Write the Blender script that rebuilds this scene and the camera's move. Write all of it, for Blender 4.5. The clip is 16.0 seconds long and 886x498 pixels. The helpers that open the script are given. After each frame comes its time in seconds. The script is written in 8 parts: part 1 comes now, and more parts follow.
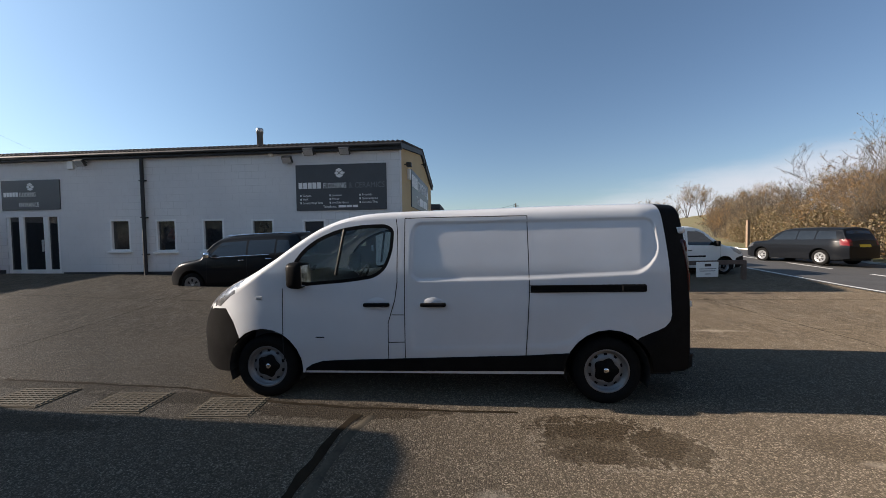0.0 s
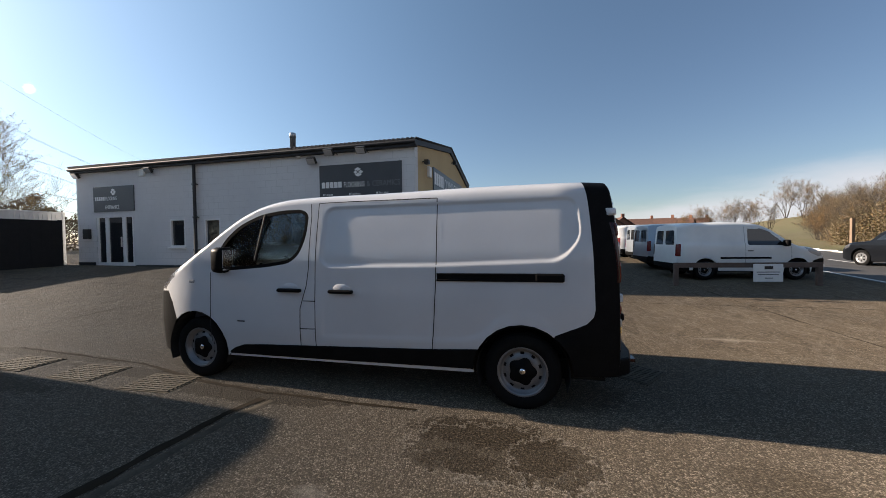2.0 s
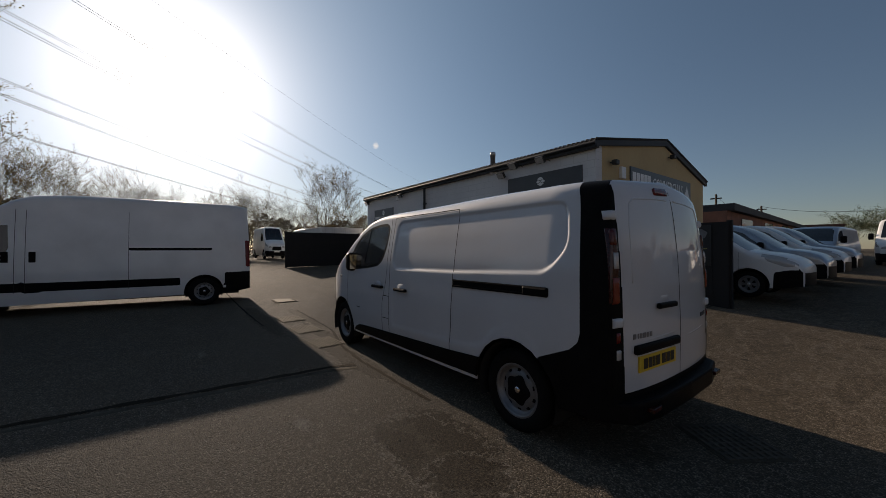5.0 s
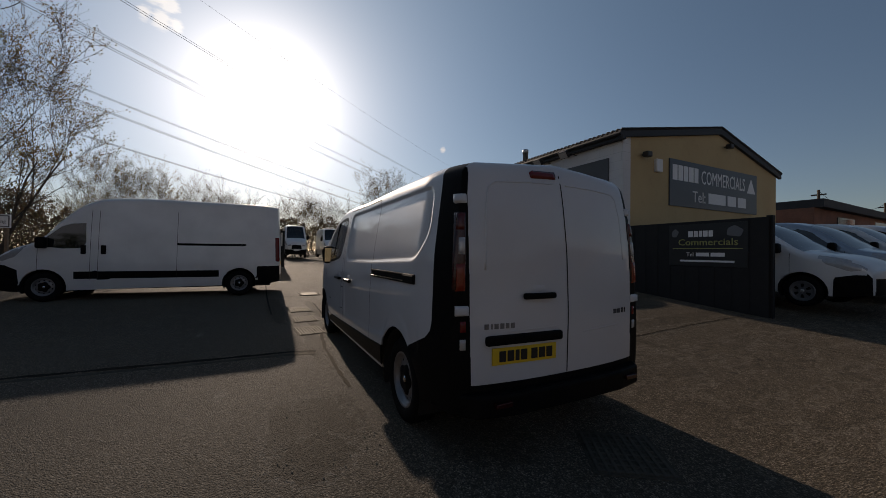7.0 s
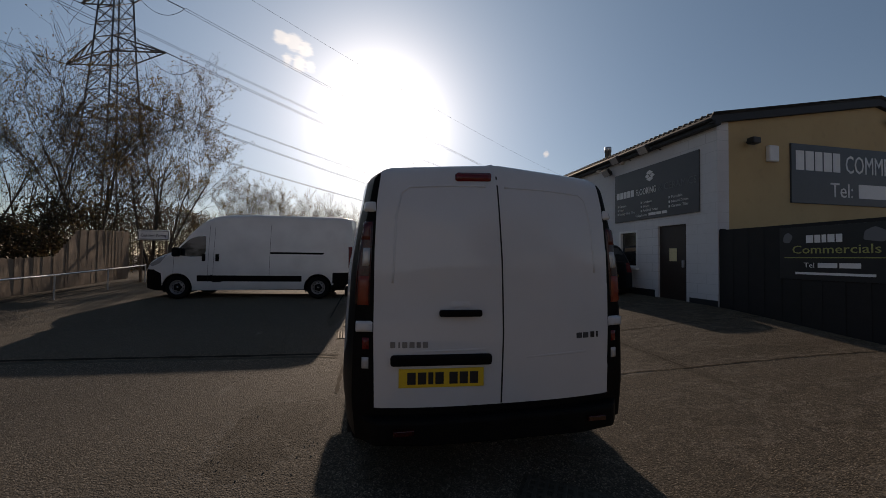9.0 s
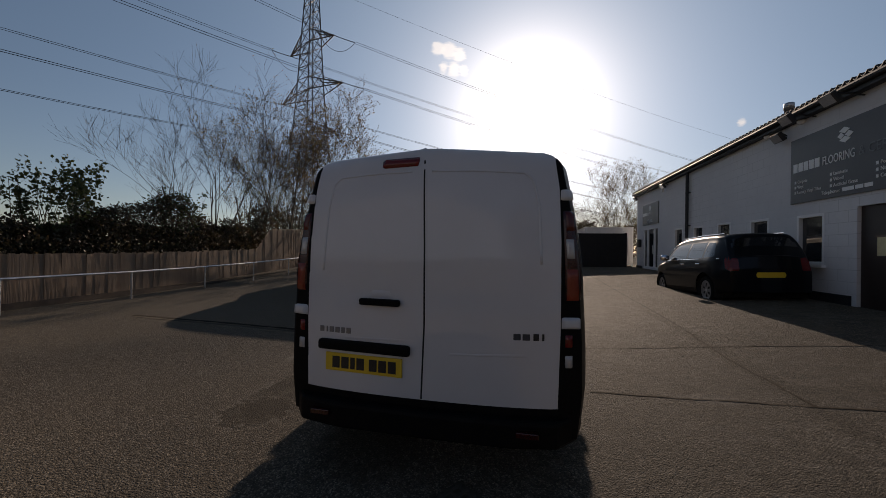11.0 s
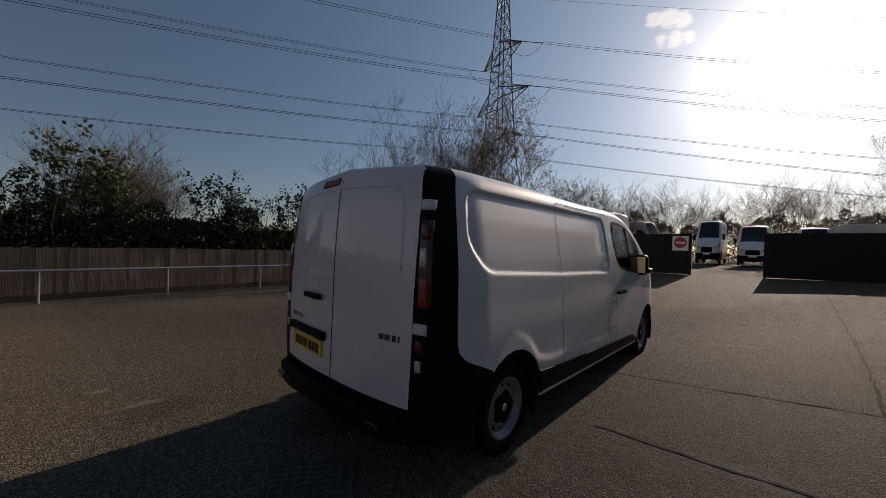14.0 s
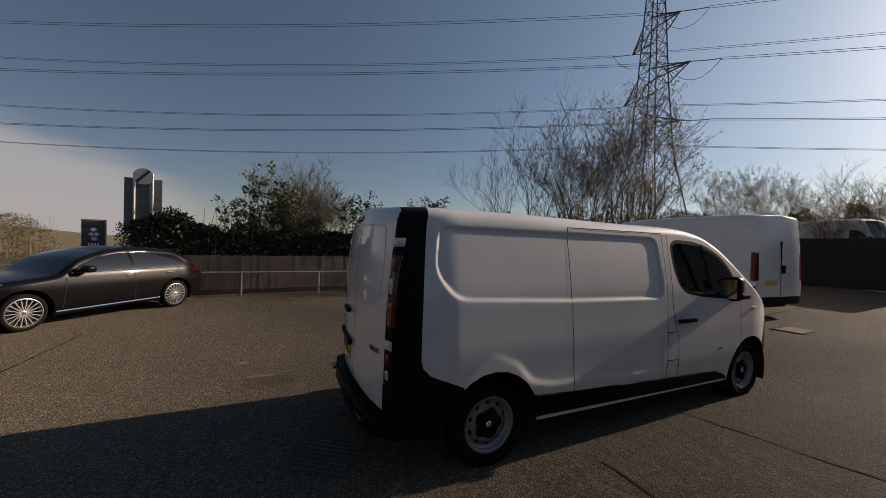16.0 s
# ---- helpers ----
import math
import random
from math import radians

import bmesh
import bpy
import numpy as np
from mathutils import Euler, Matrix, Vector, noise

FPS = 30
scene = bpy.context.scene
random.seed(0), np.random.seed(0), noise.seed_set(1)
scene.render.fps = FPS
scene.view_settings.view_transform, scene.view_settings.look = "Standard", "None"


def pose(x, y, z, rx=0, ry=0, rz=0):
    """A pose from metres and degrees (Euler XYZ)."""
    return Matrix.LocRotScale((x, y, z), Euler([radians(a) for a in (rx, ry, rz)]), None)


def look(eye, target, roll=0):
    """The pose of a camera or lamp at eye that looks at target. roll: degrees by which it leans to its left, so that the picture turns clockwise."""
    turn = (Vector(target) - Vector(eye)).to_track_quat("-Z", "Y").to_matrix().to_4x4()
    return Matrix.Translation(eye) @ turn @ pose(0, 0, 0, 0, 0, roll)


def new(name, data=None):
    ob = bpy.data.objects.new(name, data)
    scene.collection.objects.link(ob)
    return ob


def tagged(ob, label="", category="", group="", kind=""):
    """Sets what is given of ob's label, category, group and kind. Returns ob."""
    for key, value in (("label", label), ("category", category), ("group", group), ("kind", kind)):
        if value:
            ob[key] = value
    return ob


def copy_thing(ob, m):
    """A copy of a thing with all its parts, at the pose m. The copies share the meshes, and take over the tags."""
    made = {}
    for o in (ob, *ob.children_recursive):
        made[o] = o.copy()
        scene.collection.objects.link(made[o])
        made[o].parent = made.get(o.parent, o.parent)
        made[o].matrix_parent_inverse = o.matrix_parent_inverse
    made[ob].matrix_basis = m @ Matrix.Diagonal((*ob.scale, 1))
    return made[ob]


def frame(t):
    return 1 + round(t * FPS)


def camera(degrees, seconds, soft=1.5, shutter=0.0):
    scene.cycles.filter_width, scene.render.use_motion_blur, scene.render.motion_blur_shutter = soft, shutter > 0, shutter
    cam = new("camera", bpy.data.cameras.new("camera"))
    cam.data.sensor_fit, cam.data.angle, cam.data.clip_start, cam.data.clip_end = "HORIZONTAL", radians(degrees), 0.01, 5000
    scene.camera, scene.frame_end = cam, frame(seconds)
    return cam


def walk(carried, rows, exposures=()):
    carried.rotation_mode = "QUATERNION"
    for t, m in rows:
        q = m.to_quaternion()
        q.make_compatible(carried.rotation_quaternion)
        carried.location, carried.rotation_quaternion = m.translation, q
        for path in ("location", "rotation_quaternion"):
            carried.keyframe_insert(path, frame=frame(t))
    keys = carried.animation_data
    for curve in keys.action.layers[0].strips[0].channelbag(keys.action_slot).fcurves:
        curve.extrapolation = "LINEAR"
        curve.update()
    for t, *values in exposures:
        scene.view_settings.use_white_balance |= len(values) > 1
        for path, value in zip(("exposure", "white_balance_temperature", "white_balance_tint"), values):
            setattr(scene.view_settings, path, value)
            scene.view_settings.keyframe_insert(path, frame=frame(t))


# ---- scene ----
cam = camera(101.55, 16.0, soft=0.8)
ROWS = [
    (0.0, 0.430, 0.430, 1.693, 4.50, -2.13, 0.84),
    (0.5, 0.791, 0.539, 1.565, 5.64, -1.99, 0.69),
    (1.0, 1.183, 0.653, 1.485, 6.44, -1.99, 0.69),
    (1.5, 1.583, 0.727, 1.490, 7.90, -1.76, 0.47),
    (2.0, 1.874, 0.875, 1.497, 14.49, -1.53, 0.69),
    (2.5, 2.106, 0.909, 1.509, 26.84, -1.01, 0.86),
    (3.0, 2.454, 0.937, 1.513, 38.28, -0.57, 1.17),
    (3.5, 2.826, 1.108, 1.507, 44.79, -0.36, 0.96),
    (6.0, 4.150, 2.385, 1.474, 56.70, 0.06, -0.30),
    (6.5, 4.327, 2.726, 1.459, 60.02, 0.04, -0.43),
    (7.0, 4.508, 3.000, 1.366, 62.71, 0.45, -0.53),
    (7.5, 4.592, 3.277, 1.317, 69.28, 0.19, -0.72),
    (8.0, 4.685, 3.557, 1.402, 73.80, 0.60, -0.62),
    (10.5, 4.756, 5.201, 1.398, 92.42, 0.88, -0.99),
    (11.0, 4.648, 5.534, 1.390, 102.28, 0.16, -0.84),
    (11.5, 4.640, 5.842, 1.368, 112.61, -0.22, -0.84),
    (12.0, 4.531, 6.153, 1.242, 117.38, -0.23, -1.15),
    (12.5, 4.388, 6.452, 1.218, 121.59, -0.03, -1.43),
    (13.0, 4.301, 6.752, 1.325, 126.01, -0.14, -1.60),
    (13.5, 4.140, 7.034, 1.402, 129.71, -0.38, -1.69),
    (14.0, 3.966, 7.279, 1.474, 132.85, -0.47, -1.73),
    (14.5, 3.871, 7.516, 1.547, 139.31, -0.51, -1.56),
    (15.0, 3.698, 7.748, 1.605, 146.30, -0.68, -1.50),
    (15.5, 3.478, 7.963, 1.654, 150.58, -0.78, -1.73),
    (16.0, 3.272, 8.219, 1.706, 155.10, -0.73, -1.64),
]
EXPOSURES = [(0.0, 1.25, 6800, 15), (2.0, 1.27, 7050, 16), (3.7, 0.7, 7300, 17), (5.8, 0.0, 7450, 19), (8.2, 0.08, 7550, 20), (10.3, 0.19, 7750, 22), (11.5, 0.13, 7600, 22), (13.5, -0.02, 7350, 22), (16.0, 0.27, 7750, 21)]
walk(cam, [(t, pose(x, y, z, 90 + pitch, roll, yaw)) for t, x, y, z, yaw, pitch, roll in ROWS], EXPOSURES)

# ---- world and sun ----
SUN_EL, SUN_AZ = 20.4, 179.0
world = bpy.data.worlds.new("sky")
scene.world = world
world.use_nodes = True
wn, wl = world.node_tree.nodes, world.node_tree.links
wn.clear()
sky = wn.new("ShaderNodeTexSky")
sky.sky_type = "NISHITA"
sky.sun_disc = False
sky.sun_elevation = radians(SUN_EL)
sky.sun_rotation = radians(90 - SUN_AZ)
sky.air_density, sky.dust_density, sky.ozone_density = 1.0, 0.3, 3.2
bg = wn.new("ShaderNodeBackground")
bg.inputs["Strength"].default_value = 0.05
wout = wn.new("ShaderNodeOutputWorld")
# a low bank of thin cloud in the east, and a few wisps
wtc = wn.new("ShaderNodeTexCoord")
wsep = wn.new("ShaderNodeSeparateXYZ")
wl.new(wtc.outputs["Generated"], wsep.inputs[0])


def wmath(op, a, b=None, c=None):
    k = wn.new("ShaderNodeMath")
    k.operation = op
    for i, v in enumerate((a, b, c)):
        if v is None:
            continue
        if isinstance(v, (int, float)):
            k.inputs[i].default_value = v
        else:
            wl.new(v, k.inputs[i])
    return k.outputs[0]


wmap = wn.new("ShaderNodeMapping")
wmap.inputs["Scale"].default_value = (1.0, 1.0, 4.5)
wl.new(wtc.outputs["Generated"], wmap.inputs["Vector"])
wnz = wn.new("ShaderNodeTexNoise")
wnz.inputs["Scale"].default_value, wnz.inputs["Detail"].default_value, wnz.inputs["Roughness"].default_value = 3.2, 8.0, 0.58
wl.new(wmap.outputs["Vector"], wnz.inputs["Vector"])
east = wn.new("ShaderNodeMapRange")
east.interpolation_type = "SMOOTHSTEP"
east.inputs[1].default_value, east.inputs[2].default_value = 0.04, 0.3
wl.new(wsep.outputs["X"], east.inputs[0])
south = wn.new("ShaderNodeMapRange")
south.inputs[1].default_value, south.inputs[2].default_value = 0.3, -0.3
south.inputs[3].default_value, south.inputs[4].default_value = 0.165, 0.4
wl.new(wsep.outputs["Y"], south.inputs[0])
edge = wmath("ADD", wmath("MULTIPLY", wnz.outputs["Fac"], 0.12), wmath("MULTIPLY", wsep.outputs["X"], south.outputs[0]))
bank = wn.new("ShaderNodeMapRange")
bank.interpolation_type = "SMOOTHSTEP"
bank.inputs[1].default_value, bank.inputs[2].default_value = -0.035, 0.045
wl.new(wmath("SUBTRACT", wmath("ADD", edge, -0.03), wsep.outputs["Z"]), bank.inputs[0])
cover = wmath("MULTIPLY", wmath("MULTIPLY", east.outputs[0], bank.outputs[0]), 0.8)
wmix = wn.new("ShaderNodeMix")
wmix.data_type = "RGBA"
wl.new(cover, wmix.inputs[0])
wl.new(sky.outputs["Color"], wmix.inputs[6])
wmix.inputs[7].default_value = (6.0, 6.4, 7.1, 1.0)


def toward(v):
    """Angle from a direction, in degrees."""
    k = wn.new("ShaderNodeVectorMath")
    k.operation = "DOT_PRODUCT"
    wl.new(wtc.outputs["Generated"], k.inputs[0])
    k.inputs[1].default_value = Vector(v).normalized()
    return wmath("MULTIPLY", wmath("ARCCOSINE", wmath("MINIMUM", k.outputs["Value"], 0.99999)), 57.29578)


def wblend(fac, base, colour, mode="MIX"):
    k = wn.new("ShaderNodeMix")
    k.data_type, k.blend_type = "RGBA", mode
    wl.new(fac, k.inputs[0])
    wl.new(base, k.inputs[6])
    k.inputs[7].default_value = (*colour, 1.0)
    return k.outputs[2]


# two small torn wisps above the sun
sky_col = wmix.outputs[2]
puff = wn.new("ShaderNodeTexNoise")
puff.inputs["Scale"].default_value, puff.inputs["Detail"].default_value, puff.inputs["Roughness"].default_value = 11.0, 7.0, 0.62
wl.new(wmap.outputs["Vector"], puff.inputs["Vector"])
for az_, el_, size in ((-166.4, 29.1, 1.5), (-168.2, 28.9, 1.7), (-169.9, 28.4, 1.4), (-167.4, 26.8, 1.2), (-169.0, 26.6, 1.5), (-170.6, 26.5, 1.1), (152.9, 15.9, 0.8)):
    v = (math.cos(radians(az_)) * math.cos(radians(el_)), math.sin(radians(az_)) * math.cos(radians(el_)), math.sin(radians(el_)))
    near = wn.new("ShaderNodeMapRange")
    near.inputs[1].default_value, near.inputs[2].default_value = size, 0.0
    wl.new(toward(v), near.inputs[0])
    torn = wn.new("ShaderNodeMapRange")
    torn.interpolation_type = "SMOOTHSTEP"
    torn.inputs[1].default_value, torn.inputs[2].default_value, torn.inputs[4].default_value = 0.62, 0.86, 0.8
    wl.new(wmath("ADD", wmath("MULTIPLY", near.outputs[0], 0.5), puff.outputs["Fac"]), torn.inputs[0])
    sky_col = wblend(wmath("MULTIPLY", torn.outputs[0], wmath("MINIMUM", wmath("MULTIPLY", near.outputs[0], 4.0), 1.0)), sky_col, (11.0, 10.8, 10.4))
# bright haze round the sun
SUN_DIR = Vector((math.cos(radians(SUN_AZ)) * math.cos(radians(SUN_EL)), math.sin(radians(SUN_AZ)) * math.cos(radians(SUN_EL)), math.sin(radians(SUN_EL))))
from_sun = toward(SUN_DIR)
sky_col = wblend(wmath("EXPONENT", wmath("MULTIPLY", from_sun, -1.0 / 4.0)), sky_col, (64.0, 62.0, 57.0), "ADD")
sky_col = wblend(wmath("EXPONENT", wmath("MULTIPLY", from_sun, -1.0 / 13.0)), sky_col, (9.0, 8.9, 8.5), "ADD")
sky_col = wblend(wmath("EXPONENT", wmath("MULTIPLY", from_sun, -1.0 / 34.0)), sky_col, (1.9, 4.5, 6.7), "ADD")
wl.new(sky_col, bg.inputs["Color"])
wl.new(bg.outputs["Background"], wout.inputs["Surface"])

sun_data = bpy.data.lights.new("sun", "SUN")
sun_data.energy = 5.0
sun_data.angle = radians(0.55)
sun_data.color = (1.0, 0.9, 0.76)
sun = new("sun", sun_data)
sun.matrix_world = look(SUN_DIR * 150.0, (0.0, 0.0, 0.0))

# ---- materials ----
def nodes_of(name):
    m = bpy.data.materials.new(name)
    m.use_nodes = True
    return m, m.node_tree.nodes, m.node_tree.links, m.node_tree.nodes["Principled BSDF"]


def noise_node(n, l, scale, detail=4.0, rough=0.55, coord="Object", dist=0.0):
    tc = n.new("ShaderNodeTexCoord")
    t = n.new("ShaderNodeTexNoise")
    t.inputs["Scale"].default_value = scale
    t.inputs["Detail"].default_value = detail
    t.inputs["Roughness"].default_value = rough
    t.inputs["Distortion"].default_value = dist
    l.new(tc.outputs[coord], t.inputs["Vector"])
    return t


def ramp(n, l, fac, stops):
    r = n.new("ShaderNodeValToRGB")
    e = r.color_ramp.elements
    while len(e) < len(stops):
        e.new(0.5)
    for k, (p, c) in enumerate(stops):
        e[k].position = p
        e[k].color = (*c, 1.0) if len(c) == 3 else c
    l.new(fac, r.inputs["Fac"])
    return r.outputs["Color"]


def mixc(n, l, fac, a, b, mode="MIX"):
    m = n.new("ShaderNodeMix")
    m.data_type, m.blend_type = "RGBA", mode
    for sock, val in ((m.inputs[0], fac), (m.inputs[6], a), (m.inputs[7], b)):
        if isinstance(val, (int, float)):
            sock.default_value = val
        elif isinstance(val, tuple):
            sock.default_value = (*val, 1.0)
        else:
            l.new(val, sock)
    return m.outputs[2]


def bump(n, l, p, height, strength=0.3, distance=0.01):
    b = n.new("ShaderNodeBump")
    b.inputs["Strength"].default_value = strength
    b.inputs["Distance"].default_value = distance
    l.new(height, b.inputs["Height"])
    l.new(b.outputs["Normal"], p.inputs["Normal"])


def paint(name, rgb, rough=0.35, coat=0.6, metallic=0.0, dirt=0.12, coord="Object", spec=0.5):
    """Car paint with a clear coat, faint road film and wear in the gloss."""
    m, n, l, p = nodes_of(name)
    a = noise_node(n, l, 1.3, 5, coord=coord)
    b = noise_node(n, l, 40.0, 3, coord=coord)
    film = ramp(n, l, a.outputs["Fac"], [(0.35, (0, 0, 0)), (0.8, (1, 1, 1))])
    dark = tuple(c * (1 - dirt) + 0.02 * dirt for c in rgb)
    col = mixc(n, l, film, rgb, dark)
    col = mixc(n, l, mixc(n, l, 0.06, (0, 0, 0), b.outputs["Fac"]), col, dark)
    l.new(col, p.inputs["Base Color"])
    p.inputs["Roughness"].default_value = rough
    p.inputs["Metallic"].default_value = metallic
    p.inputs["Coat Weight"].default_value = coat
    p.inputs["Specular IOR Level"].default_value = spec
    p.inputs["Coat Roughness"].default_value = 0.03
    return m


def plain(name, rgb, rough=0.5, metallic=0.0, var=0.2, scale=6.0, bump_s=0.0, bump_scale=60.0, spec=0.5, coord="Object"):
    """A plain finish with two scales of tone and fine relief."""
    m, n, l, p = nodes_of(name)
    a = noise_node(n, l, scale, 5, coord=coord)
    b = noise_node(n, l, scale * 9, 4, coord=coord)
    f = mixc(n, l, 0.4, a.outputs["Fac"], b.outputs["Fac"])
    lo = tuple(c * (1 - var) for c in rgb)
    hi = tuple(min(1.0, c * (1 + var)) for c in rgb)
    l.new(ramp(n, l, f, [(0.3, lo), (0.7, hi)]), p.inputs["Base Color"])
    p.inputs["Roughness"].default_value = rough
    p.inputs["Metallic"].default_value = metallic
    p.inputs["Specular IOR Level"].default_value = spec
    if bump_s:
        c = noise_node(n, l, bump_scale, 4, coord=coord)
        bump(n, l, p, c.outputs["Fac"], bump_s, 0.004)
    return m


def glass(name, tint=(0.8, 0.84, 0.83)):
    m, n, l, p = nodes_of(name)
    n.remove(p)
    tr, gl, mx, fr = n.new("ShaderNodeBsdfTransparent"), n.new("ShaderNodeBsdfGlossy"), n.new("ShaderNodeMixShader"), n.new("ShaderNodeFresnel")
    tr.inputs["Color"].default_value = (*tint, 1)
    gl.inputs["Roughness"].default_value = 0.02
    fr.inputs["IOR"].default_value = 1.5
    l.new(fr.outputs["Fac"], mx.inputs["Fac"])
    l.new(tr.outputs[0], mx.inputs[1])
    l.new(gl.outputs[0], mx.inputs[2])
    l.new(mx.outputs[0], n["Material Output"].inputs["Surface"])
    return m


M_WHITE = paint("white_van_paint", (0.58, 0.59, 0.61), 0.5, 1.0, spec=0.15)
M_WHITE2 = paint("fleet_white_paint", (0.74, 0.74, 0.73), 0.38, 0.5, dirt=0.2)
M_SILVER = paint("silver_paint", (0.36, 0.40, 0.45), 0.3, 0.7, 0.5)
M_BLACKP = paint("black_car_paint", (0.004, 0.004, 0.0048), 0.3, 0.3, dirt=0.0, spec=0.08)
M_NAVY = paint("dark_bluish_paint", (0.006, 0.007, 0.009), 0.3, 0.3, dirt=0.0, spec=0.08)
M_PLASTIC = plain("black_moulded_plastic", (0.0085, 0.0083, 0.0085), 0.4, var=0.3, scale=8, bump_s=0.1, bump_scale=300, spec=0.03)
M_RUBBER = plain("tyre_rubber", (0.008, 0.008, 0.008), 0.85, var=0.3, scale=12, bump_s=0.2, bump_scale=90, spec=0.1)
M_STEEL = plain("silver_steel_wheel", (0.2, 0.205, 0.215), 0.4, 0.5, var=0.2, scale=14)
M_ALLOY = plain("machined_alloy", (0.5, 0.51, 0.52), 0.3, 0.8, var=0.1)
M_CHROME = plain("chrome", (0.75, 0.76, 0.78), 0.08, 1.0, var=0.04)
M_GAP = plain("shadow_gap_rubber", (0.012, 0.012, 0.012), 0.9)
M_GLASS = glass("side_glass")
M_DGLASS = plain("dark_car_glass", (0.012, 0.014, 0.016), 0.06, 0.0, var=0.3, scale=2, spec=0.8)
M_RED = plain("red_lens", (0.13, 0.006, 0.006), 0.2, var=0.25, scale=20)
M_REDD = plain("smoked_red_lens", (0.035, 0.004, 0.004), 0.2, var=0.25, scale=20)
M_REDM = plain("dark_red_lens", (0.075, 0.006, 0.005), 0.2, var=0.3, scale=20)
M_AMBER = plain("amber_lens", (0.2, 0.03, 0.014), 0.22, var=0.2, scale=20)
M_CLEAR = plain("clear_lens", (0.42, 0.42, 0.42), 0.12, 0.2, var=0.15, scale=25)
M_HEADL = plain("headlamp_glass", (0.2, 0.2, 0.21), 0.08, 0.5, var=0.7, scale=18)
M_LAMPC = plain("smoked_headlamp_glass", (0.09, 0.09, 0.095), 0.1, 0.3, var=0.4, scale=25)
M_PLATE = plain("yellow_plate", (0.72, 0.48, 0.03), 0.4, var=0.06)
M_PLATEW = plain("white_plate", (0.75, 0.75, 0.72), 0.4, var=0.06)
M_INK = plain("black_ink", (0.012, 0.012, 0.014), 0.5)
M_CABIN = plain("grey_cabin_trim", (0.05, 0.05, 0.055), 0.7, var=0.25, scale=10)
M_SEAT = plain("seat_cloth", (0.045, 0.047, 0.052), 0.95, var=0.3, scale=30)
M_SKIRT = plain("underbody_black", (0.01, 0.01, 0.01), 0.9)
M_RENDERW = None
m, n, l, p = nodes_of("painted_render_wall")
a, b, c = noise_node(n, l, 0.5, 5), noise_node(n, l, 6.0, 5), noise_node(n, l, 55.0, 3)
col = ramp(n, l, a.outputs["Fac"], [(0.3, (0.56, 0.56, 0.57)), (0.7, (0.66, 0.66, 0.66))])
col = mixc(n, l, ramp(n, l, b.outputs["Fac"], [(0.55, (0, 0, 0)), (0.8, (0.35, 0.35, 0.35))]), col, (0.46, 0.46, 0.46))
# painted blockwork: faint uneven courses under the paint
tc = n.new("ShaderNodeTexCoord")
sx_ = n.new("ShaderNodeSeparateXYZ")
l.new(tc.outputs["Object"], sx_.inputs[0])
cb = n.new("ShaderNodeCombineXYZ")
l.new(sx_.outputs["X"], cb.inputs["X"])
l.new(sx_.outputs["Z"], cb.inputs["Y"])
blk = n.new("ShaderNodeTexBrick")
for key, val in (("Scale", 1.0), ("Brick Width", 0.45), ("Row Height", 0.225), ("Mortar Size", 0.007), ("Mortar Smooth", 0.5)):
    blk.inputs[key].default_value = val
l.new(cb.outputs[0], blk.inputs["Vector"])
worn = ramp(n, l, a.outputs["Fac"], [(0.4, (0.1, 0.1, 0.1)), (0.62, (0.6, 0.6, 0.6))])
col = mixc(n, l, mixc(n, l, 1.0, worn, blk.outputs["Fac"], "MULTIPLY"), col, (0.36, 0.36, 0.36))
l.new(col, p.inputs["Base Color"])
p.inputs["Roughness"].default_value = 0.8
bump(n, l, p, mixc(n, l, 0.5, c.outputs["Fac"], mixc(n, l, 1.0, (1, 1, 1), blk.outputs["Fac"], "SUBTRACT")), 0.4, 0.006)
M_RENDERW = m
m, n, l, p = nodes_of("painted_cream_wall")
a, b, c = noise_node(n, l, 0.7, 5), noise_node(n, l, 5.0, 5), noise_node(n, l, 55.0, 3)
col = ramp(n, l, a.outputs["Fac"], [(0.3, (0.46, 0.33, 0.165)), (0.7, (0.53, 0.39, 0.2))])
col = mixc(n, l, ramp(n, l, b.outputs["Fac"], [(0.58, (0, 0, 0)), (0.8, (0.4, 0.4, 0.4))]), col, (0.34, 0.25, 0.13))
l.new(col, p.inputs["Base Color"])
p.inputs["Roughness"].default_value = 0.8
bump(n, l, p, c.outputs["Fac"], 0.35, 0.006)
M_CREAM = m
M_ROOF = plain("dark_corrugated_roof", (0.028, 0.028, 0.03), 0.75, var=0.35, scale=3, bump_s=0.2)
M_TRIMD = plain("dark_blue_grey_trim", (0.014, 0.015, 0.018), 0.6, var=0.2)
M_UPVC = plain("white_window_frame", (0.72, 0.72, 0.71), 0.4, var=0.06)
M_WGLASS = plain("dark_window_pane", (0.02, 0.022, 0.025), 0.05, var=0.3, scale=1.5, spec=0.7)
M_SIGNG = plain("slate_grey_sign_board", (0.055, 0.058, 0.064), 0.45, var=0.12, scale=2)
M_SIGNW = plain("white_sign_lettering", (0.75, 0.75, 0.74), 0.5, var=0.06)
M_SIGNM = plain("mid_grey_sign_lettering", (0.14, 0.145, 0.155), 0.5, var=0.06)
M_SIGNB = plain("blue_grey_sign_board", (0.05, 0.062, 0.075), 0.4, var=0.12, scale=2)
M_BLACKB = plain("black_stained_boards", (0.009, 0.0085, 0.0085), 0.8, var=0.3, scale=5, bump_s=0.3, bump_scale=30)
M_BANNER = plain("black_banner", (0.012, 0.012, 0.013), 0.4, var=0.2)
M_LIME = plain("yellow_green_lettering", (0.35, 0.36, 0.12), 0.5)
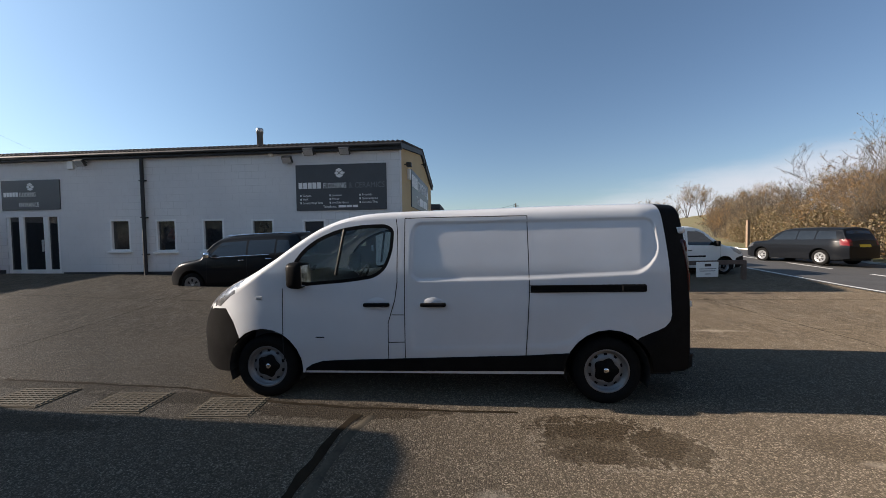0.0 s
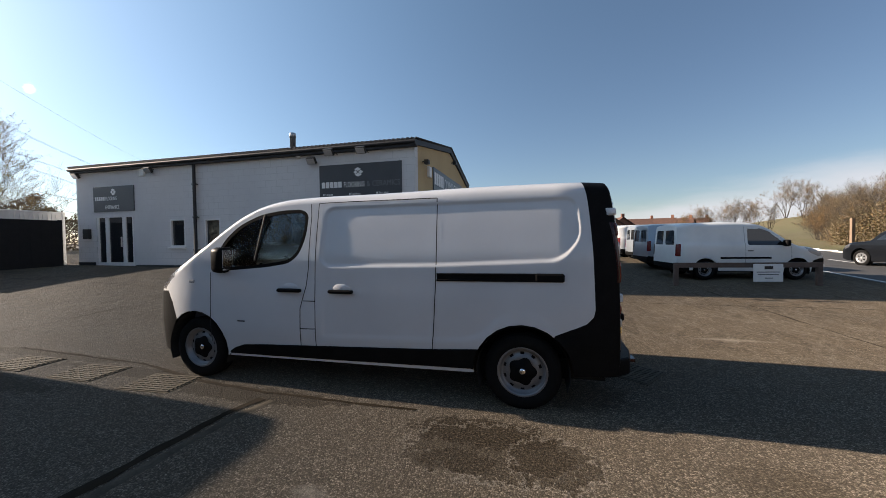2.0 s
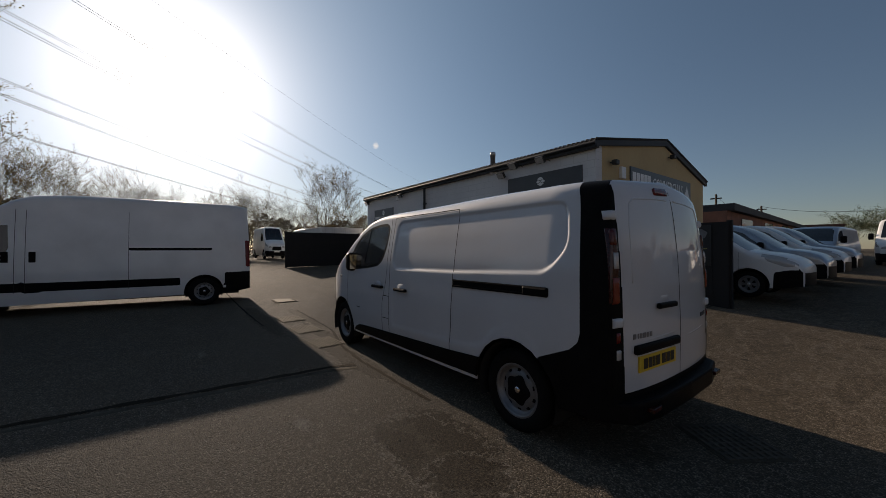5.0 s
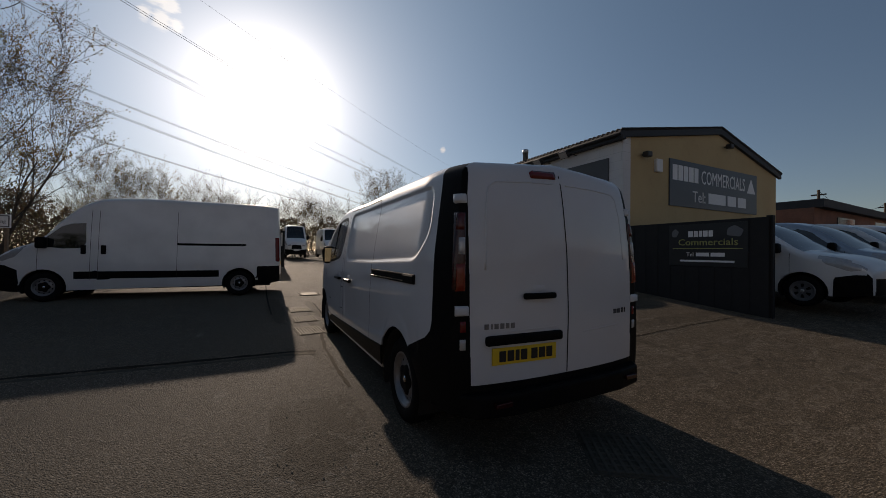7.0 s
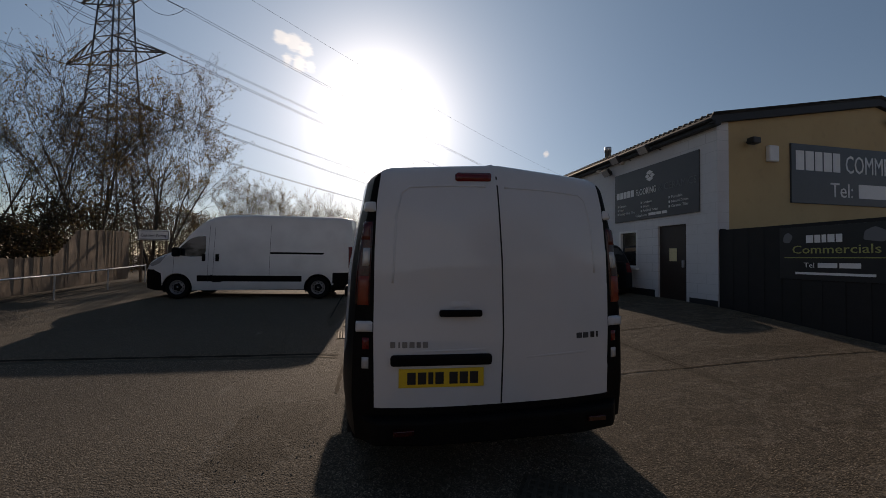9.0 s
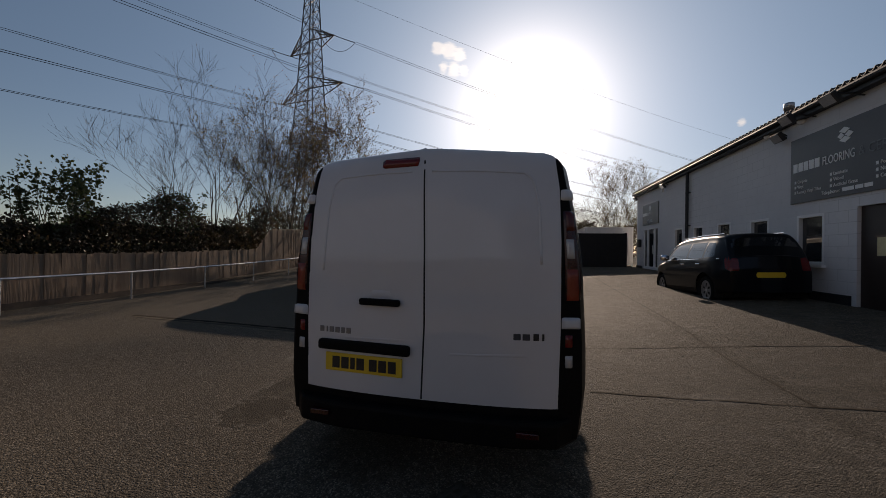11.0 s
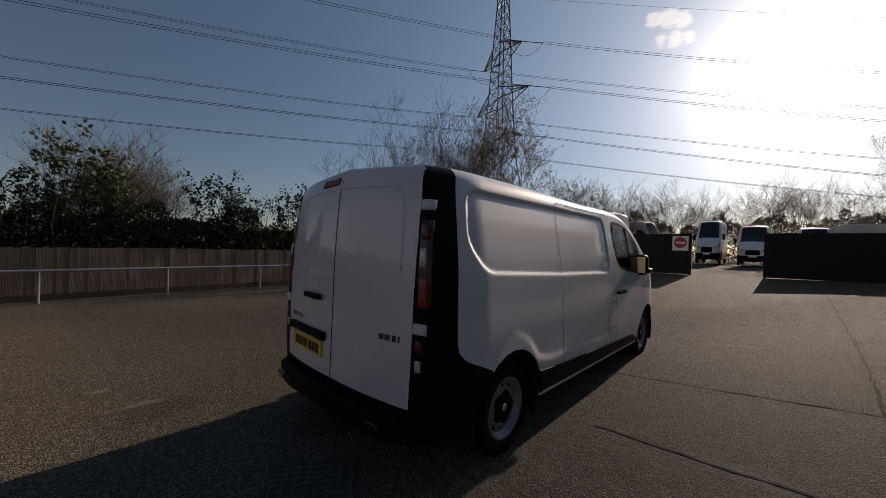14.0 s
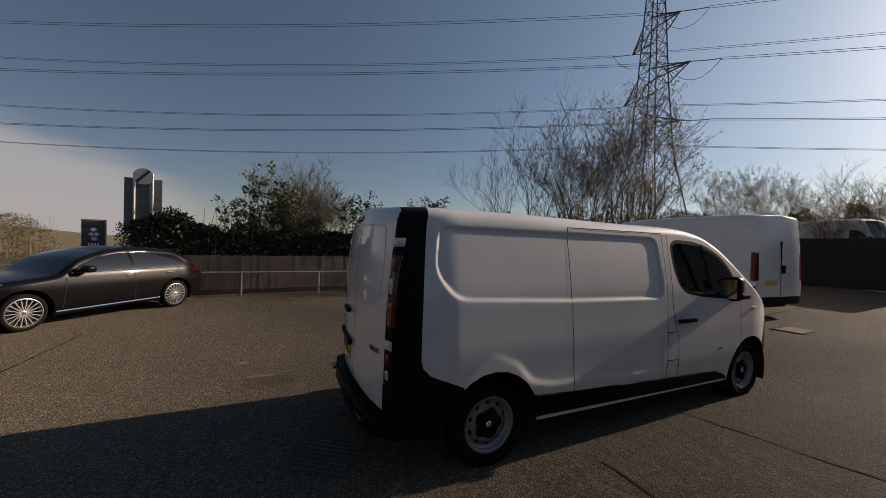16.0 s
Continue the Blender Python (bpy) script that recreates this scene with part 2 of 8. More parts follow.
M_GALV = plain("galvanised_steel", (0.45, 0.46, 0.47), 0.4, 0.7, var=0.25, scale=9)
M_FLOOD = plain("floodlight_black", (0.02, 0.02, 0.02), 0.5)
M_BRICK = plain("red_brick_far", (0.22, 0.10, 0.065), 0.9, var=0.35, scale=2)
M_TILE = plain("clay_roof_far", (0.1, 0.05, 0.036), 0.9, var=0.35, scale=2)
M_WOODF = None
m, n, l, p = nodes_of("weathered_fence_board")
oi = n.new("ShaderNodeObjectInfo")
a = noise_node(n, l, 3.0, 5)
g = n.new("ShaderNodeTexWave")
g.inputs["Scale"].default_value, g.inputs["Distortion"].default_value, g.inputs["Detail"].default_value = 14.0, 6.0, 3.0
tc = n.new("ShaderNodeTexCoord")
mp = n.new("ShaderNodeMapping")
mp.inputs["Scale"].default_value = (1.0, 1.0, 0.12)
l.new(tc.outputs["Object"], mp.inputs["Vector"])
l.new(mp.outputs["Vector"], g.inputs["Vector"])
col = ramp(n, l, oi.outputs["Random"], [(0.0, (0.195, 0.132, 0.09)), (0.5, (0.218, 0.15, 0.103)), (1.0, (0.245, 0.172, 0.12))])
col = mixc(n, l, mixc(n, l, 0.35, (0, 0, 0), g.outputs["Fac"]), col, (0.09, 0.065, 0.045))
col = mixc(n, l, ramp(n, l, a.outputs["Fac"], [(0.45, (0, 0, 0)), (0.8, (0.5, 0.5, 0.5))]), col, (0.11, 0.1, 0.07))
l.new(col, p.inputs["Base Color"])
p.inputs["Roughness"].default_value = 0.85
bump(n, l, p, g.outputs["Fac"], 0.3, 0.004)
M_WOODF = m
M_BARK = plain("bark", (0.055, 0.044, 0.034), 0.95, var=0.4, scale=5, bump_s=0.5, bump_scale=25)


def leafy(name, stops, rough=0.6):
    m, n, l, p = nodes_of(name)
    geo = n.new("ShaderNodeNewGeometry")
    l.new(ramp(n, l, geo.outputs["Random Per Island"], stops), p.inputs["Base Color"])
    p.inputs["Roughness"].default_value = rough
    tr = n.new("ShaderNodeBsdfTranslucent")
    l.new(ramp(n, l, geo.outputs["Random Per Island"], stops), tr.inputs["Color"])
    mx = n.new("ShaderNodeMixShader")
    mx.inputs["Fac"].default_value = 0.3
    l.new(p.outputs[0], mx.inputs[1])
    l.new(tr.outputs[0], mx.inputs[2])
    l.new(mx.outputs[0], n["Material Output"].inputs["Surface"])
    return m


M_LEAF_AUT = leafy("autumn_leaves", [(0.0, (0.10, 0.06, 0.02)), (0.4, (0.16, 0.10, 0.03)), (0.7, (0.12, 0.12, 0.03)), (1.0, (0.2, 0.11, 0.03))])
M_LEAF_OR = leafy("orange_autumn_leaves", [(0.0, (0.18, 0.09, 0.025)), (0.5, (0.23, 0.13, 0.045)), (1.0, (0.17, 0.125, 0.055))])
M_LEAF_GR = leafy("green_leaves", [(0.0, (0.035, 0.05, 0.02)), (0.6, (0.06, 0.082, 0.028)), (1.0, (0.1, 0.1, 0.038))])
M_LEAF_DK = leafy("dark_hedge_leaves", [(0.0, (0.04, 0.029, 0.019)), (0.5, (0.075, 0.052, 0.03)), (0.85, (0.06, 0.06, 0.026)), (1.0, (0.125, 0.078, 0.04))])
M_LEAF_TAN = leafy("dry_hedgerow", [(0.0, (0.13, 0.09, 0.05)), (0.5, (0.19, 0.14, 0.08)), (0.8, (0.13, 0.115, 0.055)), (1.0, (0.24, 0.14, 0.06))])
M_GRASS = leafy("rough_grass", [(0.0, (0.09, 0.09, 0.03)), (0.6, (0.16, 0.14, 0.06)), (1.0, (0.22, 0.18, 0.09))])
from mathutils.bvhtree import BVHTree


# ---- mesh helpers ----
def obj_from(bm, name, mat=None, smooth=False):
    me = bpy.data.meshes.new(name)
    bm.to_mesh(me)
    bm.free()
    if mat:
        me.materials.append(mat)
    if smooth:
        me.polygons.foreach_set("use_smooth", [True] * len(me.polygons))
    return new(name, me)


def part(name, bm, material, parent, label="", smooth=False):
    """Links a bmesh as one mesh object under a thing or a part."""
    ob = obj_from(bm, name, material, smooth)
    ob.parent = parent
    if label:
        ob["label"] = label
    return ob


def empty(name, m=None):
    ob = new(name)
    ob.empty_display_size = 0.2
    if m is not None:
        ob.matrix_world = m
    return ob


def thing(name, m, label, category, group="", kind=""):
    return tagged(empty(name, m), label, category, group, kind)


def add_box(bm, lo, hi, bevel=0.0, m=None):
    c = [(a + b) / 2 for a, b in zip(lo, hi)]
    s = [max(1e-4, b - a) for a, b in zip(lo, hi)]
    r = bmesh.ops.create_cube(bm, size=1.0, matrix=Matrix.LocRotScale(c, None, s))
    vs = r["verts"]
    if bevel > 0:
        es = list({e for v in vs for e in v.link_edges})
        g = bmesh.ops.bevel(bm, geom=es, offset=min(bevel, min(s) * 0.45), segments=2, affect="EDGES", profile=0.5)
        vs = list({v for f in g["faces"] for v in f.verts} | {v for v in vs if v.is_valid})
    if m is not None:
        bmesh.ops.transform(bm, matrix=m, verts=vs)
    return vs


def box(lo, hi, bevel=0.0, m=None):
    bm = bmesh.new()
    add_box(bm, lo, hi, bevel, m)
    return bm


def add_tube(bm, pts, radii, n=8, cap=True):
    """A tube along a line of points, with one radius or one for each point."""
    pts = [Vector(p) for p in pts]
    if not isinstance(radii, (list, tuple)):
        radii = [radii] * len(pts)
    rings, ref = [], None
    for i, p in enumerate(pts):
        d = (pts[min(i + 1, len(pts) - 1)] - pts[max(i - 1, 0)]).normalized()
        if ref is None:
            ref = Vector((0, 0, 1)) if abs(d.z) < 0.9 else Vector((1, 0, 0))
        a = d.cross(ref).normalized()
        b = d.cross(a).normalized()
        ref = -b if abs(d.dot(b)) < 0.5 else ref
        rings.append([bm.verts.new(p + radii[i] * (math.cos(6.28318 * k / n) * a + math.sin(6.28318 * k / n) * b)) for k in range(n)])
    for r0, r1 in zip(rings, rings[1:]):
        for k in range(n):
            bm.faces.new((r0[k], r0[(k + 1) % n], r1[(k + 1) % n], r1[k]))
    if cap:
        bm.faces.new(rings[0][::-1])
        bm.faces.new(rings[-1])
    return rings


def tube(pts, radii, n=8):
    bm = bmesh.new()
    add_tube(bm, pts, radii, n)
    bmesh.ops.recalc_face_normals(bm, faces=bm.faces)
    return bm


def add_lathe(bm, prof, n=32, axis="y", centre=(0, 0, 0), skip=None):
    """Turns a profile of (radius, along) round an axis. skip(i, k): leaves a face open."""
    rings = []
    for r, h in prof:
        ring = []
        for k in range(n):
            a = 2 * math.pi * k / n
            c, s = r * math.cos(a), r * math.sin(a)
            v = {"y": (c, h, s), "z": (c, s, h), "x": (h, c, s)}[axis]
            ring.append(bm.verts.new(Vector(v) + Vector(centre)))
        rings.append(ring)
    for i in range(len(prof) - 1):
        for k in range(n):
            if skip and skip(i, k):
                continue
            q = (rings[i][k], rings[i][(k + 1) % n], rings[i + 1][(k + 1) % n], rings[i + 1][k])
            bm.faces.new(q)
    return rings


def lathe(prof, n=32, axis="y", centre=(0, 0, 0), skip=None, fix=True):
    bm = bmesh.new()
    add_lathe(bm, prof, n, axis, centre, skip)
    bmesh.ops.remove_doubles(bm, verts=bm.verts, dist=1e-5)
    if fix:
        bmesh.ops.recalc_face_normals(bm, faces=bm.faces)
    return bm


def prism(poly, axis, a, b, bevel=0.0):
    """A polygon drawn in the plane across an axis, thickened from a to b along it."""
    bm = bmesh.new()
    put = {"x": lambda u, v, w: (w, u, v), "y": lambda u, v, w: (u, w, v), "z": lambda u, v, w: (u, v, w)}[axis]
    lo = [bm.verts.new(put(u, v, a)) for u, v in poly]
    hi = [bm.verts.new(put(u, v, b)) for u, v in poly]
    bm.faces.new(lo)
    bm.faces.new(hi[::-1])
    for k in range(len(poly)):
        j = (k + 1) % len(poly)
        bm.faces.new((lo[k], hi[k], hi[j], lo[j]))
    bmesh.ops.recalc_face_normals(bm, faces=bm.faces)
    if bevel:
        bmesh.ops.bevel(bm, geom=list(bm.edges), offset=bevel, segments=2, affect="EDGES", profile=0.5)
    return bm


def interp(pts, x):
    """Linear reading of a list of (x, value)."""
    if x <= pts[0][0]:
        return pts[0][1]
    for (x0, y0), (x1, y1) in zip(pts, pts[1:]):
        if x <= x1:
            return y0 + (y1 - y0) * (x - x0) / (x1 - x0)
    return pts[-1][1]


def smooth_curve(pts, x):
    """Monotone cubic reading of a list of (x, value)."""
    if x <= pts[0][0]:
        return pts[0][1]
    if x >= pts[-1][0]:
        return pts[-1][1]
    k = max(i for i in range(len(pts) - 1) if pts[i][0] <= x)

    def slope(i):
        if i == 0 or i == len(pts) - 1:
            a, b = (0, 1) if i == 0 else (-2, -1)
            return (pts[b][1] - pts[a][1]) / (pts[b][0] - pts[a][0])
        s0 = (pts[i][1] - pts[i - 1][1]) / (pts[i][0] - pts[i - 1][0])
        s1 = (pts[i + 1][1] - pts[i][1]) / (pts[i + 1][0] - pts[i][0])
        return 0.0 if s0 * s1 <= 0 else 2 * s0 * s1 / (s0 + s1)

    (x0, y0), (x1, y1) = pts[k], pts[k + 1]
    h = x1 - x0
    t = (x - x0) / h
    return (2 * t**3 - 3 * t**2 + 1) * y0 + (t**3 - 2 * t**2 + t) * h * slope(k) + (-2 * t**3 + 3 * t**2) * y1 + (t**3 - t**2) * h * slope(k + 1)


def sstep(a, b, x):
    t = max(0.0, min(1.0, (x - a) / (b - a)))
    return t * t * (3 - 2 * t)


def inside(poly, u, v):
    r, n = False, len(poly)
    for i in range(n):
        (x0, y0), (x1, y1) = poly[i], poly[(i + 1) % n]
        if (y0 > v) != (y1 > v) and u < (x1 - x0) * (v - y0) / (y1 - y0) + x0:
            r = not r
    return r


def nearest(poly, u, v):
    """Nearest point of a polygon's outline, and its distance."""
    best = (1e9, u, v)
    n = len(poly)
    for i in range(n):
        (x0, y0), (x1, y1) = poly[i], poly[(i + 1) % n]
        dx, dy = x1 - x0, y1 - y0
        t = max(0.0, min(1.0, ((u - x0) * dx + (v - y0) * dy) / (dx * dx + dy * dy + 1e-12)))
        px, py = x0 + t * dx, y0 + t * dy
        d = math.hypot(u - px, v - py)
        if d < best[0]:
            best = (d, px, py)
    return best


def rounded(poly, r, n=4):
    """A polygon with its corners rounded."""
    out = []
    for i, p in enumerate(poly):
        a, b = Vector(poly[i - 1]), Vector(poly[(i + 1) % len(poly)])
        p = Vector(p)
        rr = min(r, (a - p).length * 0.45, (b - p).length * 0.45)
        s, e = p + (a - p).normalized() * rr, p + (b - p).normalized() * rr
        for k in range(n + 1):
            t = k / n
            out.append(tuple((1 - t) ** 2 * s + 2 * t * (1 - t) * p + t * t * e))
    return out

# ---- vehicles ----
def shell(spec):
    """The sheet of a vehicle's body: side, shoulder and roof in stations along x (the front is at -x), closed by a front
    and a rear face, and split into panels by outlines. Returns name -> (verts, faces, zone)."""
    x0, x1, dx = spec["x0"], spec["x1"], spec["dx"]
    nz, na, nr, nu = spec["nz"], 5, spec.get("nr", 6), spec["nu"]
    nx = int(round((x1 - x0) / dx))
    hwp, topp, botp, radp = spec["hw"], spec["top"], spec["bot"], spec["rad"]
    fx, fa, fp = spec["front_plan"]
    rx, ra, rp = spec["rear_plan"]
    lean, lx = spec["lean"], spec["lean_from"]
    crown = spec.get("crown", 0.03)
    relief = spec.get("relief", ())

    def plan(x):
        k = 1.0
        if x < fx:
            k -= fa * ((fx - x) / (fx - x0)) ** fp
        if x > rx:
            k -= ra * ((x - rx) / (x1 - rx)) ** rp
        return k

    def surf(x, z):
        y = smooth_curve(hwp, z) * plan(x)
        for poly, depth, width, fade in relief:
            if inside(poly, x, z):
                y -= depth * sstep(0.0, width, nearest(poly, x, z)[0]) * (1 - sstep(fade[0], fade[1], z))
        return y

    def shear(x, z):
        return x - smooth_curve(lean, z) * sstep(lx, x1, x)

    half = nz + na + nr
    n_ring = 2 * half + 1
    par = {}
    for i in range(nx + 1):
        x = x0 + (x1 - x0) * i / nx
        zb, t = smooth_curve(botp, x), smooth_curve(topp, x)
        r = min(smooth_curve(radp, x), 0.45 * (t - zb))
        for k in range(nz + 1):
            par[i, k] = [x, zb + (t - r - zb) * k / nz]
    zones = spec["zones"]
    cell = max(dx, min(0.04, dx * 1.5))
    fixed = set()

    def fc(i, k):
        q = [par[a, b] for a, b in ((i, k), (i + 1, k), (i + 1, k + 1), (i, k + 1))]
        return sum(p[0] for p in q) / 4, sum(p[1] for p in q) / 4

    centre = {(i, k): fc(i, k) for i in range(nx) for k in range(nz)}
    for z in zones:
        poly = z["poly"]
        us, vs = [p[0] for p in poly], [p[1] for p in poly]
        lo_u, hi_u, lo_v, hi_v = min(us) - cell, max(us) + cell, min(vs) - cell, max(vs) + cell
        flag = {}
        for key, (u, v) in centre.items():
            if lo_u < u < hi_u and lo_v < v < hi_v:
                flag[key] = inside(poly, u, v)
        for (i, k), p in par.items():
            if (i, k) in fixed or i in (0, nx) or not (lo_u < p[0] < hi_u and lo_v < p[1] < hi_v):
                continue
            near = [flag[c] for c in ((i, k), (i - 1, k), (i, k - 1), (i - 1, k - 1)) if c in flag]
            if near and any(near) and not all(near):
                d, u, v = nearest(poly, *p)
                if d < cell * 1.1:
                    par[i, k] = [u, v if k not in (0, nz) else p[1]]
                    fixed.add((i, k))
    verts, idx = [], {}

    def vert(key, co):
        idx[key] = len(verts)
        verts.append(co)

    for i in range(nx + 1):
        x = x0 + (x1 - x0) * i / nx
        zb, t = smooth_curve(botp, x), smooth_curve(topp, x)
        r = min(smooth_curve(radp, x), 0.45 * (t - zb))
        zt = t - r
        ye = surf(x, zt)
        ry = min(r * spec.get("round", 1.3), 0.7 * ye)
        for s, sgn in ((0, -1.0), (1, 1.0)):
            for k in range(nz + 1):
                u, v = par[i, k]
                j = k if s == 0 else n_ring - 1 - k
                vert((i, j), (shear(u, v), sgn * surf(u, v), v))
            for k in range(1, na + 1):
                a = math.pi / 2 * k / na
                j = nz + k if s == 0 else n_ring - 1 - nz - k
                z = zt + r * math.sin(a)
                vert((i, j), (shear(x, z), sgn * (ye - ry * (1 - math.cos(a))), z))
            for k in range(1, nr + (1 if s == 0 else 0)):
                y = (ye - ry) * (1 - k / nr)
                j = nz + na + k if s == 0 else n_ring - 1 - nz - na - k
                z = t + crown * (1 - (1 - k / nr) ** 2)
                vert((i, j), (shear(x, z), sgn * y, z))
    out = {}

    def put(zone, face):
        out.setdefault(zone, []).append(face)

    roofz = spec.get("roof_zones", ())
    for i in range(nx):
        for j in range(n_ring - 1):
            f = (idx[i, j], idx[i + 1, j], idx[i + 1, j + 1], idx[i, j + 1])
            jj = j if j < half else n_ring - 2 - j
            side = -1 if j < half else 1
            if jj < nz:
                u, v = fc(i, jj)
            else:
                u = x0 + (x1 - x0) * (i + 0.5) / nx
                v = sum(verts[q][2] for q in f) / 4
            y = sum(abs(verts[q][1]) for q in f) / 4
            hit = "body"
            if jj < nz + na:
                for z in zones:
                    if z.get("side", 0) in (0, side) and inside(z["poly"], u, v):
                        hit = z["name"]
                        break
            if jj >= nz + 1:
                for name, poly in roofz:
                    if inside(poly, u, y):
                        hit = name
            put((hit, side if hit in spec["per_side"] else 0), f)
    for end, i, bulge, capz in ((-1, 0, spec.get("front_bulge", 0.06), spec.get("front_zones", ())), (1, nx, spec.get("rear_bulge", 0.03), spec.get("rear_zones", ()))):
        grid, pr = {}, {}
        for j in range(half + 1):
            a, b = Vector(verts[idx[i, j]]), Vector(verts[idx[i, n_ring - 1 - j]])
            for k in range(nu + 1):
                w = k / nu
                p = a.lerp(b, w)
                pr[j, k] = [p.y, p.z, p.x + end * bulge * (1 - abs(2 * w - 1) ** 2.5)]
        cc = max(abs(verts[idx[i, 0]][1]) * 2 / nu, 0.045)
        for name, poly, _ in capz:
            fl = {(j, k): inside(poly, sum(pr[q][0] for q in ((j, k), (j + 1, k), (j, k + 1), (j + 1, k + 1))) / 4, sum(pr[q][1] for q in ((j, k), (j + 1, k), (j, k + 1), (j + 1, k + 1))) / 4) for j in range(half) for k in range(nu)}
            for j in range(1, half):
                for k in range(1, nu):
                    near = [fl.get(c, False) for c in ((j, k), (j - 1, k), (j, k - 1), (j - 1, k - 1))]
                    if any(near) and not all(near) and len(pr[j, k]) == 3:
                        d, u, v = nearest(poly, pr[j, k][0], pr[j, k][1])
                        if d < cc * 1.1:
                            pr[j, k] = [u, v, pr[j, k][2], 1]
        for j in range(half + 1):
            for k in range(nu + 1):
                if k == 0:
                    grid[j, k] = idx[i, j]
                elif k == nu:
                    grid[j, k] = idx[i, n_ring - 1 - j]
                elif j == half:
                    grid[j, k] = idx[i, half]
                else:
                    grid[j, k] = len(verts)
                    verts.append((pr[j, k][2], pr[j, k][0], pr[j, k][1]))
        base = "rear_panel" if end > 0 else "front_panel"
        for j in range(half):
            for k in range(nu):
                f = [grid[j, k], grid[j, k + 1], grid[j + 1, k + 1], grid[j + 1, k]]
                if end < 0:
                    f = f[::-1]
                f = tuple(dict.fromkeys(f))
                if len(f) < 3:
                    continue
                u, v = sum(verts[q][1] for q in f) / len(f), sum(verts[q][2] for q in f) / len(f)
                hit = base
                for name, poly, _ in capz:
                    if inside(poly, u, v):
                        hit = name
                        break
                put((hit, (1 if u > 0 else -1) if hit in spec["per_side"] else 0), f)
    return verts, out, surf, shear


def sheet_part(name, verts, faces, mat, parent, label="", solid=0.0, off=0.0):
    used = sorted({v for f in faces for v in f})
    ren = {v: k for k, v in enumerate(used)}
    me = bpy.data.meshes.new(name)
    me.from_pydata([verts[v] for v in used], [], [[ren[v] for v in f] for f in faces])
    me.materials.append(mat)
    me.polygons.foreach_set("use_smooth", [True] * len(me.polygons))
    ob = new(name, me)
    ob.parent = parent
    if label:
        ob["label"] = label
    if solid:
        mod = ob.modifiers.new("thickness", "SOLIDIFY")
        mod.thickness, mod.offset, mod.use_rim = solid, -1.0 + 2.0 * off, off > 0
    return ob


def seam_strip(bm, surf, shear, line, sgn, w=0.004, lift=0.0025):
    """A thin dark gap drawn on the side of a body along a line of (x, z)."""
    pts = []
    for (a, b), (c, d) in zip(line, line[1:]):
        n = max(2, int(math.hypot(c - a, d - b) / 0.03))
        pts += [(a + (c - a) * k / n, b + (d - b) * k / n) for k in range(n)]
    pts.append(line[-1])
    prev = None
    for k, (x, z) in enumerate(pts):
        a, b = pts[max(k - 1, 0)], pts[min(k + 1, len(pts) - 1)]
        d = Vector((b[0] - a[0], b[1] - a[1])).normalized()
        row = []
        for s in (-1, 1):
            u, v = x - s * w * d.y, z + s * w * d.x
            row.append(bm.verts.new((shear(u, v), sgn * (surf(u, v) + lift), v)))
        if prev:
            bm.faces.new((prev[0], row[0], row[1], prev[1]) if sgn > 0 else (prev[1], row[1], row[0], prev[0]))
        prev = row


WHEELS = {}


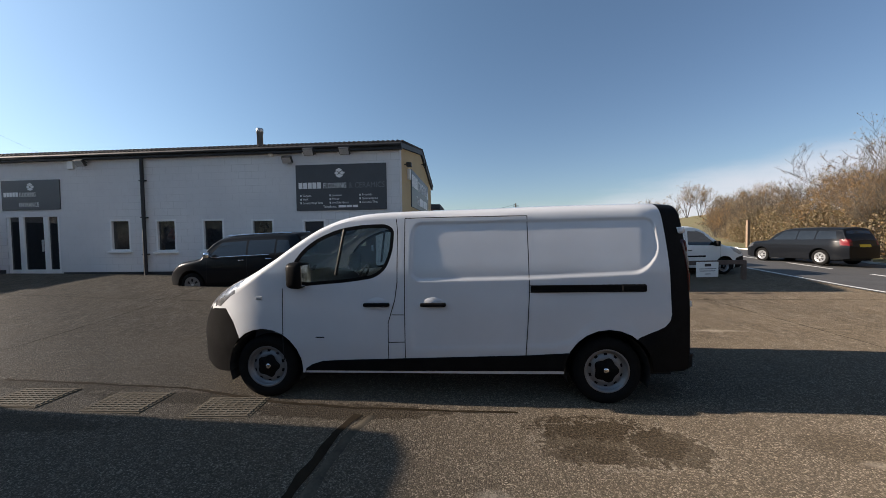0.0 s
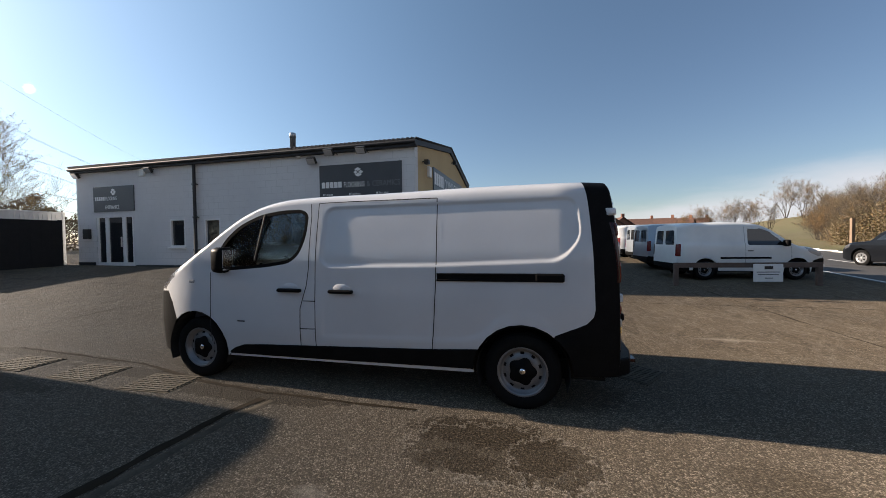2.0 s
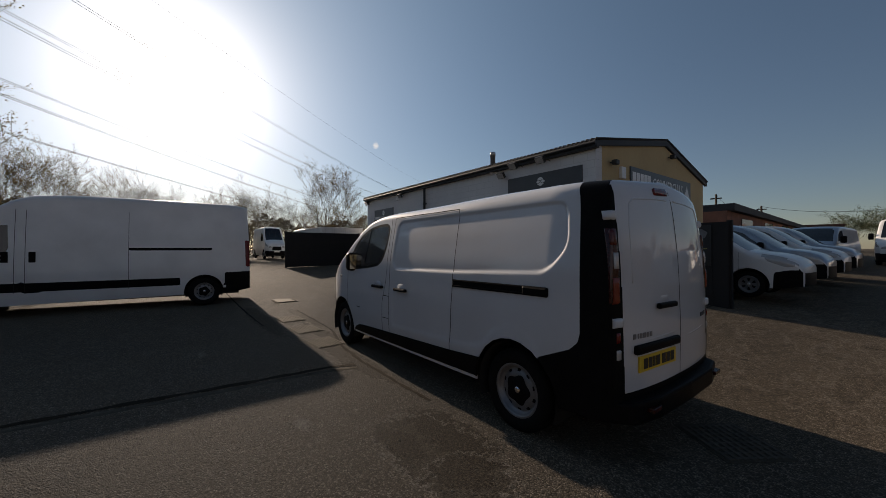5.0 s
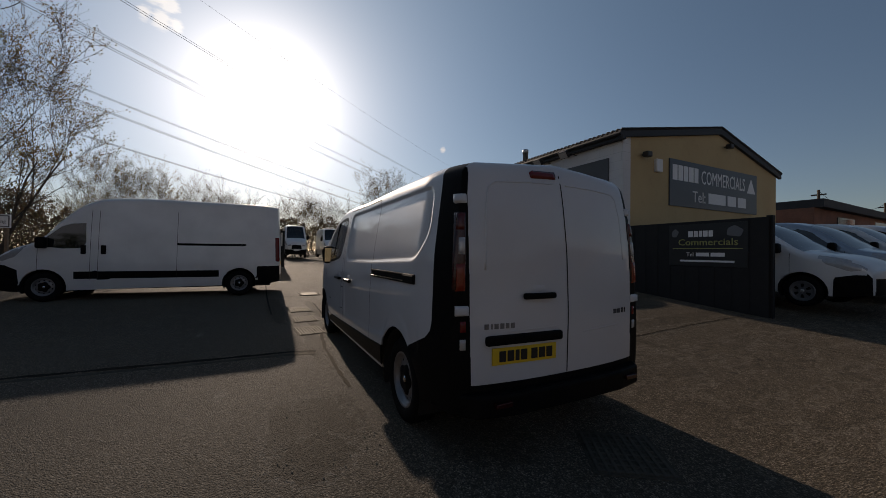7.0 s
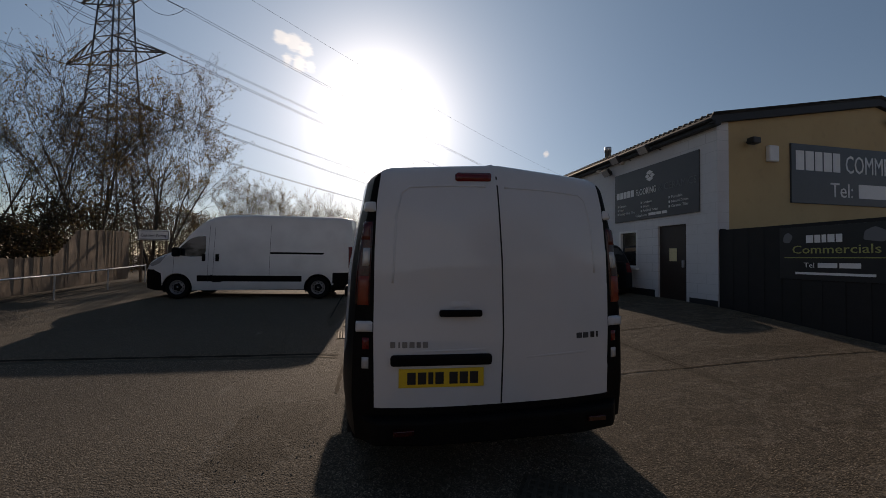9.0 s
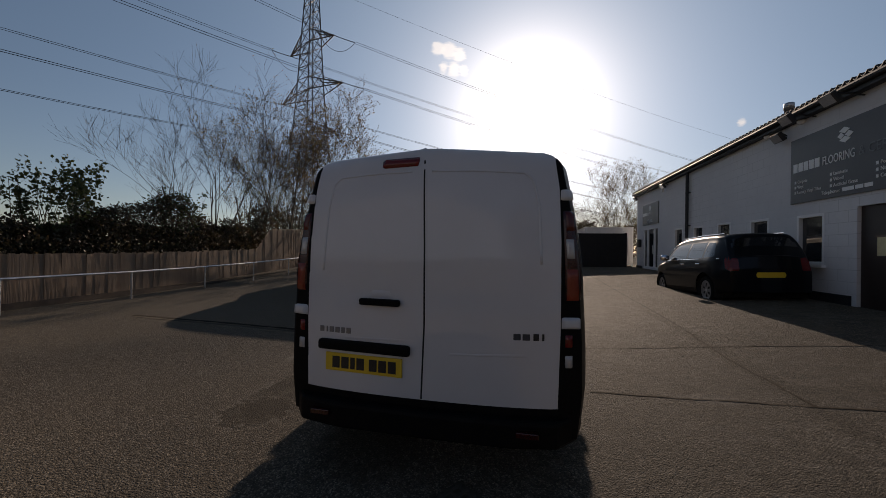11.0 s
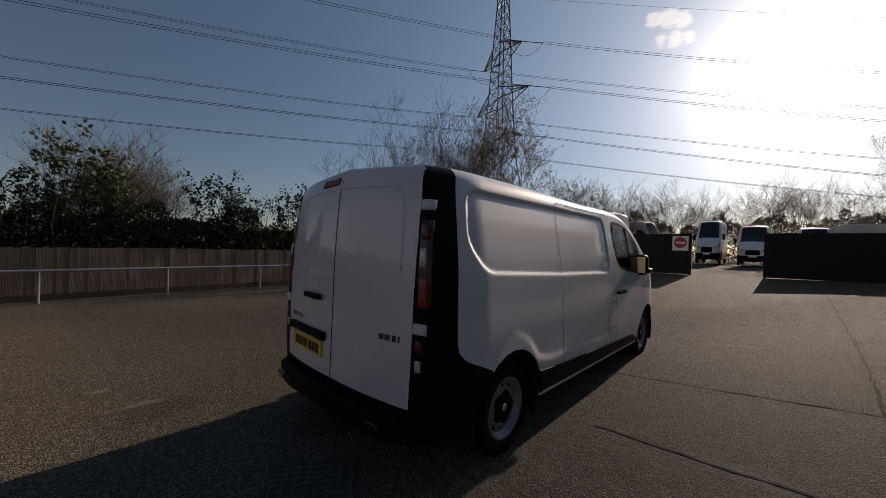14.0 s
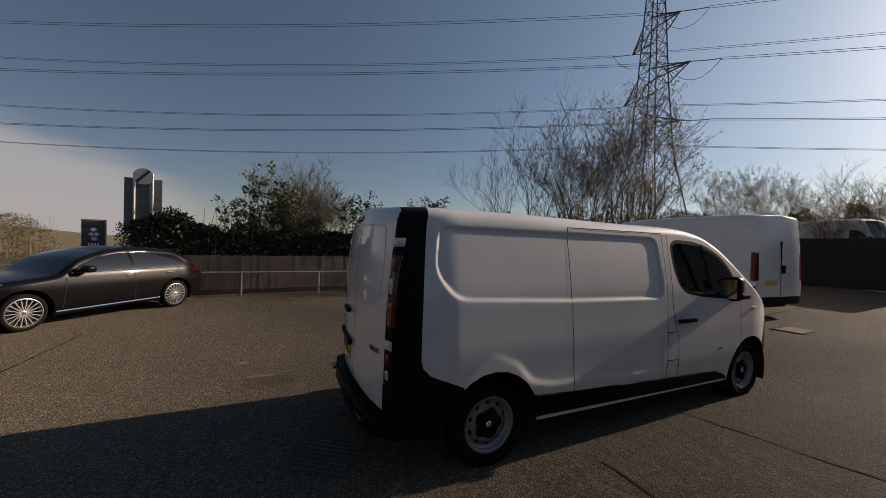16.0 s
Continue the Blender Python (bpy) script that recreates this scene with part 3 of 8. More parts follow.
def wheel_meshes(kind, radius, rim, width):
    """Tyre, rim and cap meshes of one kind of wheel, turned round y, its outer face towards -y."""
    key = (kind, radius, rim, width)
    if key in WHEELS:
        return WHEELS[key]
    h = width / 2
    tyre = lathe([(rim, -h * 0.8), (rim + 0.02, -h), (radius - 0.05, -h), (radius - 0.015, -h * 0.86), (radius, -h * 0.6), (radius - 0.006, -h * 0.3), (radius - 0.006, -h * 0.28), (radius, -h * 0.25), (radius, h * 0.25), (radius - 0.006, h * 0.28), (radius - 0.006, h * 0.3), (radius, h * 0.6), (radius - 0.015, h * 0.86), (radius - 0.05, h), (rim, h)], 48)
    n = 60
    if kind == "steel":
        prof = [(rim + 0.004, -h * 0.86), (rim - 0.012, -h * 0.9), (rim - 0.02, -h * 0.7), (rim - 0.035, -h * 0.45), (rim - 0.045, -h * 0.43), (rim - 0.066, -h * 0.53), (rim - 0.085, -h * 0.62), (rim * 0.45, -h * 0.66), (rim * 0.4, -h * 0.5), (0.03, -h * 0.5)]
        body = lathe(prof, n, skip=lambda i, k: i == 4 and k % 6 in (2, 3))
        cap = lathe([(0.001, -h * 0.74), (0.028, -h * 0.74), (0.032, -h * 0.7), (rim * 0.51, -h * 0.7), (rim * 0.55, -h * 0.6)], 50)
        for v in cap.verts:
            r_ = math.hypot(v.co.x, v.co.z)
            if r_ > 0.05:
                f_ = 1 + 0.09 * math.cos(5 * math.atan2(v.co.z, v.co.x))
                v.co.x, v.co.z = v.co.x * f_, v.co.z * f_
        badge = lathe([(0.001, -h * 0.79), (0.022, -h * 0.785), (0.026, -h * 0.74)], 20)
    elif kind == "spokes":
        body = bmesh.new()
        add_lathe(body, [(rim + 0.004, -h * 0.86), (rim - 0.01, -h * 0.92), (rim - 0.02, -h * 0.7), (rim - 0.022, 0.0)], n)
        for k in range(18):
            m = Matrix.Rotation(2 * math.pi * k / 18, 4, "Y")
            add_box(body, (0.03, -h * 0.8, -0.007), (rim - 0.012, -h * 0.62, 0.007), 0.0, m)
        cap = lathe([(0.001, -h * 0.84), (0.035, -h * 0.84), (0.05, -h * 0.7), (0.055, -h * 0.5)], 24)
        badge = lathe([(0.001, -h * 0.86), (0.02, -h * 0.86), (0.024, -h * 0.83)], 16)
    else:
        prof = [(rim + 0.004, -h * 0.86), (rim - 0.012, -h * 0.92), (rim - 0.03, -h * 0.8), (rim - 0.06, -h * 0.72), (rim * 0.35, -h * 0.82), (0.03, -h * 0.8)]
        body = lathe(prof, n, skip=lambda i, k: i == 3 and k % 10 in (3, 4, 5, 6))
        cap = lathe([(0.001, -h * 0.86), (0.03, -h * 0.86), (0.036, -h * 0.78)], 20)
        badge = None
    back = lathe([(rim - 0.02, -h * 0.1), (0.001, -h * 0.1)], 24)
    made = []
    for bm, mat, nm in ((tyre, M_RUBBER, "wheel"), (body, {"steel": M_STEEL, "spokes": M_ALLOY}.get(kind, M_STEEL), "rim"), (cap, M_PLASTIC if kind == "steel" else M_ALLOY, "hub_cap"), (badge, M_CHROME, "badge"), (back, M_SKIRT, "brake_drum")):
        if bm is None:
            continue
        me = bpy.data.meshes.new(nm)
        bm.to_mesh(me)
        bm.free()
        me.materials.append(mat)
        if nm in ("wheel", "hub_cap", "brake_drum") or kind != "spokes":
            me.polygons.foreach_set("use_smooth", [True] * len(me.polygons))
        made.append((nm, me))
    WHEELS[key] = made
    return made


def add_wheels(root, spec):
    for x in spec["axles"]:
        for s in (-1, 1):
            y = s * (spec["track"])
            tyre = None
            for nm, me in wheel_meshes(*spec["wheel"]):
                ob = new(nm, me)
                if tyre is None:
                    tyre = ob
                    ob.parent = root
                    ob.matrix_basis = pose(x, y, spec["wheel"][1] - 0.005, 0, 0, 0 if s < 0 else 180)
                else:
                    ob.parent = tyre


def vehicle(name, spec, m, label, category, group=""):
    root = thing(name, m, label, category, group)
    verts, out, surf, shear = shell(spec)
    mats = spec["mats"]
    for (zone, side), faces in out.items():
        mat = mats.get(zone, spec["paint"])
        if mat is None:
            continue
        info = spec.get("names", {}).get(zone, (zone, "", 0.0))
        sheet_part(info[0], verts, faces, mat, root, info[1], spec.get("solid", 0.0), info[2])
    if spec.get("seams"):
        for line in spec["seams"]:
            for s in (-1, 1):
                bm = bmesh.new()
                seam_strip(bm, surf, shear, line, s)
                part("panel_gap", bm, M_GAP, root, "dark gap between body panels")
    ax, R = spec["axles"], spec["arch"]
    bm = bmesh.new()
    for x in ax:
        for s in (-1, 1):
            yo = smooth_curve(spec["hw"], 0.5) - 0.03
            ring = []
            for k in range(17):
                a = math.pi * (k / 16 * 1.24 - 0.12)
                ring.append((x + R * math.cos(a), spec["wheel"][1] + R * math.sin(a)))
            lo = [bm.verts.new((u, s * yo, v)) for u, v in ring]
            hi = [bm.verts.new((u, s * (yo - 0.36), v)) for u, v in ring]
            for k in range(16):
                bm.faces.new((lo[k], lo[k + 1], hi[k + 1], hi[k]))
            bm.faces.new(hi)
    b = spec["belly"]
    add_box(bm, (b[0], -b[2], b[3]), (b[1], b[2], b[4]))
    part("underbody", bm, M_SKIRT, root, "black underbody and wheel housings")
    add_wheels(root, spec)
    return root, surf, shear


def arc_poly(x, z, r, n=24):
    return [(x + r * math.cos(2 * math.pi * k / n), z + r * math.sin(2 * math.pi * k / n)) for k in range(n)]


def grow(poly, d):
    """A polygon pushed out by d."""
    area = sum(a[0] * b[1] - b[0] * a[1] for a, b in zip(poly, poly[1:] + poly[:1]))
    s = 1 if area > 0 else -1
    out = []
    for i, p in enumerate(poly):
        a, b = Vector(poly[i - 1]), Vector(poly[(i + 1) % len(poly)])
        t = (b - a).normalized()
        out.append((p[0] + s * d * t.y, p[1] - s * d * t.x))
    return out


# the panel van that the camera goes round
VAN_WIN = rounded([(-1.47, 1.215), (-1.42, 1.36), (-1.33, 1.51), (-1.17, 1.645), (-0.93, 1.745), (-0.68, 1.782), (-0.46, 1.785), (-0.395, 1.75), (-0.405, 1.55), (-0.47, 1.38), (-0.57, 1.305), (-0.83, 1.265)], 0.09, 4)
VAN_COL = [(2.325, 2.12), (2.335, 1.43), (2.34, 0.9), (2.325, 0.84), (2.27, 0.785), (2.0, 0.67), (2.0, 0.1), (2.9, 0.1), (2.9, 2.12)]
VAN_SPEC = dict(
    x0=-2.66, x1=2.535, dx=0.014, nz=108, nr=8, nu=80, paint=M_WHITE, solid=0.012,
    hw=[(0.2, 0.93), (0.4, 0.955), (0.62, 0.975), (0.85, 0.972), (1.1, 0.96), (1.3, 0.95), (1.55, 0.915), (1.8, 0.87), (2.05, 0.825)],
    top=[(-2.66, 0.78), (-2.6, 0.9), (-2.45, 1.06), (-2.24, 1.18), (-1.92, 1.31), (-1.69, 1.44), (-1.4, 1.64), (-1.13, 1.8), (-0.86, 1.895), (-0.6, 1.935), (-0.3, 1.95), (0.5, 1.965), (1.6, 1.985), (2.3, 1.985), (2.6, 1.975)],
    bot=[(-2.66, 0.3), (-2.4, 0.24), (-2.1, 0.27), (-1.3, 0.285), (1.35, 0.31), (2.0, 0.33), (2.6, 0.36)],
    rad=[(-2.66, 0.14), (-2.3, 0.16), (-1.7, 0.08), (-1.0, 0.065), (-0.3, 0.08), (0.4, 0.12), (2.6, 0.12)],
    front_plan=(-1.75, 0.38, 2.3), rear_plan=(2.05, 0.085, 1.8), lean=[(0.9, 0.0), (1.3, 0.01), (1.6, 0.03), (1.75, 0.045), (1.88, 0.065), (1.98, 0.1), (2.02, 0.13)], lean_from=1.9,
    crown=0.035, front_bulge=0.05, rear_bulge=0.085,
    axles=(-1.75, 1.748), arch=0.4, track=0.815, wheel=("steel", 0.335, 0.215, 0.215), belly=(-2.3, 2.45, 0.72, 0.24, 0.42),
    relief=[(rounded([(-0.2, 1.3), (-0.17, 1.83), (2.23, 1.845), (2.255, 1.5), (2.08, 1.3), (0.99, 1.255), (-0.12, 1.235)], 0.11, 6), 0.014, 0.022, (3.0, 4.0)),
            (rounded([(2.2, 1.02), (2.2, 0.66), (2.12, 0.6), (2.03, 0.62), (1.93, 0.78), (1.75, 0.86), (1.57, 0.78), (1.42, 0.62), (1.2, 0.57), (-0.2, 0.53), (-0.2, 1.02)], 0.05, 4), 0.009, 0.06, (0.66, 1.0))],
    zones=[
        dict(name="arch", poly=arc_poly(-1.75, 0.335, 0.415)), dict(name="arch", poly=arc_poly(1.748, 0.335, 0.425)),
        dict(name="window", poly=VAN_WIN), dict(name="frame", poly=grow(VAN_WIN, 0.035)),
        dict(name="column", poly=VAN_COL),
        dict(name="cladding", poly=[(-1.34, 0.2), (-1.3, 0.335), (-1.24, 0.375), (-1.12, 0.415), (-0.9, 0.43), (0.95, 0.5), (1.42, 0.53), (1.42, 0.345), (-0.4, 0.32), (-1.3, 0.312)]),
        dict(name="headlight", poly=[(-2.52, 0.98), (-2.4, 1.09), (-2.2, 1.17), (-1.96, 1.28), (-2.08, 1.12), (-2.28, 0.965)]),
        dict(name="bumper", poly=[(-2.9, 0.93), (-2.4, 0.935), (-2.2, 0.95), (-2.1, 0.82), (-2.03, 0.66), (-2.0, 0.1), (-2.9, 0.1)]),
        dict(name="front_door", poly=[(-1.53, 0.3), (-1.53, 0.8), (-1.53, 1.19), (-1.45, 1.45), (-1.2, 1.7), (-0.95, 1.83), (-0.65, 1.87), (-0.35, 1.875), (-0.325, 1.75), (-0.325, 1.23), (-0.35, 1.05), (-0.42, 0.82), (-0.42, 0.3)]),
        dict(name="sliding_door", poly=[(-0.25, 0.3), (-0.25, 1.87), (0.985, 1.87), (0.99, 1.11), (0.95, 0.47), (0.94, 0.3)]),
    ],
    roof_zones=[("windscreen", [(-1.72, -0.1), (-1.72, 0.86), (-0.78, 0.72), (-0.78, -0.1)])],
    rear_zones=[
        ("brake_light", [(-0.285, 1.885), (-0.05, 1.895), (-0.05, 1.95), (-0.285, 1.94)], 0),
        ("column", [(-1.1, 0.3), (-0.765, 0.3), (-0.765, 0.55), (-0.775, 0.95), (-0.775, 1.45), (-0.765, 1.75), (-0.745, 1.9), (-0.73, 2.1), (-1.1, 2.1)], 0),
        ("column", [(1.1, 0.3), (0.765, 0.3), (0.765, 0.55), (0.775, 0.95), (0.775, 1.45), (0.765, 1.75), (0.745, 1.9), (0.73, 2.1), (1.1, 2.1)], 0),
        ("sill", [(-1.1, 0.2), (1.1, 0.2), (1.1, 0.52), (-1.1, 0.52)], 0),
        ("rear_door_near", [(-1.0, 0.3), (0.0, 0.3), (0.012, 0.95), (0.004, 1.4), (-0.02, 2.02), (-1.0, 2.02)], 0),
        ("rear_door_far", [(1.0, 0.3), (0.0, 0.3), (0.012, 0.95), (0.004, 1.4), (-0.02, 2.02), (1.0, 2.02)], 0),
    ],
    front_zones=[("grille", [(-1, 0.5), (1, 0.5), (1, 0.78), (-1, 0.78)], 0), ("bumper", [(-1, 0.1), (1, 0.1), (1, 0.5), (-1, 0.5)], 0)],
    per_side=("window", "frame", "column", "cladding", "headlight", "front_door", "sliding_door"),
    mats=dict(arch=None, window=M_GLASS, frame=M_PLASTIC, column=M_PLASTIC, cladding=M_PLASTIC, headlight=M_HEADL, bumper=M_PLASTIC, windscreen=M_GLASS, brake_light=M_RED, sill=M_PLASTIC, grille=M_PLASTIC, reserve=M_PLASTIC),
    names=dict(
        window=("side_window", "clear cab side glass", 0), frame=("window_frame", "black window surround", 0), column=("rear_corner_trim", "black rear corner trim", 0),
        cladding=("side_cladding", "black lower side cladding", 0.6), bumper=("front_bumper", "black plastic front bumper", 0), brake_light=("brake_light", "dark red high brake light", 0.5),
        rear_door_near=("rear_door", "", 0), rear_door_far=("rear_door", "", 0), sill=("rear_sill", "black rear sill", 0)),
    seams=[
        [(-1.53, 0.42), (-1.53, 0.8), (-1.53, 1.17)],
        [(-0.34, 1.87), (-0.325, 1.75), (-0.325, 1.23), (-0.35, 1.05), (-0.42, 0.82), (-0.425, 0.33)],
        [(-0.25, 0.33), (-0.25, 1.1), (-0.25, 1.87)], [(-0.25, 1.875), (0.2, 1.88), (0.985, 1.88)],
        [(0.985, 1.88), (0.99, 1.4), (0.99, 1.11), (0.97, 0.75), (0.95, 0.47), (0.93, 0.34)],
        [(-0.42, 0.62), (-0.25, 0.625)], [(-0.385, 0.9), (-0.25, 0.9)],
    ],
)

# ---- ground ----
def ground_z(x, y):
    """The yard is flat round the van and rises gently towards the building, the north and the far end."""
    north = interp([(-40, 0.8), (-16, 0.62), (-13, 0.6), (-8.6, 0.53), (-3, 0.45), (-1.7, 0.42), (1.3, 0.17), (4.0, 0.0)], x)
    south = interp([(-60, 0.8), (-22, 0.6), (-16.5, 0.5), (-14, 0.36), (-8, 0.11), (-5, 0.03), (-3, 0.0)], x)
    t = sstep(4.5, 11.6, y)
    return south * (1 - t) + north * t + interp([(-5, 0.0), (0, 1.0)], x) * interp([(11.0, 0.0), (40.0, 0.75), (60.0, 0.9)], y)


def axis_steps(near, far, fine, reach):
    out = [near + fine * k for k in range(int((far - near) / fine) + 1)]
    d, a, b = fine, out[0], out[-1]
    while a > -reach or b < reach:
        d *= 1.35
        a, b = a - d, b + d
        out = [a] + out + [b]
    return out


M_TARMAC, n, l, p = nodes_of("worn_yard_surface")
big = noise_node(n, l, 0.35, 6, 0.6, dist=0.4)
mid = noise_node(n, l, 2.6, 6, 0.65)
blot = noise_node(n, l, 9.0, 5, 0.7)
agg = noise_node(n, l, 55.0, 3, 0.65)
fine = noise_node(n, l, 170.0, 2, 0.6)
gtc = n.new("ShaderNodeTexCoord")
peb = n.new("ShaderNodeTexVoronoi")
peb.inputs["Scale"].default_value, peb.inputs["Randomness"].default_value = 92.0, 1.0
warp = mixc(n, l, 0.012, gtc.outputs["Object"], agg.outputs["Color"], "ADD")
l.new(warp, peb.inputs["Vector"])
pick = n.new("ShaderNodeSeparateColor")
l.new(peb.outputs["Color"], pick.inputs[0])
tone = ramp(n, l, big.outputs["Fac"], [(0.3, (0.105, 0.089, 0.071)), (0.55, (0.149, 0.127, 0.099)), (0.75, (0.192, 0.162, 0.129))])
tone = mixc(n, l, ramp(n, l, mid.outputs["Fac"], [(0.4, (0.0, 0.0, 0.0)), (0.72, (0.65, 0.65, 0.65))]), tone, (0.083, 0.068, 0.051))
tone = mixc(n, l, ramp(n, l, blot.outputs["Fac"], [(0.5, (0.0, 0.0, 0.0)), (0.7, (0.45, 0.45, 0.45))]), tone, (0.220, 0.185, 0.142))
# exposed aggregate: pale and dark pebbles in a dark binder
stone = ramp(n, l, pick.outputs[0], [(0.0, (0.050, 0.042, 0.033)), (0.35, (0.109, 0.093, 0.074)), (0.7, (0.208, 0.181, 0.146)), (0.93, (0.373, 0.326, 0.262)), (1.0, (0.462, 0.402, 0.340))])
gap = ramp(n, l, peb.outputs["Distance"], [(0.0, (0, 0, 0)), (0.42, (0, 0, 0)), (0.7, (0.85, 0.85, 0.85))])
stone = mixc(n, l, gap, stone, (0.038, 0.033, 0.025))
bare = ramp(n, l, mid.outputs["Fac"], [(0.3, (0.85, 0.85, 0.85)), (0.66, (0.5, 0.5, 0.5))])
tone = mixc(n, l, bare, tone, stone)
tone = mixc(n, l, ramp(n, l, fine.outputs["Fac"], [(0.34, (0.5, 0.5, 0.5)), (0.48, (0, 0, 0))]), tone, (0.050, 0.042, 0.033))
# fine pale scrapes and cracks that run across the yard
cmap = n.new("ShaderNodeMapping")
cmap.inputs["Scale"].default_value = (1.9, 0.8, 1.0)
cmap.inputs["Rotation"].default_value = (0, 0, 0.12)
l.new(gtc.outputs["Object"], cmap.inputs["Vector"])
crk = n.new("ShaderNodeTexNoise")
crk.inputs["Scale"].default_value, crk.inputs["Detail"].default_value, crk.inputs["Roughness"].default_value = 1.0, 7.0, 0.62
l.new(cmap.outputs["Vector"], crk.inputs["Vector"])
gsep = n.new("ShaderNodeSeparateXYZ")
l.new(gtc.outputs["Object"], gsep.inputs[0])
slab = n.new("ShaderNodeMapRange")
slab.inputs[1].default_value, slab.inputs[2].default_value = 5.2, 6.6
l.new(gsep.outputs["Y"], slab.inputs[0])


def on_slab(fac):
    k = n.new("ShaderNodeMath")
    k.operation = "MULTIPLY"
    l.new(fac, k.inputs[0])
    l.new(slab.outputs[0], k.inputs[1])
    return k.outputs[0]


tone = mixc(n, l, on_slab(ramp(n, l, crk.outputs["Fac"], [(0.485, (0, 0, 0)), (0.505, (0.3, 0.3, 0.3)), (0.52, (0, 0, 0))])), tone, (0.317, 0.292, 0.257))
tone = mixc(n, l, on_slab(ramp(n, l, crk.outputs["Fac"], [(0.55, (0, 0, 0)), (0.567, (0.5, 0.5, 0.5)), (0.584, (0, 0, 0))])), tone, (0.034, 0.030, 0.025))
tone = mixc(n, l, slab.outputs[0], tone, (0.84, 0.82, 0.79), "MULTIPLY")
tone = mixc(n, l, on_slab(ramp(n, l, blot.outputs["Fac"], [(0.33, (0.75, 0.75, 0.75)), (0.42, (0, 0, 0))])), tone, (0.043, 0.038, 0.032))
# crumbled brown patches and dirt along the old joints, each with its own ragged outline
dome = ramp(n, l, peb.outputs["Distance"], [(0.0, (1, 1, 1)), (0.75, (0, 0, 0))])
hgt = mixc(n, l, 0.35, dome, fine.outputs["Fac"])
for cx, cy, rx, ry, amount in ((1.45, 3.62, 0.62, 0.22, 1.0), (1.55, 3.4, 0.62, 0.36, 0.65), (1.98, 3.35, 0.3, 0.3, 0.7), (1.3, 3.22, 0.35, 0.14, 0.75), (-0.9, 3.8, 1.1, 0.17, 0.85), (-2.6, 4.0, 1.3, 0.14, 0.75), (-4.4, 4.2, 1.2, 0.14, 0.7), (-4.6, 3.4, 1.9, 0.2, 0.6), (3.3, 3.4, 0.35, 0.25, 0.4), (2.2, 4.5, 0.5, 0.35, 0.5), (-0.6, 8.0, 2.6, 0.14, 0.55), (0.6, 9.6, 0.2, 2.0, 0.4)):
    mp = n.new("ShaderNodeMapping")
    mp.inputs["Location"].default_value = (-cx / rx, -cy / ry, 0)
    mp.inputs["Scale"].default_value = (1 / rx, 1 / ry, 0)
    l.new(gtc.outputs["Object"], mp.inputs["Vector"])
    ln = n.new("ShaderNodeVectorMath")
    ln.operation = "LENGTH"
    l.new(mp.outputs["Vector"], ln.inputs[0])
    ad = n.new("ShaderNodeMath")
    ad.operation = "ADD"
    wob = n.new("ShaderNodeMath")
    wob.operation = "MULTIPLY_ADD"
    wob.inputs[1].default_value, wob.inputs[2].default_value = 1.6, -0.8
    l.new(blot.outputs["Fac"], wob.inputs[0])
    l.new(ln.outputs["Value"], ad.inputs[0])
    l.new(wob.outputs[0], ad.inputs[1])
    mask = ramp(n, l, ad.outputs[0], [(0.86, (amount,) * 3), (0.97, (0, 0, 0))])
    if cx in (1.55, 1.98):
        tone = mixc(n, l, ramp(n, l, ad.outputs[0], [(0.9, (0, 0, 0)), (0.99, (0.85, 0.85, 0.85)), (1.08, (0, 0, 0))]), tone, (0.288, 0.262, 0.228))
    crumb = ramp(n, l, agg.outputs["Fac"], [(0.35, (0.013, 0.010, 0.007)), (0.5, (0.036, 0.028, 0.018)), (0.65, (0.115, 0.092, 0.066))])
    tone = mixc(n, l, mask, tone, crumb)
for cx, cy, rx, ry in ((0.55, 2.72, 0.3, 0.16), (3.4, 3.2, 0.5, 0.12), (3.65, 2.6, 0.22, 0.14), (-2.4, 2.2, 0.5, 0.1), (4.6, 6.9, 1.2, 0.18), (0.9, 7.2, 0.25, 0.9)):
    mp = n.new("ShaderNodeMapping")
    mp.inputs["Location"].default_value = (-cx / rx, -cy / ry, 0)
    mp.inputs["Scale"].default_value = (1 / rx, 1 / ry, 0)
    l.new(gtc.outputs["Object"], mp.inputs["Vector"])
    ln = n.new("ShaderNodeVectorMath")
    ln.operation = "LENGTH"
    l.new(mp.outputs["Vector"], ln.inputs[0])
    ad = n.new("ShaderNodeMath")
    ad.operation = "ADD"
    l.new(ln.outputs["Value"], ad.inputs[0])
    l.new(blot.outputs["Fac"], ad.inputs[1])
    tone = mixc(n, l, ramp(n, l, ad.outputs[0], [(0.6, (0.55, 0.55, 0.55)), (1.2, (0, 0, 0))]), tone, (0.288, 0.262, 0.228))
# browner tone, strongest in ragged drifts, and darker at the low points of the grit
grit = noise_node(n, l, 26.0, 4, 0.7)
drift = noise_node(n, l, 0.8, 5, 0.65, dist=0.6)
tone = mixc(n, l, ramp(n, l, drift.outputs["Fac"], [(0.35, (0.55, 0.55, 0.55)), (0.65, (1, 1, 1))]), tone, (1.0, 0.955, 0.89), "MULTIPLY")
tone = mixc(n, l, ramp(n, l, grit.outputs["Fac"], [(0.36, (0.6, 0.6, 0.6)), (0.5, (0, 0, 0))]), tone, (0.052, 0.043, 0.033))
l.new(tone, p.inputs["Base Color"])
p.inputs["Roughness"].default_value = 0.85
p.inputs["Diffuse Roughness"].default_value = 1.0
p.inputs["Specular IOR Level"].default_value = 0.1
bump(n, l, p, mixc(n, l, 0.5, mixc(n, l, 0.25, hgt, blot.outputs["Fac"]), grit.outputs["Fac"]), 0.9, 0.022)

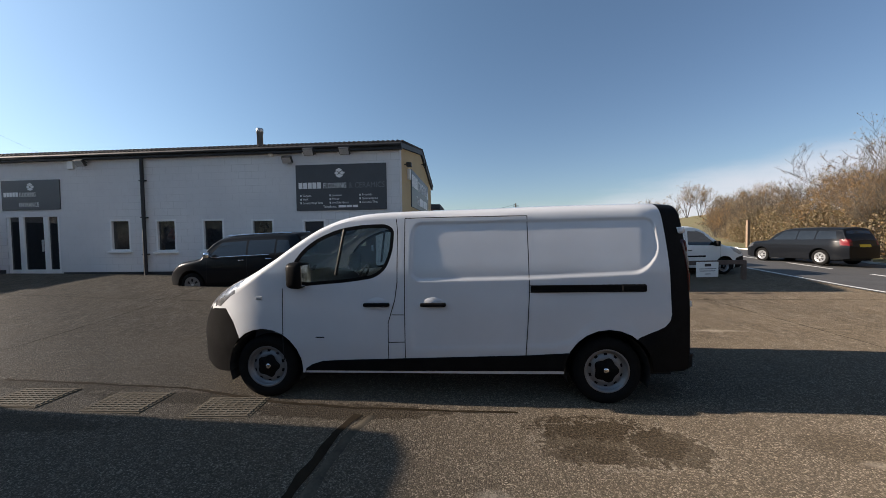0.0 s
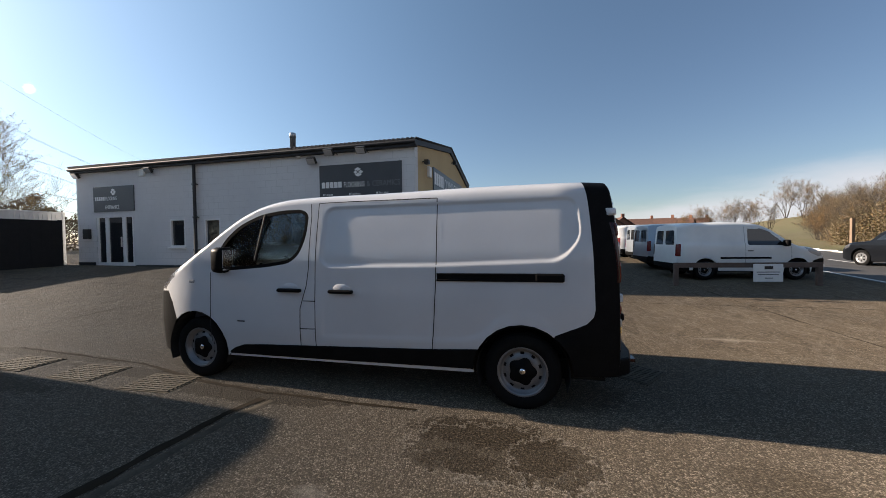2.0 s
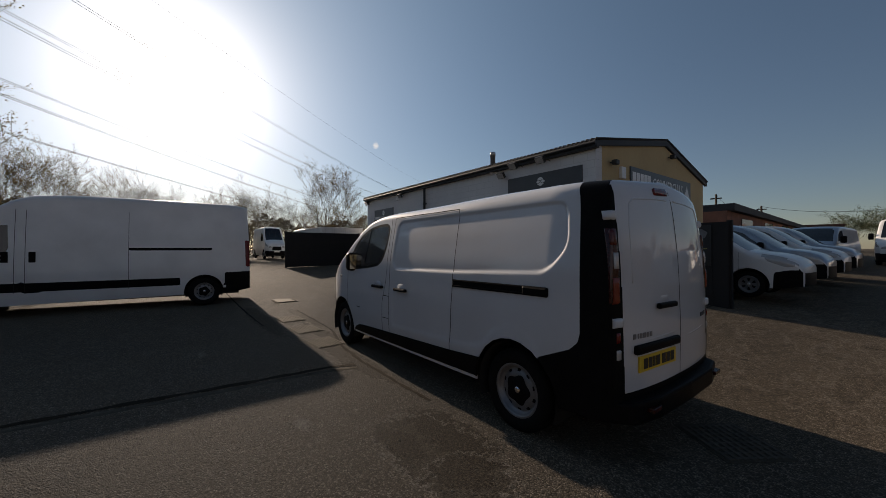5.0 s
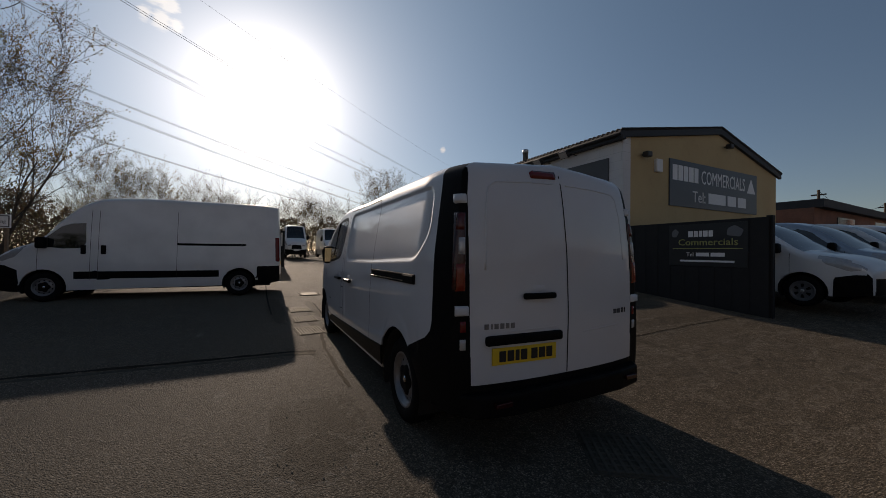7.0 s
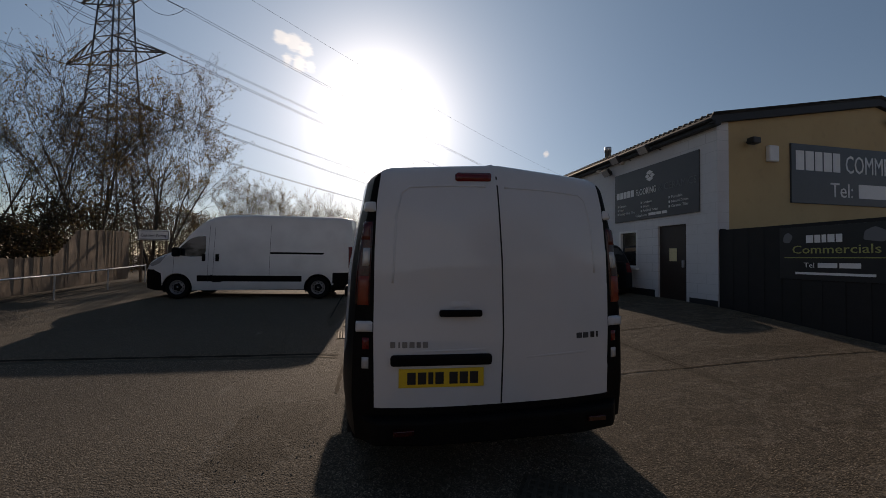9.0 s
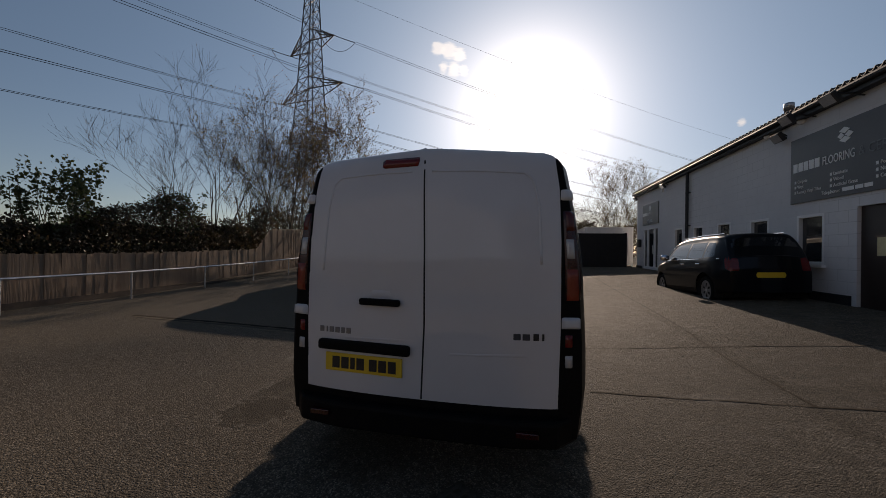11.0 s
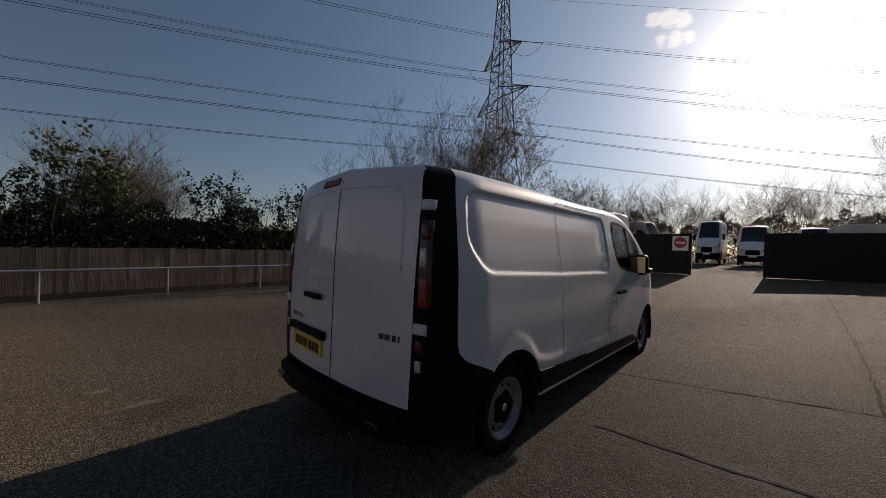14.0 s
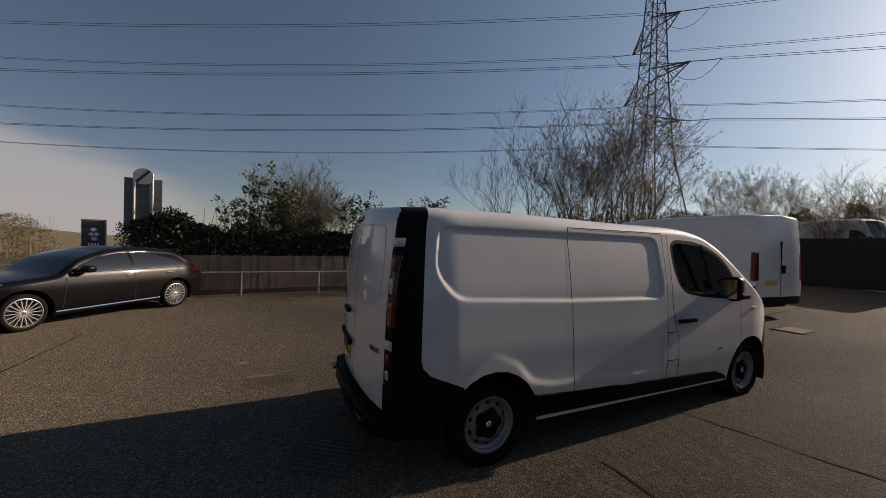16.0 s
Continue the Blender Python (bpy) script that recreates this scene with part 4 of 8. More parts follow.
gx, gy = axis_steps(-26.0, 14.0, 0.5, 1500.0), axis_steps(-7.0, 24.0, 0.5, 1500.0)
gv = [(x, y, ground_z(x, y)) for y in gy for x in gx]
W_ = len(gx)
gf = [(j * W_ + i, j * W_ + i + 1, (j + 1) * W_ + i + 1, (j + 1) * W_ + i) for j in range(len(gy) - 1) for i in range(W_ - 1)]
me = bpy.data.meshes.new("ground")
me.from_pydata(gv, [], gf)
me.materials.append(M_TARMAC)
me.polygons.foreach_set("use_smooth", [True] * len(me.polygons))
tagged(new("ground", me), "worn grey-brown tarmac and concrete yard", "ground", kind="structure")

# ---- the commercial unit ----
def text_mesh(name, s, size, m, mat, parent, depth=0.004, width=None, align="LEFT"):
    """Lettering in the built-in font as a thin solid mesh. The pose m stands the letters on their plane."""
    cu = bpy.data.curves.new(name, "FONT")
    cu.body, cu.size, cu.extrude, cu.align_x, cu.resolution_u = s, size, depth, align, 2
    tmp = bpy.data.objects.new(name, cu)
    scene.collection.objects.link(tmp)
    bpy.context.view_layer.update()
    me = bpy.data.meshes.new_from_object(tmp.evaluated_get(bpy.context.evaluated_depsgraph_get()))
    bpy.data.objects.remove(tmp)
    bpy.data.curves.remove(cu)
    xs = [v.co.x for v in me.vertices]
    k = 1.0
    if width and xs and max(xs) - min(xs) > 1e-6:
        k = width / (max(xs) - min(xs))
    for v in me.vertices:
        v.co.x *= k
    me.materials.clear()
    me.materials.append(mat)
    ob = new(name, me)
    ob.parent = parent
    ob.matrix_basis = m
    return ob


def face_y(x, y, z):
    """Letters that face -y."""
    return pose(x, y, z, 90, 0, 0)


def face_x(x, y, z):
    """Letters that face +x."""
    return pose(x, y, z, 90, 0, 90)


def bars(name, x, y, z, widths, h, mat, parent, facing="y", gap=0.03):
    """A row of plain blocks in place of writing."""
    bm = bmesh.new()
    u = 0.0
    for w in widths:
        if facing == "y":
            add_box(bm, (x + u, y - 0.004, z), (x + u + w, y + 0.002, z + h))
        else:
            add_box(bm, (x - 0.002, y + u, z), (x + 0.004, y + u + w, z + h))
        u += w + gap
    return part(name, bm, mat, parent)


BX0, BX1, BY0, BY1 = -16.35, -1.75, 11.52, 20.1
EAVE_F, RIDGE_Y, RIDGE_Z, EAVE_B = 4.5, 16.15, 5.36, 4.3

# front wall with its openings cut through
FRONT_HOLES = [(-15.3, -13.33, 0.6, 2.52, "door_group"), (-11.5, -10.77, 1.33, 2.38, "w"), (-9.88, -9.16, 1.3, 2.35, "w"), (-8.27, -7.52, 1.29, 2.34, "w"), (-6.6, -5.84, 1.27, 2.3, "w"), (-4.9, -4.15, 1.2, 2.26, "w"), (-3.42, -2.55, 0.44, 2.3, "door")]


def wall_with_holes(name, u0, u1, z0, z1, holes, put, mat, thick):
    us = sorted({u0, u1, *[h[0] for h in holes], *[h[1] for h in holes]})
    bm = bmesh.new()
    for a, b in zip(us, us[1:]):
        c = (a + b) / 2
        zs = [(z0, z1)]
        for h in holes:
            if h[0] < c < h[1]:
                zs = [(p, q) for p, q in ((z0, h[2]), (h[3], z1)) if q - p > 0.01]
        for p, q in zs:
            add_box(bm, *put(a, b, p, q, thick))
    bmesh.ops.remove_doubles(bm, verts=bm.verts, dist=1e-4)
    ob = obj_from(bm, name, mat)
    return tagged(ob, kind="structure")


wall = wall_with_holes("wall_front", BX0, BX1, 0.0, EAVE_F, FRONT_HOLES, lambda a, b, p, q, t: ((a, BY0, p), (b, BY0 + t, q)), M_RENDERW, 0.3)
tagged(wall, "light grey painted render wall of the unit", "wall")
plinth = bmesh.new()
for a, b in ((BX0, -15.4), (-13.23, -3.52), (-2.45, BX1)):
    add_box(plinth, (a, BY0 - 0.02, -0.1), (b, BY0 + 0.001, ground_z((a + b) / 2, BY0) + 0.12))
tagged(obj_from(plinth, "baseboard", M_TRIMD), "dark painted plinth along the wall", "plinth", kind="structure")

GY = BY0 + 0.3
gable = [(GY, 0.0), (BY1, 0.0), (BY1, EAVE_B), (RIDGE_Y, RIDGE_Z - 0.1), (GY, EAVE_F + 0.04)]
bm = prism(gable, "x", BX1 - 0.3, BX1)
tagged(obj_from(bm, "wall_gable", M_CREAM), "cream yellow painted gable wall", "wall", kind="structure")
bm = prism(gable, "x", BX0, BX0 + 0.3)
tagged(obj_from(bm, "wall_west", M_RENDERW), "light grey painted end wall", "wall", kind="structure")
tagged(obj_from(box((BX0 + 0.3, BY1 - 0.3, 0), (BX1 - 0.3, BY1 - 0.004, EAVE_B - 0.02)), "wall_back", M_RENDERW), "plain back wall of the unit", "wall", kind="structure")
# corrugated roof sheets
def roof_sheet(ya, za, yb, zb):
    bm = bmesh.new()
    xa, xb, n = BX0 - 0.12, BX1 + 0.12, 760
    rows = []
    for k in range(n + 1):
        x = xa + (xb - xa) * k / n
        w = 0.03 * math.sin(x * 2 * math.pi / 0.15)
        rows.append([bm.verts.new((x, y, z + w)) for y, z in ((ya, za), ((ya + yb) / 2, (za + zb) / 2), (yb, zb))] + [bm.verts.new((x, y, z + w - 0.04)) for y, z in ((ya, za), (yb, zb))])
    for a, b in zip(rows, rows[1:]):
        bm.faces.new((a[0], b[0], b[1], a[1]))
        bm.faces.new((a[1], b[1], b[2], a[2]))
        bm.faces.new((a[3], b[3], b[0], a[0]))
        bm.faces.new((a[2], b[2], b[4], a[4]))
        bm.faces.new((a[4], b[4], b[3], a[3]))
    return bm


slope_f = (RIDGE_Z - EAVE_F) / (RIDGE_Y - BY0)
tagged(obj_from(roof_sheet(BY0 - 0.22, EAVE_F + 0.08, RIDGE_Y, RIDGE_Z + 0.06), "roof_front", M_ROOF, True), "dark corrugated sheet roof slope", "roof", kind="structure")
tagged(obj_from(roof_sheet(RIDGE_Y, RIDGE_Z + 0.06, BY1 + 0.2, EAVE_B + 0.08), "roof_back", M_ROOF, True), "dark corrugated sheet roof slope", "roof", kind="structure")
bm = bmesh.new()
add_box(bm, (BX0 - 0.1, BY0 - 0.16, EAVE_F - 0.16), (BX1 + 0.1, BY0 - 0.003, EAVE_F + 0.06), 0.01)
add_tube(bm, [(BX0 - 0.1, BY0 - 0.2, EAVE_F - 0.04), (BX1 + 0.1, BY0 - 0.2, EAVE_F - 0.02)], 0.055, 10)
tagged(obj_from(bm, "trim_eaves", M_TRIMD), "dark gutter and fascia along the eaves", "gutter", kind="structure")
verge = [(BY0 - 0.2, EAVE_F - 0.12), (RIDGE_Y, RIDGE_Z - 0.16), (BY1 + 0.2, EAVE_B - 0.12), (BY1 + 0.2, EAVE_B + 0.08), (RIDGE_Y, RIDGE_Z + 0.05), (BY0 - 0.2, EAVE_F + 0.08)]
tagged(obj_from(prism(verge, "x", BX1 + 0.003, BX1 + 0.09), "trim_verge", M_TRIMD), "dark barge board along the gable", "trim", kind="structure")
bm = bmesh.new()
add_tube(bm, [(-10.2, BY0 - 0.09, ground_z(-10.2, 11.6)), (-10.2, BY0 - 0.09, EAVE_F - 0.1)], 0.055, 10)
for z in (1.2, 2.4, 3.6):
    add_box(bm, (-10.29, BY0 - 0.12, z), (-10.11, BY0 + 0.002, z + 0.04))
tagged(obj_from(bm, "downpipe", M_TRIMD), "dark rainwater downpipe fixed to the wall", "downpipe")
bm = lathe([(0.001, 4.4), (0.1, 4.4), (0.1, 5.3), (0.115, 5.3), (0.115, 5.45), (0.1, 5.47), (0.001, 5.47)], 20, "z", (-6.8, 12.5, 0))
tagged(obj_from(bm, "flue", M_GALV, True), "galvanised metal flue standing on the roof", "chimney")


def unit_window(x0, x1, z0, z1, idx):
    root = tagged(empty("window_%d" % idx, pose(0, 0, 0)), "white-framed window with dark glass", "window", kind="structure")
    y = BY0 + 0.08
    f = 0.06
    bm = bmesh.new()
    for lo, hi in (((x0, z0), (x0 + f, z1)), ((x1 - f, z0), (x1, z1)), ((x0 + f, z1 - f), (x1 - f, z1)), ((x0 + f, z0), (x1 - f, z0 + f))):
        add_box(bm, (lo[0], y - 0.085, lo[1]), (hi[0], y + 0.05, hi[1]), 0.006)
    part("window_frame", bm, M_UPVC, root)
    part("pane", box((x0 + f, y - 0.01, z0 + f), (x1 - f, y + 0.01, z1 - f)), M_WGLASS, root, "dark reflecting glass")
    part("window_sill", box((x0 - 0.05, BY0 - 0.08, z0 - 0.06), (x1 + 0.05, BY0 + 0.1, z0 - 0.005), 0.008), M_UPVC, root)
    return root


wi = 0
for x0, x1, z0, z1, k in FRONT_HOLES:
    if k == "w":
        wi += 1
        unit_window(x0, x1, z0, z1, wi)

# entrance: two glazed side lights and a glazed door
ent = tagged(empty("door_1", pose(0, 0, 0)), "white-framed glazed entrance door with side lights", "door", kind="structure")
for a, b in ((-15.3, -14.76), (-14.76, -13.85), (-13.85, -13.33)):
    bm = bmesh.new()
    for lo, hi in (((a, 0.6), (a + 0.09, 2.52)), ((b - 0.09, 0.6), (b, 2.52)), ((a + 0.09, 2.52), (b - 0.09, 2.52)), ((a + 0.09, 0.6), (b - 0.09, 0.74))):
        add_box(bm, (lo[0], BY0 + 0.02, lo[1]), (hi[0], BY0 + 0.12, hi[1]), 0.008)
    part("door_frame", bm, M_UPVC, ent)
    part("pane", box((a + 0.09, BY0 + 0.06, 0.74), (b - 0.09, BY0 + 0.08, 2.52)), M_WGLASS, ent, "dark reflecting glass")
part("door_handle", box((-13.98, BY0 - 0.03, 1.35), (-13.94, BY0 + 0.02, 1.75), 0.01), M_GALV, ent)
d2 = tagged(empty("door_2", pose(0, 0, 0)), "dark brown timber door with a paper notice", "door", kind="structure")
part("door_leaf", box((-3.42, BY0 + 0.06, 0.44), (-2.55, BY0 + 0.11, 2.3), 0.008), plain("dark_brown_door", (0.03, 0.018, 0.014), 0.5), d2)
part("notice", box((-3.1, BY0 + 0.052, 1.4), (-2.88, BY0 + 0.058, 1.72)), plain("yellowed_paper", (0.6, 0.52, 0.3), 0.8), d2)
part("door_handle", box((-2.7, BY0 + 0.01, 1.25), (-2.64, BY0 + 0.06, 1.42), 0.01), M_GALV, d2)


def rhomb_logo(parent, x, y, z, s):
    """Four leaning tiles in white: the shape on the shop signs."""
    for dx, dz, w in ((0.0, 0.62, 1.0), (-0.3, 0.3, 0.62), (0.38, 0.3, 0.75), (0.05, 0.0, 1.05)):
        poly = [(x + s * (dx - w * 0.5), z + s * dz), (x + s * dx, z + s * (dz - 0.24)), (x + s * (dx + w * 0.5), z + s * dz), (x + s * dx, z + s * (dz + 0.24))]
        poly = [(x + s * dx + (u - x - s * dx) * 0.9, z + s * dz + (v - z - s * dz) * 0.9) for u, v in poly]
        part("tile_shape", prism(poly, "y", y - 0.006, y), M_SIGNW, parent)


sb = thing("shop_sign", pose(-2.17 + 2.93 * 0.885, 0, 3.25 - 3.53 * 0.955) @ Matrix.Diagonal((0.885, 1, 0.955, 1)), "slate grey shop sign board with white lettering on the wall", "sign")
SY = BY0 - 0.03
part("board", box((-6.2, SY, 2.78), (-2.93, BY0 + 0.002, 4.28), 0.004), M_SIGNG, sb)
rhomb_logo(sb, -4.62, SY, 3.9, 0.3)
bars("name_block", -6.1, SY, 3.5, (0.14,) * 5, 0.2, M_SIGNW, sb, gap=0.03)
text_mesh("lettering", "FLOORING", 0.26, face_y(-5.2, SY - 0.002, 3.5), M_SIGNW, sb, width=0.82)
text_mesh("lettering", "& CERAMICS", 0.26, face_y(-4.28, SY - 0.002, 3.5), M_SIGNM, sb, width=1.28)
for cx, words in ((-6.05, ("Carpets", "Vinyl", "Luxury Vinyl Tiles")), (-4.98, ("Laminate", "Wood", "Artificial Grass")), (-3.9, ("Porcelain", "Natural Stone", "Ceramic Tiles"))):
    for k, w in enumerate(words):
        z = 3.24 - 0.12 * k
        part("bullet", box((cx, SY - 0.005, z), (cx + 0.05, SY, z + 0.06)), M_SIGNW, sb)
        text_mesh("lettering", w, 0.1, face_y(cx + 0.09, SY - 0.002, z), M_SIGNW, sb)
text_mesh("lettering", "Telephone:", 0.11, face_y(-5.22, SY - 0.002, 2.87), M_SIGNW, sb)
bars("number_block", -4.66, SY, 2.87, (0.28, 0.18, 0.18), 0.075, M_SIGNW, sb)

se = thing("entrance_sign", pose(-14.3 + 16.1 * 0.86, 0, 3.25 - 3.875 * 0.95) @ Matrix.Diagonal((0.86, 1, 0.95, 1)), "slate grey entrance sign board on the wall over the door", "sign")
part("board", box((-17.35, SY, 3.35), (-14.85, BY0 + 0.002, 4.4), 0.004), M_SIGNG, se)
rhomb_logo(se, -16.1, SY, 4.08, 0.27)
bars("name_block", -17.25, SY, 3.82, (0.1,) * 5, 0.16, M_SIGNW, se, gap=0.03)
text_mesh("lettering", "FLOORING", 0.22, face_y(-16.58, SY - 0.002, 3.82), M_SIGNW, se, width=0.7)
text_mesh("lettering", "ENTRANCE", 0.22, face_y(-16.6, SY - 0.002, 3.46), M_SIGNW, se, width=0.85)

sc = thing("dealer_sign", pose(0, 13.5 - 13.85 * 1.25, 3.44 - 3.66 * 0.97) @ Matrix.Diagonal((1, 1.25, 0.97, 1)), "blue-grey sign board with white lettering on the gable", "sign")
SX = BX1 + 0.04
part("board", box((BX1 - 0.002, 13.85, 2.96), (SX, 17.9, 4.36), 0.005), M_SIGNB, sc)
bars("name_block", SX, 13.95, 3.74, (0.19, 0.19, 0.17, 0.19, 0.17), 0.46, M_SIGNW, sc, "x", 0.035)
text_mesh("lettering", "COMMERCIALS", 0.62, face_x(SX + 0.002, 15.12, 3.74), M_SIGNW, sc, width=2.1)
part("triangle_shape", prism([(17.35, 3.68), (17.8, 3.68), (17.57, 4.2)], "x", SX, SX + 0.006), M_SIGNW, sc)
text_mesh("lettering", "Tel:", 0.5, face_x(SX + 0.002, 14.75, 3.14), M_SIGNW, sc, width=0.55)
bars("number_block", SX, 15.45, 3.14, (0.8, 0.42, 0.42), 0.34, M_SIGNW, sc, "x", 0.1)


def floodlight(x, z, arm):
    root = thing("floodlight", pose(x, BY0, z), "black floodlight on a bracket on the wall", "floodlight", "floodlights on the front wall")
    part("bracket", tube([(0, 0.005, 0.04), (0, -arm * 0.6, 0.1), (0, -arm, 0.06)], 0.015, 6), M_FLOOD, root)
    bm = box((-0.16, -0.05, -0.11), (0.16, 0.05, 0.11), 0.02, pose(0, -arm - 0.02, 0.0, 35, 0, 0))
    part("lamp_head", bm, M_FLOOD, root)
    part("lens", box((-0.14, -0.056, -0.09), (0.14, -0.052, 0.09), 0.0, pose(0, -arm - 0.02, 0.0, 35, 0, 0)), M_CLEAR, root)


for x, z, arm in ((-12.2, 4.22, 0.2), (-5.25, 4.12, 0.16), (-4.4, 4.26, 0.5), (-3.3, 4.25, 0.5)):
    floodlight(x, z, arm)
floodlight(-16.1, 4.22, 0.15)
for x, z in ((-5.85, 4.34), (-4.75, 4.34)):
    cctv = thing("dome_camera", pose(x, BY0, z), "small white dome camera under the eaves", "camera", "dome cameras")
    part("housing", lathe([(0.001, -0.12), (0.06, -0.1), (0.08, -0.05), (0.08, 0.003)], 16, "y"), M_UPVC, cctv, smooth=True)
al = thing("alarm_box", pose(-12.75, BY0, 4.22), "white alarm box on the wall", "alarm box")
part("cover", box((-0.11, -0.08, -0.16), (0.11, 0.002, 0.16), 0.02), M_UPVC, al)
lb = thing("letter_box", pose(-15.75, BY0, 1.88), "dark wall-mounted letter box", "letter box")
part("case", box((-0.16, -0.12, -0.2), (0.16, 0.002, 0.2), 0.02), M_FLOOD, lb)
for y, z, nm in ((12.3, 4.05, "gable_lamp"), (16.5, 4.85, "gable_lamp")):
    g = thing(nm, pose(BX1, y, z), "dark lamp fixed to the gable", "lamp", "lamps on the gable")
    part("bracket", tube([(-0.002, 0, 0), (0.12, 0, 0.02)], 0.02, 6), M_FLOOD, g)
    part("lamp_head", box((0.08, -0.1, -0.08), (0.24, 0.1, 0.06), 0.02), M_FLOOD, g)
al = thing("alarm_box", pose(BX1, 12.95, 3.85), "weathered white alarm box on the gable", "alarm box")
part("cover", box((-0.002, -0.13, -0.2), (0.1, 0.13, 0.16), 0.02), M_UPVC, al)


# ---- boundary fences and gates ----
def board_gate(name, a, b, z0, z1, top, label, group):
    """A close-boarded dark gate between two plan points, with posts and rails behind."""
    a, b = Vector((*a, 0)), Vector((*b, 0))
    d = (b - a)
    n = max(2, int(d.length / 0.15))
    ang = math.degrees(math.atan2(d.y, d.x))
    root = thing(name, pose(a.x, a.y, 0, 0, 0, ang), label, "gate", group)
    w = d.length / n
    base = None
    for k in range(n):
        t = (k + 0.5) / n
        zb = z0 + (z1 - z0) * t
        bm = box((k * w - 0.004, -0.012 - 0.005 * (k % 2), zb), ((k + 1) * w + 0.004, 0.008 - 0.003 * (k % 2), top), 0.0)
        part("board", bm, M_BLACKB, root)
    for t in (0.0, 1.0):
        x = t * d.length
        part("post", box((x - 0.05, 0.014, z0 + (z1 - z0) * t - 0.1), (x + 0.05, 0.11, top + 0.03), 0.006), M_BLACKB, root)
    for f in (0.2, 0.85):
        part("rail", box((0.05, 0.014, max(z0, z1) + (top - max(z0, z1)) * f), (d.length - 0.05, 0.07, max(z0, z1) + (top - max(z0, z1)) * f + 0.1)), M_BLACKB, root)
    return root


board_gate("yard_gate", (-1.74, 11.56), (1.3, 11.5), 0.4, 0.14, 2.08, "black close-boarded yard gate beside the unit", "yard gates")
bn = thing("gate_banner", pose(-1.74, 11.56, -0.04, 0, 0, math.degrees(math.atan2(-0.06, 3.04))), "black printed banner fixed to the gate", "banner")
part("sheet", box((1.2, -0.026, 1.15), (2.72, -0.0165, 2.06), 0.002), M_BANNER, bn)
bars("name_block", 1.62, -0.027, 1.78, (0.1, 0.08, 0.06, 0.09, 0.08), 0.13, M_SIGNW, bn, gap=0.02)
text_mesh("lettering", "Commercials", 0.2, face_y(1.4, -0.029, 1.6), M_LIME, bn, width=1.15)
part("rule", box((1.28, -0.03, 1.52), (2.64, -0.0265, 1.535)), M_LIME, bn)
text_mesh("lettering", "Tel", 0.12, face_y(1.58, -0.029, 1.36), M_SIGNW, bn)
bars("number_block", 1.78, -0.027, 1.36, (0.26, 0.26), 0.08, M_SIGNW, bn)
bars("web_block", 1.45, -0.027, 1.24, (1.05,), 0.04, M_SIGNW, bn)
for x0, poly in ((1.25, [(1.26, 1.8), (1.36, 1.78), (1.42, 1.9), (1.34, 1.98), (1.27, 1.92)]), (2.4, [(2.36, 1.8), (2.6, 1.76), (2.66, 1.9), (2.5, 2.0), (2.38, 1.94)])):
    part("emblem_shape", prism(rounded(poly, 0.04), "y", -0.03, -0.0265), M_SIGNM, bn)

board_gate("yard_gate", (-16.4, 6.88), (-16.4, 11.0), 0.56, 0.6, 2.42, "black close-boarded gate leaf at the far end of the yard", "yard gates")
board_gate("yard_gate", (-16.0, -3.6), (-16.2, 4.27), 0.42, 0.5, 2.37, "black close-boarded gate leaf at the far end of the yard", "yard gates")
rs = thing("warning_sign", pose(0, 0, 0), "white warning sign with a red disc on the gate", "sign")
part("plate", box((-16.16, 3.56, 1.6), (-16.12, 4.2, 2.28), 0.004), M_UPVC, rs)
part("disc", lathe([(0.001, 0.006), (0.26, 0.006), (0.26, 0.0)], 28, "x", (-16.12, 3.88, 1.97)), plain("sign_red", (0.45, 0.03, 0.02), 0.5), rs)
part("bar", box((-16.116, 3.69, 1.93), (-16.11, 4.07, 2.01)), M_UPVC, rs)

# ---- the van's fittings ----
vivaro, v_surf, v_shear = vehicle("panel_van", VAN_SPEC, pose(0, 4.975, 0), "clean white long panel van with black lower trim", "van")
V = vivaro


def side_at(x, z, sgn, out=0.0):
    return (v_shear(x, z), sgn * (v_surf(x, z) + out), z)


def door_of(name, sgn):
    for o in V.children:
        if o.name.split(".")[0] == name and o.type == "MESH" and sgn * sum(v.co.y for v in o.data.vertices) > 0:
            return o
    return V


